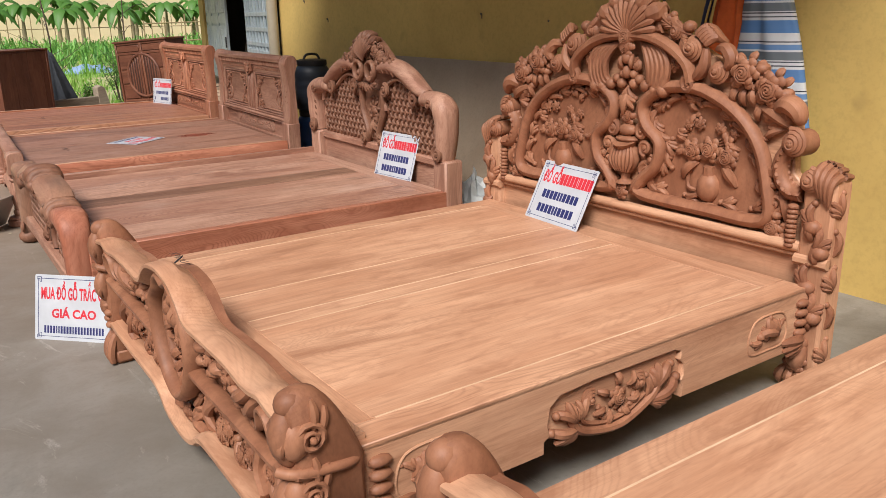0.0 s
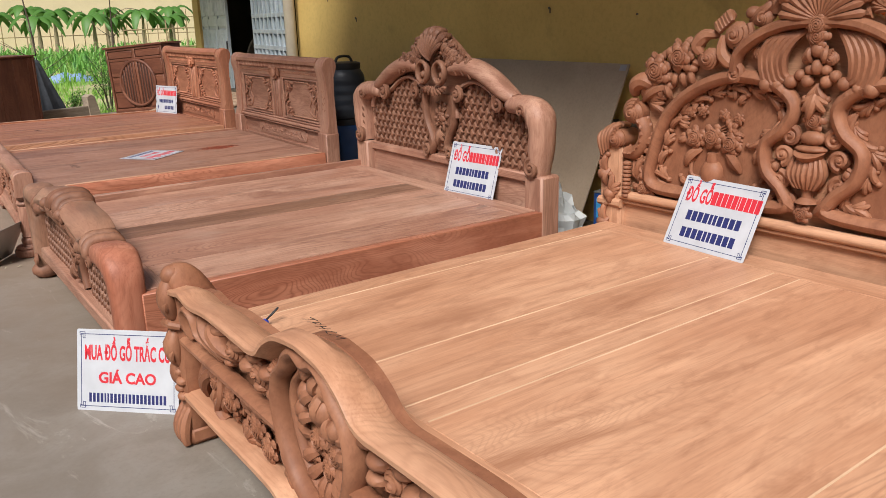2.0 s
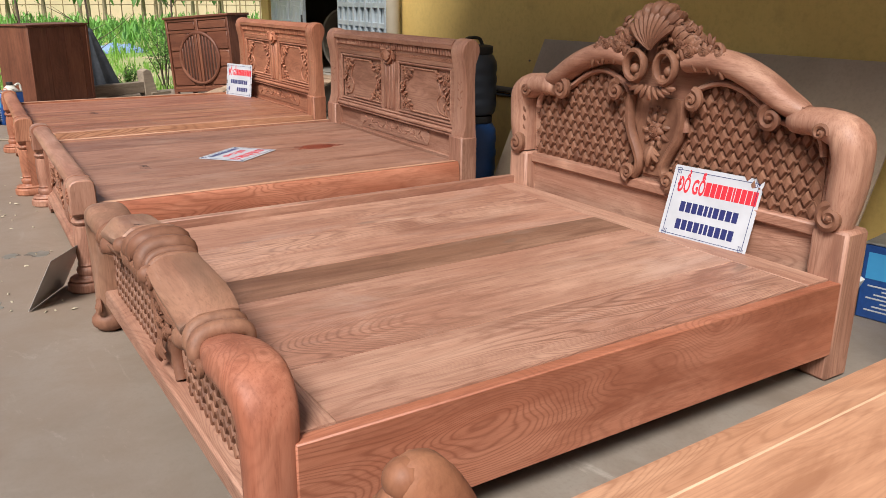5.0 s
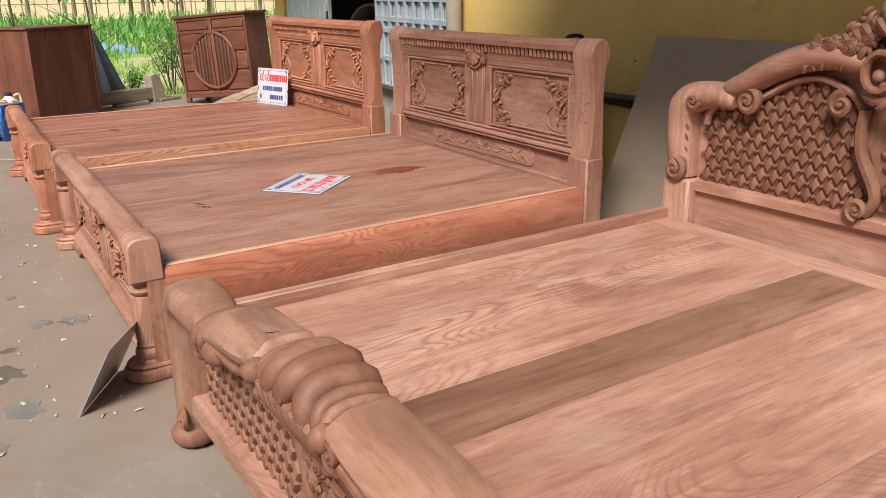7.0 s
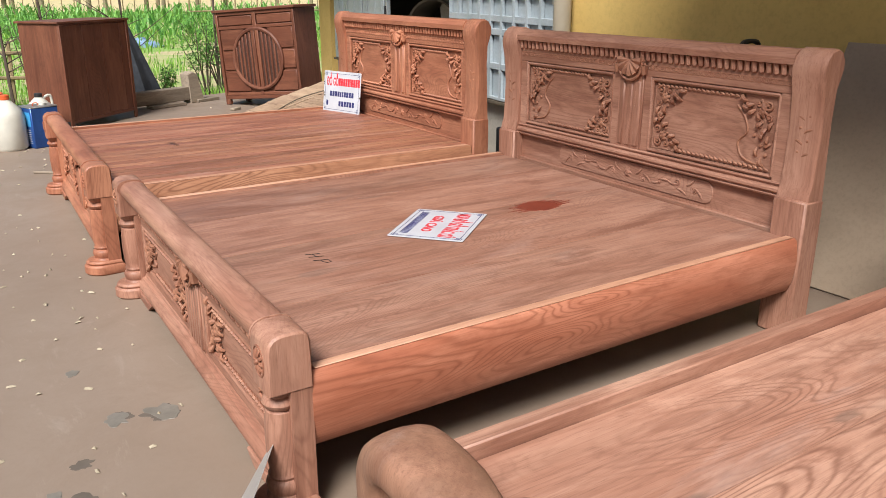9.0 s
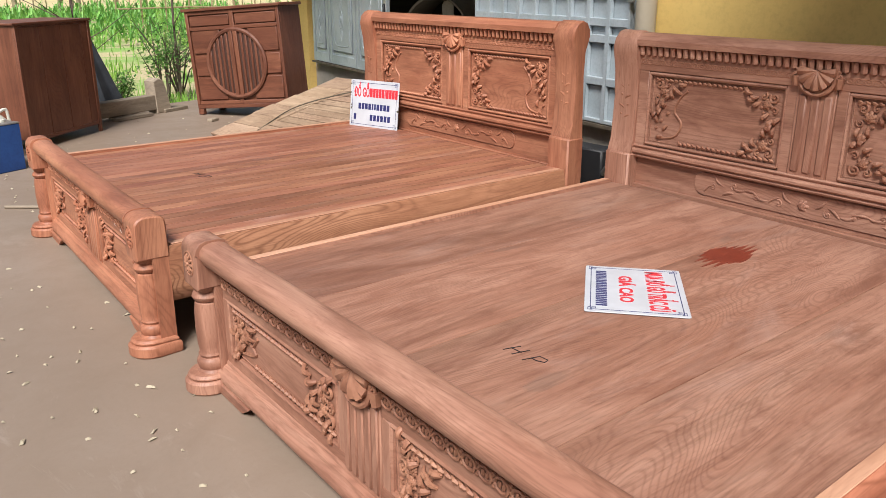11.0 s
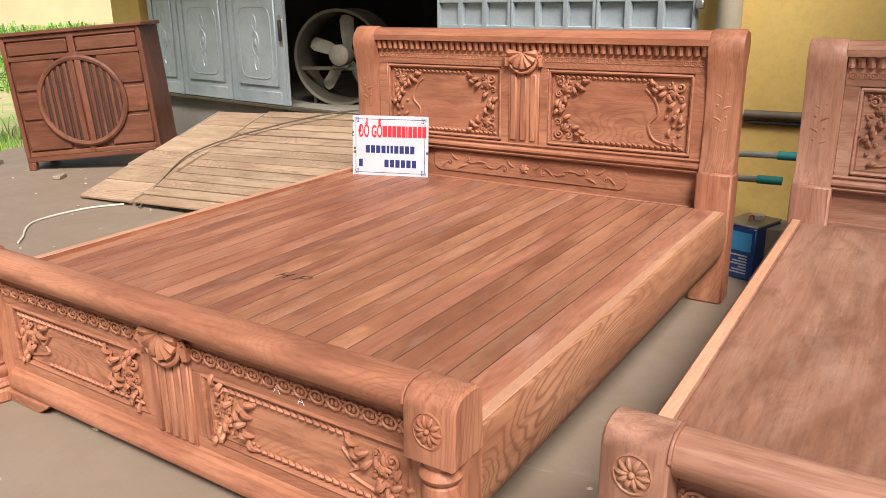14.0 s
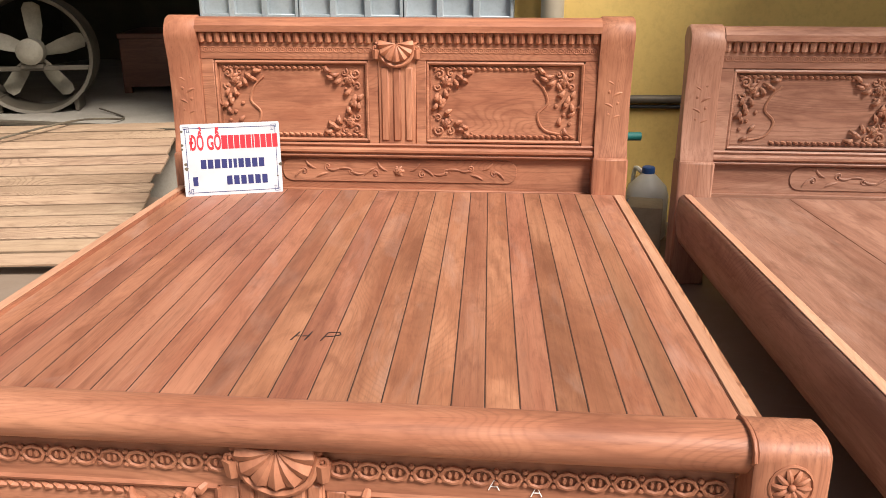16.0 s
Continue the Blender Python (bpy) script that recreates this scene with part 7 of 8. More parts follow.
def wall_pipe(z, y0, y1, r, mat, label, x=WX - 0.03):
    p = thing("wall_pipe", pose(0, 0, 0), label, "pipe")
    part("pipe", Solid().tube([(x, y0, z), (x, (y0 + y1) / 2, z - 0.004), (x, y1, z)], r, 10, 1.0, (0, 0, 1)), mat, p)
    for s in (0.15, 0.5, 0.85):
        y = y0 + (y1 - y0) * s
        part("clip", Solid().box((x - r - 0.004, y - 0.01, z - r - 0.004), (WX + 0.002, y + 0.01, z + r + 0.004), 0.002), DARK_PIPE, p)


wall_pipe(0.68, 4.1, 9.0, 0.022, DARK_PIPE, "dull rusty pipe along the yellow wall")
wall_pipe(0.64, 4.1, 9.0, 0.01, BLACK, "thin black hose along the yellow wall", WX - 0.02)


def downpipe():
    d = thing("downpipe", pose(4.80, 9.10, 0.0), "grey plastic downpipe beside the steel doors", "pipe")
    part("pipe", Solid().lathe([(0.058, 0.0), (0.058, 3.3)], (0, 0, 0), 20), PVC, d)
    for z in (0.9, 2.2):
        part("collar", Solid().lathe([(0.06, z - 0.05), (0.066, z - 0.045), (0.066, z + 0.045), (0.06, z + 0.05)], (0, 0, 0), 20), PVC, d)


downpipe()


def plastic_drum(x, y, z, r, hgt, mat, label, name="drum"):
    d = thing(name, pose(x, y, z), label, "drum")
    prof = [(r * 0.9, 0.0), (r, 0.02)]
    for i in range(4):
        zz = hgt * (0.18 + 0.2 * i)
        prof += [(r, zz - 0.03), (r * 1.03, zz - 0.012), (r * 1.03, zz + 0.012), (r, zz + 0.03)]
    prof += [(r, hgt - 0.05), (r * 0.86, hgt - 0.01), (r * 0.8, hgt)]
    part("body", Solid().lathe(prof, (0, 0, 0), 24), mat, d)
    part("lid", Solid().lathe([(r * 0.8, hgt), (r * 0.84, hgt + 0.008), (r * 0.84, hgt + 0.05), (r * 0.7, hgt + 0.058), (r * 0.3, hgt + 0.058)], (0, 0, 0), 24), BLACK, d)
    part("handle", Solid().tube(curve([(-r * 0.5, 0, hgt + 0.05), (-r * 0.3, 0, hgt + 0.1), (r * 0.3, 0, hgt + 0.1), (r * 0.5, 0, hgt + 0.05)], 4), 0.012, 6, 1.0, (0, 1, 0)), BLACK, d)


plastic_drum(4.42, 7.42, 0.0, 0.17, 0.50, DRUM_BLUE, "blue plastic drum standing between two headboards")
plastic_drum(4.42, 7.42, 0.56, 0.165, 0.40, DRUM_DARK, "dark plastic drum standing on a blue drum")


def paint_tin(x, y, turn, w, dep, hgt, label):
    t = thing("paint_tin", pose(x, y, 0, 0, 0, turn), label, "tin")
    part("body", Solid().box((-w / 2, -dep / 2, 0.0), (w / 2, dep / 2, hgt), 0.006), BLUE_TIN, t)
    part("rim", Solid().box((-w / 2 - 0.002, -dep / 2 - 0.002, hgt), (w / 2 + 0.002, dep / 2 + 0.002, hgt + 0.01), 0.003), STEEL, t)
    part("cap", Solid().lathe([(0.03, hgt + 0.01), (0.03, hgt + 0.025), (0.022, hgt + 0.028)], (w * 0.2, 0, 0), 14), JUG, t)
    part("print_band", Solid().box((-w / 2 - 0.0012, -dep / 2 + 0.02, hgt * 0.55), (-w / 2 + 0.001, dep / 2 - 0.02, hgt * 0.9), 0), SKY_BLUE, t, "", 0)
    for i in range(7):
        part("text_bar", Solid().box((-w / 2 - 0.0022, -dep / 2 + 0.035, hgt * (0.12 + 0.055 * i)), (-w / 2 + 0.001, dep / 2 - 0.035 - 0.03 * (i % 3), hgt * (0.12 + 0.055 * i) + 0.006), 0), SIGN_WHITE, t, "", 0)
    part("handle", Solid().tube(curve([(-w * 0.15, 0, hgt + 0.01), (-w * 0.12, 0, hgt + 0.03), (w * 0.02, 0, hgt + 0.03), (w * 0.05, 0, hgt + 0.01)], 3), 0.004, 6, 1.0, (0, 1, 0)), RED_PLASTIC, t)


paint_tin(4.56, 4.50, 8, 0.20, 0.24, 0.33, "blue printed paint tin standing against the yellow wall")
paint_tin(4.40, 8.84, -20, 0.22, 0.17, 0.25, "blue printed tin standing behind the gap between beds")
paint_tin(2.16, 12.70, 20, 0.24, 0.22, 0.335, "dark blue printed tin near the porch edge")


def carton():
    c = thing("carton", pose(4.42, 8.66, 0, 0, 0, -14), "pale cardboard carton behind the gap between beds", "box")
    part("body", Solid().box((-0.1, -0.09, 0), (0.1, 0.09, 0.24), 0.003), CARDBOARD, c)
    part("flap", Solid().slab([(-0.09, 0.24), (0.09, 0.24), (0.08, 0.30), (-0.07, 0.31)], 0.085, 0.089, 0.001), CARDBOARD, c)


carton()


def jug(x, y, turn, k, label, mat, capmat):
    j = thing("jug", pose(x, y, 0, 0, 0, turn), label, "jug")
    part("body", Solid().lathe([(0.10 * k, 0.0), (0.115 * k, 0.02 * k), (0.115 * k, 0.24 * k), (0.10 * k, 0.29 * k), (0.05 * k, 0.34 * k), (0.03 * k, 0.36 * k)], (0, 0, 0), 18), mat, j)
    part("cap", Solid().lathe([(0.034 * k, 0.36 * k), (0.034 * k, 0.39 * k), (0.028 * k, 0.395 * k)], (0, 0, 0), 14), capmat, j)
    part("handle", Solid().tube(curve([(0.03 * k, 0, 0.34 * k), (0.10 * k, 0, 0.37 * k), (0.115 * k, 0, 0.27 * k)], 4), 0.012 * k, 7, 1.0, (0, 1, 0)), mat, j)


jug(4.62, 8.60, 30, 0.95, "cloudy plastic jug among tins behind the beds", JUG, DRUM_BLUE)
jug(1.92, 12.66, 70, 1.15, "cloudy plastic jug near the porch edge", JUG, RED_PLASTIC)
jug(2.25, 13.15, 10, 1.0, "cloudy grey jug standing near the porch edge", JUG, BLACK)


def red_basin():
    b = thing("basin", pose(1.75, 13.15, 0), "orange plastic basin near the porch edge", "basin")
    part("bowl", Solid().lathe([(0.15, 0.0), (0.16, 0.01), (0.21, 0.40), (0.225, 0.41), (0.22, 0.42), (0.20, 0.40), (0.15, 0.03)], (0, 0, 0), 24), RED_PLASTIC, b)


red_basin()


def handcart():
    """Only its grips and shafts show between the headboards."""
    c = thing("handcart", pose(4.45, 8.78, 0, 0, 0, 0), "hand cart with teal rubber grips parked behind the beds", "cart")
    for z, dy in ((0.53, 0.02), (0.41, 0.10)):
        part("shaft", Solid().tube([(0.30, dy + 0.5, z - 0.35), (0.12, dy + 0.16, z), (0.10, dy - 0.02, z + 0.01)], 0.016, 8), STEEL, c)
        part("grip", Solid().tube([(0.10, dy - 0.02, z + 0.01), (0.095, dy - 0.13, z + 0.012)], 0.021, 10), GREEN_GRIP, c)
    part("tray", Solid().box((0.2, 0.45, 0.1), (0.36, 0.8, 0.35), 0.01), BLACK, c)
    part("wheel", Solid().lathe([(0.02, -0.03), (0.11, -0.03), (0.125, 0.0), (0.11, 0.03), (0.02, 0.03)], (0.28, 0.62, 0.125), 20, "x"), BLACK, c)


handcart()


def hanging_bag(x, y, z, w0, w1, drift, hgt, mat, label, seed):
    """A limp woven sack, gathered at the top and hanging in folds."""
    b = thing("hanging_bag", pose(x, y, z), label, "bag")
    verts, faces, n, m = [], [], 44, 26
    for i in range(m + 1):
        t = i / m
        wide = w0 + (w1 - w0) * t ** 0.8
        for j in range(n):
            a = 2 * math.pi * j / n
            fold = 1 + (0.20 - 0.10 * t) * math.sin(6 * a + seed + 1.5 * t) + 0.09 * math.sin(11 * a - 3 * t + 2 * seed)
            crease = 0.012 * noise.noise((3 * math.cos(a) + seed, 3 * math.sin(a), 5 * t))
            verts.append(((0.05 + 0.035 * t) * math.cos(a) * fold + crease, wide / 2 * math.sin(a) * (1 + 0.06 * math.sin(5 * t + seed)) * (0.93 + 0.07 * fold) + drift * t, -hgt * t + 0.012 * math.sin(4 * a + seed)))
    for i in range(m):
        for j in range(n):
            faces.append((i * n + j, i * n + (j + 1) % n, (i + 1) * n + (j + 1) % n, (i + 1) * n + j))
    faces += [tuple(range(n)), tuple(m * n + j for j in range(n))]
    part("sack", Solid().put(verts, faces), mat, b, "", 60)
    part("strap", Solid().tube(curve([(0.0, -0.03, -0.01), (0.04, 0.0, 0.12), (0.06, 0.0, 0.2)], 4), 0.012, 6), mat, b)
    part("hook", Solid().tube([(WX - x, 0, 0.20), (0.05, 0, 0.20), (0.04, 0, 0.23)], 0.006, 6), STEEL, b)
    return b


orange_bag = hanging_bag(4.79, 3.15, 1.72, 0.14, 0.30, 0.04, 0.72, ORANGE_CLOTH, "orange cloth bag with yellow cords hanging on the wall", 2)
for k in range(2):
    part("cord", Solid().tube(curve([(-0.06, 0.03, -0.05), (-0.085, 0.07 + 0.03 * k, -0.3), (-0.10, 0.10 + 0.05 * k, -0.6)], 5), 0.006, 6), plain("yellow_cord", (0.6, 0.42, 0.12), 0.8), orange_bag)
part("lining", Solid().tube(curve([(-0.03, 0.06, -0.05), (-0.05, 0.12, -0.25), (-0.05, 0.17, -0.5)], 5), 0.02, 8), plain("navy_cloth", (0.02, 0.025, 0.07), 0.8), orange_bag)
hanging_bag(4.77, 2.97, 1.74, 0.12, 0.50, -0.09, 1.0, STRIPES, "blue and white striped woven bag hanging on the wall", 5)


def crumpled_sack():
    """A limp pale plastic sack pushed against the board."""
    verts, faces, n, m = [], [], 20, 12
    for i in range(m + 1):
        a = math.pi * (0.02 + 0.96 * i / m)
        for j in range(n):
            b = 2 * math.pi * j / n
            r = 1 + 0.45 * noise.noise((2.2 * math.cos(b), 2.2 * math.sin(b), 2.4 * math.cos(a))) + 0.25 * noise.noise((6 * math.cos(b), 6 * math.sin(b), 6 * math.cos(a)))
            verts.append((0.10 * r * math.sin(a) * math.cos(b), 0.15 * r * math.sin(a) * math.sin(b), max(0.17 + 0.18 * r * math.cos(a), 0.002)))
    for i in range(m):
        for j in range(n):
            faces.append((i * n + j, i * n + (j + 1) % n, (i + 1) * n + (j + 1) % n, (i + 1) * n + j))
    faces += [tuple(range(n)), tuple(m * n + j for j in range(n))]
    tagged(part("plastic_sack", Solid().put(verts, faces), plain("pale_plastic_sack", (0.52, 0.54, 0.54), 0.4), None, "", 25), "crumpled pale grey plastic sack on the floor", "sack").matrix_basis = pose(4.2, 4.66, 0)


crumpled_sack()


def wall_marks():
    """Nail heads and dabs left on the limewash."""
    rng = random.Random(11)
    for i in range(26):
        y, z = rng.uniform(-0.5, 8.8), rng.uniform(0.9, 1.9)
        n = thing("nail", pose(WX - 0.001, y, z), "small rusty nail driven in the yellow wall", "nail", "nails in the yellow wall")
        r = rng.uniform(0.006, 0.011)
        part("head", Solid().lathe([(r, -0.012), (r, -0.008), (r * 0.4, -0.006), (r * 0.4, 0.01)], (0, 0, 0), 8, "x"), DARK_PIPE, n)
        if i % 2:
            part("rust_run", Solid().box((-0.0025, -r * 0.5, -rng.uniform(0.02, 0.05)), (0.0015, r * 0.5, 0.0), 0), DARK_PIPE, n)


wall_marks()



# ---- steel doors and the dark store room ----
def door_pose(s, out, z):
    a = math.degrees(math.atan2(DD.y, DD.x))
    p = along(s, out)
    return pose(p[0], p[1], z, 0, 0, a)


def panelled_leaf(s0, s1, out, label, handle):
    """A pressed steel leaf with one long raised panel below and one above. Local x runs along the wall, -y... faces the porch."""
    d = thing("door_leaf", door_pose(s0, out, 0.45), label, "door", "steel door leaves")
    w, hgt = s1 - s0 - 0.008, 1.98
    part("sheet", Solid().box((0, -0.012, 0), (w, 0.012, hgt), 0.002), BLUE_STEEL, d)
    f = Solid()
    for x0, x1, z0, z1 in ((0, 0.07, 0, hgt), (w - 0.07, w, 0, hgt), (0.07, w - 0.07, 0, 0.10), (0.07, w - 0.07, 0.86, 0.97), (0.07, w - 0.07, hgt - 0.1, hgt)):
        f.box((x0, 0.012, z0), (x1, 0.026, z1), 0.003)
    part("stile", f, BLUE_STEEL, d)
    for z0, z1 in ((0.14, 0.82), (1.01, hgt - 0.14)):
        part("raised_panel", Solid().box((0.10, 0.012, z0), (w - 0.10, 0.03, z1), 0.012), BLUE_STEEL, d)
        r = Solid()
        cx, cz = w / 2, (z0 + z1) / 2
        a, b = w / 2 - 0.15, (z1 - z0) / 2 - 0.06
        r.tube([(cx + a * math.copysign(abs(math.cos(t)) ** 0.35, math.cos(t)), 0.03, cz + b * math.copysign(abs(math.sin(t)) ** 0.35, math.sin(t))) for t in [2 * math.pi * i / 24 for i in range(24)]], 0.006, 5, 1.0, (0, 1, 0), True)
        r.tube([(cx + 0.045 * math.cos(t), 0.03, cz + 0.09 * math.sin(t)) for t in [2 * math.pi * i / 16 for i in range(16)]], 0.007, 5, 1.0, (0, 1, 0), True)
        r.ball((cx, 0.03, cz), (0.02, 0.012, 0.035), 8, 5)
        for k in (-1, 1):
            r.tube(curve([(cx, 0.03, cz + k * 0.09), (cx + 0.03, 0.03, cz + k * 0.15), (cx, 0.03, cz + k * 0.22), (cx - 0.03, 0.03, cz + k * 0.15), (cx, 0.03, cz + k * 0.09)], 3), 0.005, 5, 1.0, (0, 1, 0))
        part("pressed_ornament", r, BLUE_STEEL, d)
    if handle:
        part("handle", Solid().box((0.012, 0.026, 0.50), (0.04, 0.05, 0.66), 0.006), BLACK, d)
        part("lock_plate", Solid().box((0.008, 0.024, 0.46), (0.052, 0.03, 0.70), 0.002), STEEL, d)


def barred_leaf(s0, s1, out, label):
    """A steel leaf of small recessed squares below and bars above."""
    d = thing("door_leaf", door_pose(s0, out, 0.45), label, "door", "steel door leaves")
    w, hgt = s1 - s0 - 0.006, 1.98
    part("sheet", Solid().box((0, -0.014, 0), (w, 0.0, hgt), 0.002), BLUE_STEEL, d)
    rows = [0.0, 0.26, 0.52, 0.62, 0.80, 0.98, 1.3, 1.62, hgt]
    for z in rows:
        part("rail", Solid().box((0, 0.0, max(z - 0.025, 0)), (w, 0.03, min(z + 0.025, hgt)), 0.004), BLUE_STEEL, d)
    for i in range(4):
        x = w * i / 3
        part("stile", Solid().box((max(x - 0.018, 0), 0.002, 0.0), (min(x + 0.018, w), 0.034, hgt), 0.004), BLUE_STEEL, d)
    return d


panelled_leaf(3.52, 4.25, 0.03, "grey-blue pressed steel door leaf, standing closed", True)
panelled_leaf(4.26, 5.0, 0.03, "grey-blue pressed steel door leaf, standing closed", False)
panelled_leaf(5.01, 5.5, 0.03, "grey-blue pressed steel door leaf, standing closed", False)
for i in range(3):
    last = barred_leaf(0.17 + 0.585 * i, 0.17 + 0.585 * (i + 1), 0.03, "grey steel door leaf with small recessed squares")
f = Solid()
p0, p1 = along(0.13, 0.0), along(5.52, 0.0)
setting("door_track", strip(0.13, 5.5, -0.02, 0.055, 0.425, 0.445), DARK_PIPE, "rusty track under the steel doors", "track")


def hasp():
    h = thing("padlock", door_pose(0.14, -0.02, 1.22), "small steel padlock hanging on the door edge", "padlock")
    part("body", Solid().box((-0.02, -0.012, -0.03), (0.02, 0.012, 0.01), 0.004), STEEL, h)
    part("shackle", Solid().tube(curve([(-0.013, 0, 0.01), (-0.013, 0, 0.03), (0.0, 0, 0.042), (0.013, 0, 0.03), (0.013, 0, 0.01)], 3), 0.004, 6, 1.0, (0, 1, 0)), STEEL, h)


hasp()


def drum_fan():
    """An exhaust fan: a short wide drum, six blades and a motor on a cross bar."""
    turn = math.degrees(math.atan2(8.6 - 12.42, 0.56 - 6.2))
    f = thing("exhaust_fan", pose(6.15, 12.42, 0.80, 0, 0, turn - 18), "dusty grey drum exhaust fan with pale blades, standing idle", "fan")
    R = 0.365
    part("drum", Solid().lathe([(R, 0.14), (R + 0.022, 0.15), (R + 0.022, 0.13), (R + 0.008, 0.12), (R + 0.008, -0.22), (R + 0.022, -0.24), (R, -0.25), (R - 0.006, -0.22), (R - 0.006, 0.12), (R, 0.14)], (0, 0, 0), 36, "x", False), FAN_GREY_DIMMED, f)
    pale = paint("dusty_pale_metal", (0.36, 0.33, 0.26), (0.25, 0.225, 0.175), 7.0, 0.6, 0.1, 0.1)
    for i in range(5):
        a = 2 * math.pi * i / 5 + 0.3
        c, s = math.cos(a), math.sin(a)
        pts = [(0.05, -0.035), (0.18, -0.062), (0.31, -0.06), (0.335, -0.02), (0.33, 0.03), (0.29, 0.05), (0.16, 0.04), (0.05, 0.02)]
        b = Solid(lambda p, c=c, s=s: (p[2] + 0.35 * p[1] - 0.06, p[0] * c - p[1] * s, p[0] * s + p[1] * c))
        part("blade", b.slab(pts, -0.004, 0.004, 0.002), pale, f)
    part("hub", Solid().lathe([(0.06, -0.09), (0.065, -0.08), (0.065, -0.02), (0.05, 0.0)], (0, 0, 0), 18, "x"), FAN_GREY_DIMMED, f)
    part("motor", Solid().lathe([(0.05, 0.0), (0.085, 0.01), (0.085, 0.14), (0.06, 0.16), (0.03, 0.165)], (0, 0, 0.02), 20, "x"), pale, f)
    for z in (-0.09,):
        part("motor_bar", Solid().box((0.06, -R, z - 0.015), (0.10, R, z + 0.015), 0.003), FAN_GREY_DIMMED, f)
    part("motor_bracket", Solid().box((0.03, -0.07, -0.09), (0.12, 0.07, -0.06), 0.004), FAN_GREY_DIMMED, f)
    for sgn in (-1, 1):
        part("foot_bracket", Solid().box((-0.2, sgn * 0.24 - 0.015, -0.378), (0.1, sgn * 0.24 + 0.015, -0.27), 0.004), FAN_GREY_DIMMED, f)


drum_fan()


def stool_far():
    t = thing("low_table", pose(7.6, 11.9, 0.42, 0, 0, 10), "dark reddish wooden table deep in the store room", "table")
    part("top", Solid().box((-0.5, -0.4, 0.42), (0.5, 0.4, 0.46), 0.006), WOOD_DARK["x"], t)
    for sx in (-1, 1):
        for sy in (-1, 1):
            part("leg", Solid().box((sx * 0.46 - 0.03, sy * 0.36 - 0.03, 0), (sx * 0.46 + 0.03, sy * 0.36 + 0.03, 0.42), 0.004), WOOD_DARK["z"], t)
    part("front_panel", Solid().box((-0.5, -0.38, 0.05), (-0.47, 0.38, 0.42), 0.003), WOOD_DARK["y"], t)


stool_far()


def slat_ramp():
    """Boards nailed across runners, sloping from the porch up to the store room floor."""
    a, b = Vector((4.02, 13.12, 0.03)), Vector((3.90, 11.10, 0.03))
    c, d = Vector((5.28, 11.35, 0.44)), Vector((5.45, 12.95, 0.42))
    o = (a + b) / 2
    x = ((c + d) / 2 - o).normalized()
    y = (a - b).normalized()
    y = (y - x * y.dot(x)).normalized()
    z = x.cross(y)
    m = Matrix.Translation(o) @ Matrix((x, y, z)).transposed().to_4x4()
    r = thing("ramp", m, "weathered board ramp with gaps, sloping up to the store room", "ramp")
    L = ((c + d) / 2 - o).length
    random.seed(6)
    # wide boards along one edge, narrow slats across the rest
    x0 = 0.0
    for i in range(6):
        w = L / 6 * random.uniform(0.9, 1.05)
        part("board", Solid().box((x0 + 0.003, 0.42 + 0.03 * random.random(), 0.0), (min(x0 + w, L + 0.05) - 0.003, 0.99 - 0.12 * random.random(), 0.016 + 0.004 * random.random()), 0.002), RAMP_BOARD, r, "", 0)
        x0 += w
    n = 14
    for i in range(n):
        x0, w = i * L / n, L / n
        part("slat", Solid().box((x0 + 0.006, -1.0 + 0.05 * random.random(), 0.002 * random.random()), (x0 + w - 0.005 * random.random() - 0.004, 0.40 + 0.04 * random.random(), 0.014 + 0.006 * random.random()), 0.002), RAMP_BOARD, r, "", 0)
    for yy in (-0.9, -0.2, 0.43, 0.9):
        part("runner", Solid().box((0.02, yy, -0.03), (L, yy + 0.06, -0.0005), 0.003), GREY_WOOD, r, "", 0)


slat_ramp()


def cable(name, pts, r, mat, label):
    tagged(part(name, Solid().tube(curve(pts, 6), r, 6), mat), label, "cable")


cable("power_cable", [(3.92, 12.44, 0.012), (4.2, 12.55, 0.11), (4.6, 12.62, 0.245), (5.0, 12.3, 0.375), (5.35, 11.85, 0.475), (5.75, 11.7, 0.43), (6.1, 12.0, 0.44)], 0.006, DARK_PIPE, "thin black power cable running over the ramp")
cable("white_cord", [(3.95, 12.62, 0.008), (3.75, 12.75, 0.008), (3.4, 12.75, 0.008), (3.16, 12.5, 0.008), (3.08, 12.42, 0.01)], 0.006, JUG, "white cord with a plug lying on the porch floor")


def timber(x, y, turn, l, w, hgt, label, z=0.0, mat=None):
    t = thing("timber", pose(x, y, z, 0, 0, turn), label, "timber")
    part("bar", Solid().box((-l / 2, -w / 2, 0), (l / 2, w / 2, hgt), 0.006), mat or GREY_WOOD, t)
    return t


timber(5.62, 13.35, 79, 0.8, 0.09, 0.06, "short reddish offcut lying below the doors", 0.0, WOOD_DARK["x"])
timber(5.5, 13.3, 70, 0.6, 0.08, 0.05, "short grey offcut lying below the doors", 0.0)
timber(5.56, 13.33, 76, 0.5, 0.08, 0.05, "short reddish offcut on other offcuts", 0.062, WOOD_DARK["x"])
timber(2.02, 11.45, -40, 0.3, 0.03, 0.02, "thin wooden stick lying on the porch floor")
timber(4.3, 13.75, 30, 0.12, 0.06, 0.03, "small wooden offcut on the porch floor")
timber(3.75, 14.42, 18, 0.45, 0.12, 0.035, "flat wooden offcut on the porch edge")


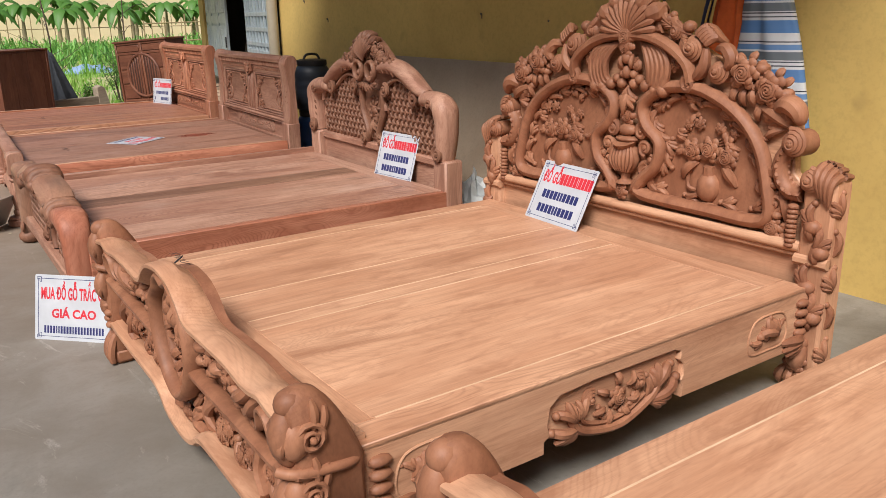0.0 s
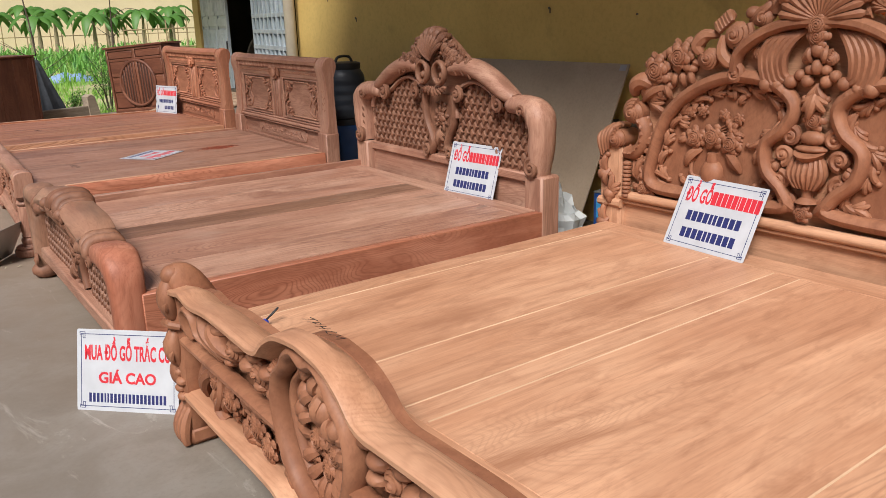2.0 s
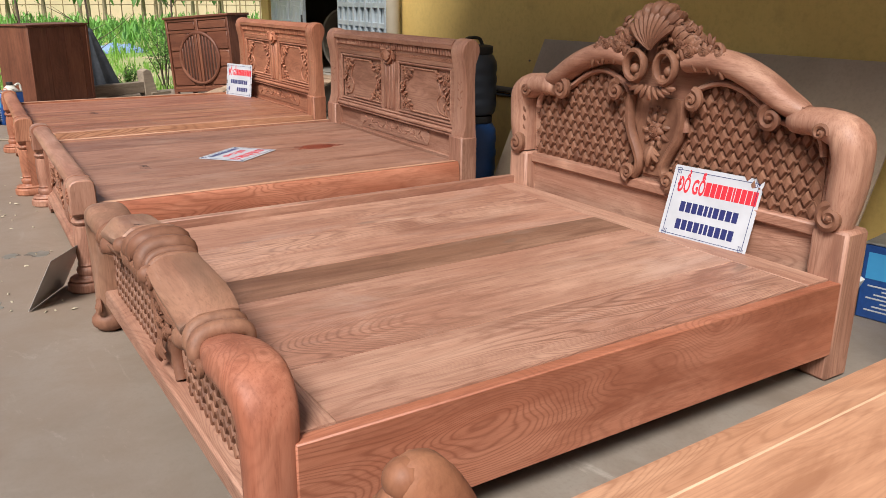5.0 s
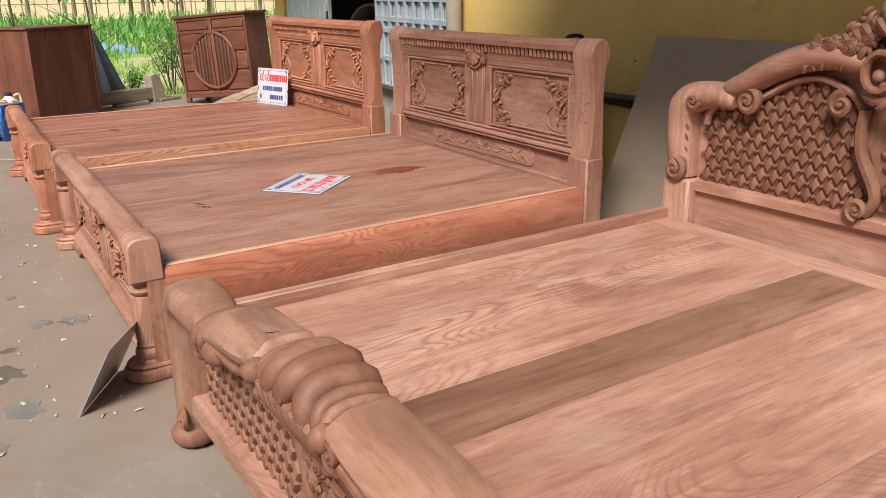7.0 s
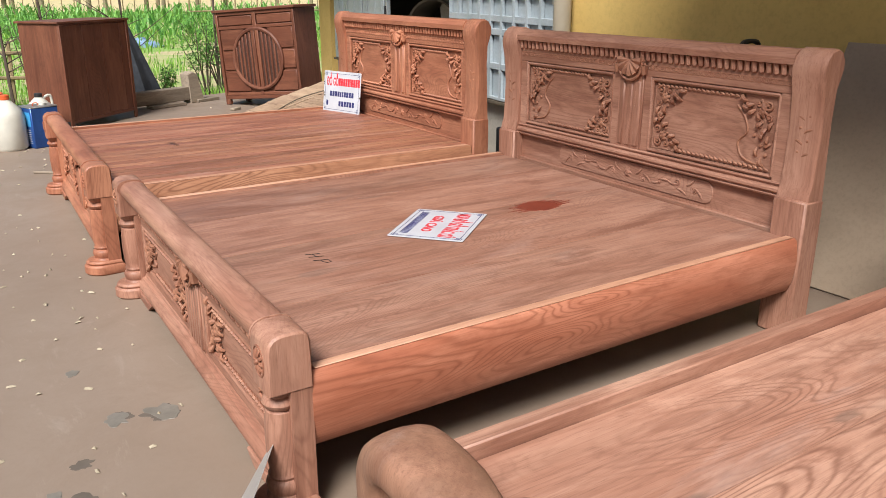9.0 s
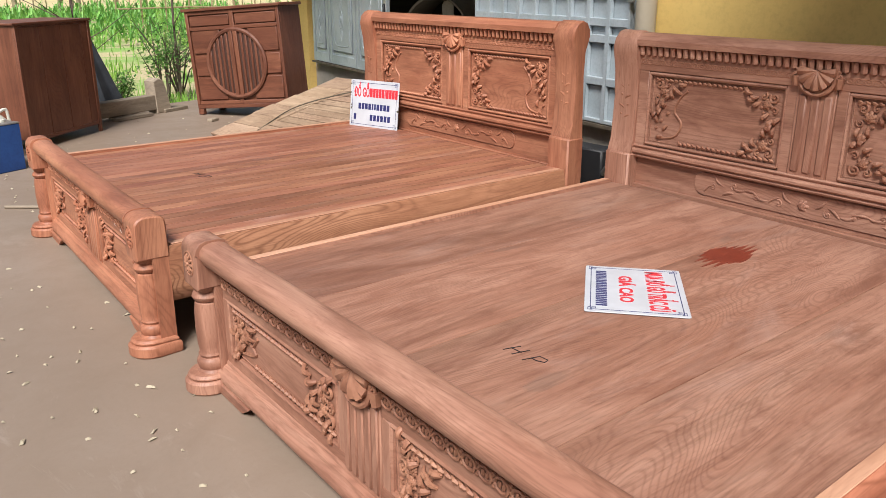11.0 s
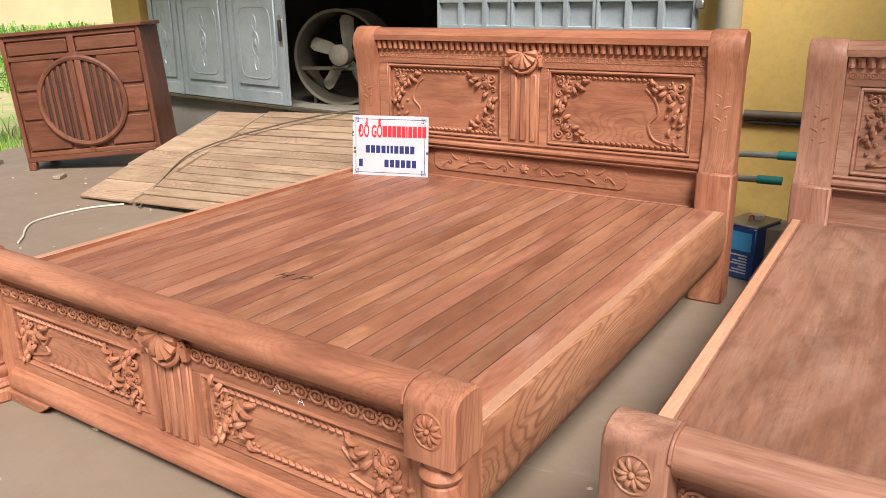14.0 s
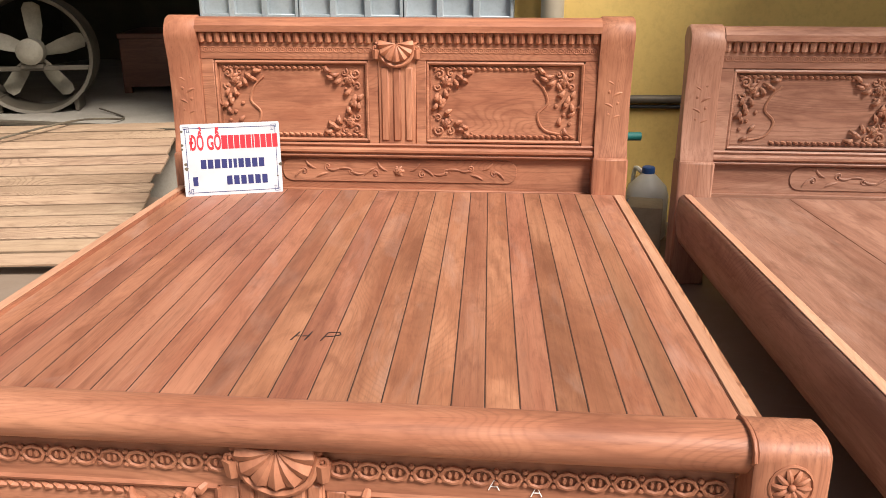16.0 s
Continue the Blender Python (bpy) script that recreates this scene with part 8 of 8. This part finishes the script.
def beam():
    b = thing("beam", pose(3.85, 14.55, 0.0, 0, 0, 22), "grey timber beam with an upright stub by the porch edge", "beam")
    part("bar", Solid().box((-0.55, -0.06, 0.04), (0.35, 0.06, 0.19), 0.008), GREY_WOOD, b)
    part("stub", Solid().prism([(0.22, 0.0), (0.42, 0.0), (0.34, 0.33), (0.27, 0.36), (0.20, 0.33)], -0.07, 0.07, "y", 0.01), GREY_WOOD, b)
    part("shim", Solid().box((0.30, -0.1, 0.0), (0.62, 0.05, 0.035), 0.004), GREY_WOOD, b)


beam()


# ---- cabinets ----
def round_cabinet():
    """Face at local y = 0 looking to -y; x from 0 to W."""
    fl, fr = Vector((4.37, 14.22)), Vector((4.91, 13.30))
    d = (fr - fl).normalized()
    c = thing("cabinet", pose(fl.x, fl.y, 0, 0, -4.2, math.degrees(math.atan2(d.y, d.x))), "dark brown wooden cabinet with round slatted doors, propped askew", "cabinet")
    W, H, D = (fr - fl).length, 1.045, 0.42
    m = WOOD_DARK
    b = Solid()
    b.box((0.0, 0.03, 0.10), (W, D, H - 0.03), 0.004)
    part("body", b, m["z"], c)
    part("top", Solid().box((-0.025, -0.015, H - 0.03), (W + 0.025, D + 0.01, H), 0.006), m["x"], c)
    part("plinth", Solid().box((0.0, 0.005, 0.06), (W, D, 0.10), 0.004), m["x"], c)
    for x in (0.0, W - 0.06):
        for y in (0.005, D - 0.06):
            part("foot", Solid().box((x, y, 0.0), (x + 0.06, y + 0.05, 0.06), 0.004), m["z"], c)
    for x0, x1 in ((0.0, 0.035), (W - 0.035, W), (W / 2 - 0.025, W / 2 + 0.025)):
        part("stile", Solid().box((x0, 0.004, 0.10), (x1, 0.031, H - 0.03), 0.004), m["z"], c)
    for z in (0.10, H - 0.065, H - 0.215):
        part("rail", Solid().box((0.035, 0.006, z), (W - 0.035, 0.031, z + 0.035), 0.004), m["x"], c)
    for x0 in (0.045, W / 2 + 0.035):
        part("drawer", Solid().box((x0, 0.010, H - 0.172), (x0 + W / 2 - 0.08, 0.031, H - 0.075), 0.006), m["x"], c)
    cx, cz, R = W / 2, 0.50, 0.325
    for sgn in (-1, 1):
        for z0, z1 in ((0.145, 0.365), (0.385, 0.585), (0.605, 0.835)):
            x0, x1 = (0.045, W / 2 - 0.16) if sgn < 0 else (W / 2 + 0.16, W - 0.045)
            part("door_panel", Solid().box((x0, 0.014, z0), (x1, 0.031, z1), 0.007), m["x"], c)
    face = Solid(lambda p: (p[0], -p[2], p[1]))
    part("round_ground", Solid(lambda p: (p[0], -p[2], p[1])).slab([(cx + R * math.cos(a), cz + R * math.sin(a)) for a in [2 * math.pi * i / 40 for i in range(40)]], -0.03, -0.006, 0.002), plain("shadowed_wood", (0.05, 0.02, 0.012), 0.7), c)
    face.tube([(cx + R * math.cos(a), cz + R * math.sin(a), -0.002) for a in [2 * math.pi * i / 40 for i in range(40)]], 0.022, 7, 0.9, closed=True)
    part("round_frame", face, m["n"], c)
    for sgn in (-1, 1):
        part("door_edge", Solid().box((cx + sgn * 0.006, -0.012, cz - R), (cx + sgn * 0.05, 0.016, cz + R), 0.004), m["z"], c)
        for i in range(5):
            x = cx + sgn * (0.085 + 0.05 * i)
            hh = math.sqrt(max(R * R - (x - cx) ** 2, 0.0004)) - 0.01
            part("slat", Solid().box((x - 0.013, -0.004, cz - hh), (x + 0.013, 0.014, cz + hh), 0.004), m["z"], c)


round_cabinet()
for px, py in ((4.905, 13.345), (5.21, 13.52)):
    timber(px, py, 30, 0.16, 0.09, 0.073, "short offcut propping up a cabinet foot")


def back_cabinet():
    """A cabinet turned round, so that its boarded back is seen."""
    r, l = Vector((3.285, 13.90)), Vector((2.52, 13.27))
    d = (r - l).normalized()
    c = thing("cabinet", pose(l.x, l.y, 0, 0, 0, math.degrees(math.atan2(d.y, d.x))), "dark brown cabinet turned to show its boarded back", "cabinet")
    W, H, D = (r - l).length, 1.0, 0.45
    m = WOOD_DARK
    part("body", Solid().box((0.0, 0.012, 0.09), (W, D, H - 0.02), 0.004), m["z"], c)
    part("top", Solid().box((-0.02, -0.008, H - 0.02), (W + 0.02, D + 0.02, H), 0.004), m["x"], c)
    for a, b in ((0.04, 0.30), (0.30, 0.58), (0.58, 0.86), (0.86, 0.97)):
        part("back_board", Solid().box((a * W + 0.002, 0.002, 0.10), (b * W - 0.002, 0.014, H - 0.04), 0.003), m["z"], c)
    for x in (0.0, W - 0.04):
        part("stile", Solid().box((x, -0.006, 0.0), (x + 0.04, 0.016, H - 0.02), 0.003), m["z"], c)
    for x in (0.0, W - 0.05):
        part("foot", Solid().box((x, D - 0.05, 0.0), (x + 0.05, D, 0.09), 0.003), m["z"], c)
    part("bottom_rail", Solid().box((0.04, -0.002, 0.07), (W - 0.04, 0.012, 0.10), 0.003), m["x"], c)


back_cabinet()


def black_net():
    verts, faces, n, k = [], [], 12, 8
    for i in range(n + 1):
        t = i / n
        for j in range(k + 1):
            s = j / k
            x = 3.42 + 0.42 * s * (0.15 + 0.85 * t)
            verts.append((x + 0.02 * math.sin(7 * s), 14.72 + 0.06 * math.sin(9 * s) * t, 0.95 - 0.93 * t - 0.05 * s * (1 - t)))
    for i in range(n):
        for j in range(k):
            a = i * (k + 1) + j
            faces.append((a, a + 1, a + k + 2, a + k + 1))
    ob = part("black_netting", Solid().put(verts, faces), BLACK_CLOTH, None, "", 80)
    sol = ob.modifiers.new("thick", "SOLIDIFY")
    sol.thickness = 0.006
    tagged(ob, "black netting hanging from the cabinet to the floor", "netting")


black_net()

# ---- yard ----
def blade(v, f, x, y, z, h, w, a, lean):
    dx, dy = math.cos(a), math.sin(a)
    k = len(v)
    px, py = -dy * w / 2, dx * w / 2
    v.extend([(x - px, y - py, z), (x + px, y + py, z), (x + dx * lean * 0.4 - px * 0.8, y + dy * lean * 0.4 - py * 0.8, z + h * 0.6), (x + dx * lean * 0.4 + px * 0.8, y + dy * lean * 0.4 + py * 0.8, z + h * 0.6), (x + dx * lean, y + dy * lean, z + h)])
    f.extend([(k, k + 1, k + 3, k + 2), (k + 2, k + 3, k + 4)])


def loose(name, v, f, mat, label, category):
    me = bpy.data.meshes.new(name)
    me.from_pydata(v, [], f)
    me.materials.append(mat)
    return tagged(new(name, me), label, category, "", "stuff")


def grass():
    rnd = random.Random(11)
    v, f = [], []
    for i in range(26000):
        t = rnd.random() ** 1.7
        y = 15.6 + 34 * t
        x = rnd.uniform(0.10, 0.66) * (y - 0.0) - 0.5
        bare = noise.noise((x * 0.35, y * 0.3, 2.0))
        if bare > 0.12 and rnd.random() < 0.9:
            continue
        h = rnd.uniform(0.05, 0.22) * (1 + 0.5 * noise.noise((x, y, 7.0))) * (1 + 0.02 * (y - 15))
        blade(v, f, x, y, -0.125, h, 0.012 + 0.0016 * (y - 15), rnd.uniform(0, 6.3), h * rnd.uniform(0.1, 0.7))
    loose("grass", v, f, GRASS, "bright green weeds and grass in the yard", "grass")


grass()


def corn():
    rnd = random.Random(5)
    v, f = [], []
    for row in range(15):
        y0 = 24 + row * 1.5
        for i in range(34):
            x = 0.10 * y0 + i * 0.45 + rnd.uniform(-0.1, 0.1)
            y = y0 + rnd.uniform(-0.25, 0.25)
            if noise.noise((x * 0.2, y * 0.2, 9.0)) > 0.22:
                continue
            h = rnd.uniform(0.4, 0.75)
            blade(v, f, x, y, -0.12, h, 0.05, rnd.uniform(0, 6.3), 0.05)
            for k in range(7):
                a = rnd.uniform(0, 6.3)
                z = -0.12 + h * (0.2 + 0.11 * k)
                l = rnd.uniform(0.25, 0.45)
                n = len(v)
                dx, dy = math.cos(a), math.sin(a)
                for s, up in ((0.0, 0.0), (0.35, 0.16), (0.7, 0.15), (1.0, 0.0)):
                    w = 0.035 * (1 - s * 0.9)
                    v.extend([(x + dx * l * s - dy * w, y + dy * l * s + dx * w, z + up * 1.2), (x + dx * l * s + dy * w, y + dy * l * s - dx * w, z + up * 1.2)])
                f.extend([(n, n + 1, n + 3, n + 2), (n + 2, n + 3, n + 5, n + 4), (n + 4, n + 5, n + 7, n + 6)])
    loose("corn_field", v, f, CORN, "rows of young green corn beyond the porch", "corn")


corn()


def banana(x, y, h, seed):
    rnd = random.Random(seed)
    b = thing("banana_plant", pose(x, y, -0.12), "banana plant with broad drooping green leaves", "plant", "banana plants behind the corn")
    part("trunk", Solid().tube([(0, 0, 0), (0.03, 0.02, h * 0.5), (0.05, 0.0, h)], [0.13, 0.1, 0.05], 8), STEM, b)
    for k in range(9):
        a = k * 2.4 + rnd.uniform(-0.3, 0.3)
        l = rnd.uniform(1.2, 1.9)
        droop = rnd.uniform(0.3, 1.3)
        verts, faces = [], []
        dx, dy = math.cos(a), math.sin(a)
        for i in range(9):
            s = i / 8
            w = 0.27 * math.sin(math.pi * min(0.06 + s * 0.94, 1)) ** 0.6
            zz = h * 0.92 + l * (1.1 * s - (0.9 + droop * 0.5) * s * s)
            rr = 0.05 + l * s * 0.75
            tear = 0.05 * rnd.random()
            verts += [(dx * rr - dy * w, dy * rr + dx * w, zz - 0.10 - tear), (dx * rr, dy * rr, zz), (dx * rr + dy * w, dy * rr - dx * w, zz - 0.10 - tear)]
        for i in range(8):
            faces += [(3 * i, 3 * i + 1, 3 * i + 4, 3 * i + 3), (3 * i + 1, 3 * i + 2, 3 * i + 5, 3 * i + 4)]
        part("leaf", Solid().put(verts, faces), BANANA, b, "", 80)


for i, (x, y, h) in enumerate(((6.2, 45, 1.7), (8.0, 47, 2.0), (9.6, 45, 1.8), (11.0, 48, 2.2), (12.4, 46, 1.9), (13.8, 48, 1.7), (15.2, 47, 2.1), (17.0, 48, 1.8), (19.5, 47, 2.0), (22.0, 48, 1.9), (7.2, 50, 2.2), (10.4, 51, 2.4), (14.4, 51, 2.3), (18.2, 51, 2.3), (24.5, 48, 2.0))):
    banana(x, y, h, 30 + i)


def shrub(x, y, h, seed, label, leaves=700):
    rnd = random.Random(seed)
    s = thing("shrub", pose(x, y, -0.12), label, "shrub", "shrubs in the yard")
    st = Solid()
    tips = []
    for k in range(9):
        a, sp = rnd.uniform(0, 6.3), rnd.uniform(0.1, 0.5) * h
        top = (math.cos(a) * sp, math.sin(a) * sp, h * rnd.uniform(0.6, 1.05))
        mid = (top[0] * 0.35 + rnd.uniform(-0.05, 0.05), top[1] * 0.35, top[2] * 0.5)
        st.tube([(0.02 * math.cos(a), 0.02 * math.sin(a), 0), mid, top], [0.012, 0.008, 0.003], 5)
        tips.append((mid, top))
    part("stem", st, BARK, s)
    v, f = [], []
    for i in range(leaves):
        m, t = rnd.choice(tips)
        q = rnd.random()
        p = [m[j] * (1 - q) + t[j] * q + rnd.gauss(0, 0.075 * h) for j in range(3)]
        if p[2] < 0.02:
            continue
        a, e, l = rnd.uniform(0, 6.3), rnd.uniform(-0.6, 0.8), rnd.uniform(0.03, 0.06)
        d = Vector((math.cos(a) * math.cos(e), math.sin(a) * math.cos(e), math.sin(e))) * l
        w = Vector((-math.sin(a), math.cos(a), 0.2)) * l * 0.28
        k = len(v)
        p = Vector(p)
        v.extend([tuple(p), tuple(p + d * 0.5 + w), tuple(p + d), tuple(p + d * 0.5 - w)])
        f.append((k, k + 1, k + 2, k + 3))
    me = bpy.data.meshes.new("crown")
    me.from_pydata(v, [], f)
    me.materials.append(BUSH)
    c = new("crown", me)
    c.parent = s


shrub(4.75, 15.95, 0.95, 1, "leafy green shrub beside the porch edge", 900)
shrub(5.15, 16.5, 1.1, 2, "leafy green shrub beside the porch edge", 900)
shrub(2.1, 15.6, 0.9, 3, "thin leafy shrub beside the porch edge", 350)
shrub(2.7, 16.2, 1.2, 4, "thin leafy shrub beside the porch edge", 350)
shrub(4.1, 15.7, 0.45, 6, "low leafy weed beside the porch edge", 500)
shrub(6.0, 18.5, 0.7, 7, "low leafy weed in the yard", 500)
shrub(3.5, 17.0, 0.7, 8, "low leafy weed in the yard", 500)


def bare_tree(x, y, h, seed, label):
    rnd = random.Random(seed)
    t = thing("sapling", pose(x, y, -0.12), label, "sapling", "bare saplings at the porch edge")
    trunk = [(0, 0, 0), (rnd.uniform(-0.05, 0.05), rnd.uniform(-0.05, 0.05), h * 0.5), (rnd.uniform(-0.1, 0.1), 0, h)]
    part("trunk", Solid().tube(curve(trunk, 4), [0.022 - 0.0017 * i for i in range(9)], 6), BARK, t)
    for k in range(9):
        z = h * rnd.uniform(0.2, 0.9)
        a = rnd.uniform(0, 6.3)
        l = rnd.uniform(0.3, 0.8)
        part("branch", Solid().tube(curve([(0, 0, z), (math.cos(a) * l * 0.5, math.sin(a) * l * 0.5, z + 0.25 * l), (math.cos(a) * l, math.sin(a) * l, z + rnd.uniform(0.1, 0.8) * l)], 3), [0.008, 0.007, 0.006, 0.005, 0.004, 0.003, 0.002], 5), BARK, t)


bare_tree(3.55, 15.3, 2.4, 2, "bare thin sapling beside the porch edge")
bare_tree(2.3, 15.2, 2.0, 4, "bare thin sapling beside the porch edge")
bare_tree(2.75, 15.5, 2.2, 9, "bare thin sapling beside the porch edge")
bare_tree(4.95, 16.0, 1.9, 12, "bare thin sapling beside the porch edge")
bare_tree(1.9, 15.6, 1.8, 14, "bare thin sapling beside the porch edge")


def fence(x0, x1, y, z, label):
    f = thing("fence", pose(0, 0, -0.12), label, "fence")
    n = int((x1 - x0) / 0.55)
    for i in range(n):
        x = x0 + (x1 - x0) * i / (n - 1)
        part("post", Solid().tube([(x, y, 0), (x + 0.02, y, z * (0.92 + 0.16 * ((i * 7) % 5) / 5))], 0.025, 6), BAMBOO, f)
    for zz in (0.45, 0.85):
        part("rail", Solid().tube([(x0, y - 0.03, z * zz), ((x0 + x1) / 2, y - 0.03, z * zz + 0.03), (x1, y - 0.03, z * zz - 0.02)], 0.022, 6), BAMBOO, f)


fence(3.0, 26.0, 49.5, 2.2, "dry bamboo fence behind the banana plants")
fence(9.2, 13.5, 30.0, 1.55, "dry bamboo rail fence in the yard")
fence(1.0, 3.2, 16.4, 0.75, "low bamboo fence beside the porch edge")


def blue_heap():
    verts, faces, n, m = [], [], 14, 10
    for i in range(n + 1):
        for j in range(m + 1):
            s, t = i / n - 0.5, j / m - 0.5
            verts.append((6.55 + 1.5 * s + 0.2 * t, 26.5 + 1.6 * t, -0.12 + 0.30 * max(1 - 4 * (s * s + t * t), 0) * (0.7 + 0.6 * noise.noise((s * 6, t * 6, 1.0)))))
    for i in range(n):
        for j in range(m):
            a = i * (m + 1) + j
            faces.append((a, a + 1, a + m + 2, a + m + 1))
    tagged(part("plastic_sheet", Solid().put(verts, faces), TARP_BLUE, None, "", 80), "crumpled faded blue plastic sheet on the grass", "sheet")


blue_heap()
setting("backdrop", Solid().box((-20, 58, -0.3), (60, 58.3, 6.0), 0), paint("far_pale_wall", (0.72, 0.60, 0.40), (0.62, 0.52, 0.34), 0.5, 0.9), "pale yellow far wall behind the banana plants", "backdrop")


# ---- litter on the floor ----
def shavings():
    rnd = random.Random(21)
    v, f = [], []
    for i in range(900):
        x, y = rnd.uniform(-0.6, 2.6) if i % 3 else rnd.uniform(-0.4, 4.6), rnd.uniform(6.5, 14.5)
        if 1.7 < x and y < 11.1:
            x -= 2.0
        l, w, a = rnd.uniform(0.004, 0.016), rnd.uniform(0.003, 0.007), rnd.uniform(0, 6.3)
        dx, dy, k = math.cos(a) * l, math.sin(a) * l, len(v)
        px, py = -math.sin(a) * w, math.cos(a) * w
        z = 0.002
        v.extend([(x - dx - px, y - dy - py, z), (x + dx - px, y + dy - py, z), (x + dx + px, y + dy + py, z + 0.003), (x - dx + px, y - dy + py, z + 0.004), (x, y, z + 0.008)])
        f.extend([(k, k + 1, k + 4), (k + 1, k + 2, k + 4), (k + 2, k + 3, k + 4), (k + 3, k, k + 4), (k, k + 3, k + 2, k + 1)])
    loose("wood_shavings", v, f, CARDBOARD, "pale wood shavings scattered on the porch floor", "shavings")


shavings()


def damp_spot(x, y, r, seed):
    pts = []
    for i in range(26):
        a = 2 * math.pi * i / 26
        q = r * (1 + 0.55 * noise.noise((math.cos(a) * 1.8 + seed, math.sin(a) * 1.8, 0.5)))
        pts.append((x + q * math.cos(a), y + 1.2 * q * math.sin(a)))
    tagged(part("damp_spot", Solid().slab(pts, -0.003, 0.0015, 0.001), DAMP, None, "", 0), "dark damp spot on the concrete floor", "stain", "damp spots on the floor")


DAMP = paint("damp_concrete", (0.20, 0.18, 0.15), (0.15, 0.135, 0.11), 9.0, 0.5, bumpy=0.2)
for i, (x, y, r) in enumerate(((1.50, 7.53, 0.035), (1.63, 7.49, 0.05), (1.32, 6.77, 0.07), (1.20, 6.55, 0.04), (1.45, 7.95, 0.025), (1.12, 6.9, 0.05), (1.25, 7.2, 0.02))):
    damp_spot(x, y, r, i * 3.1)
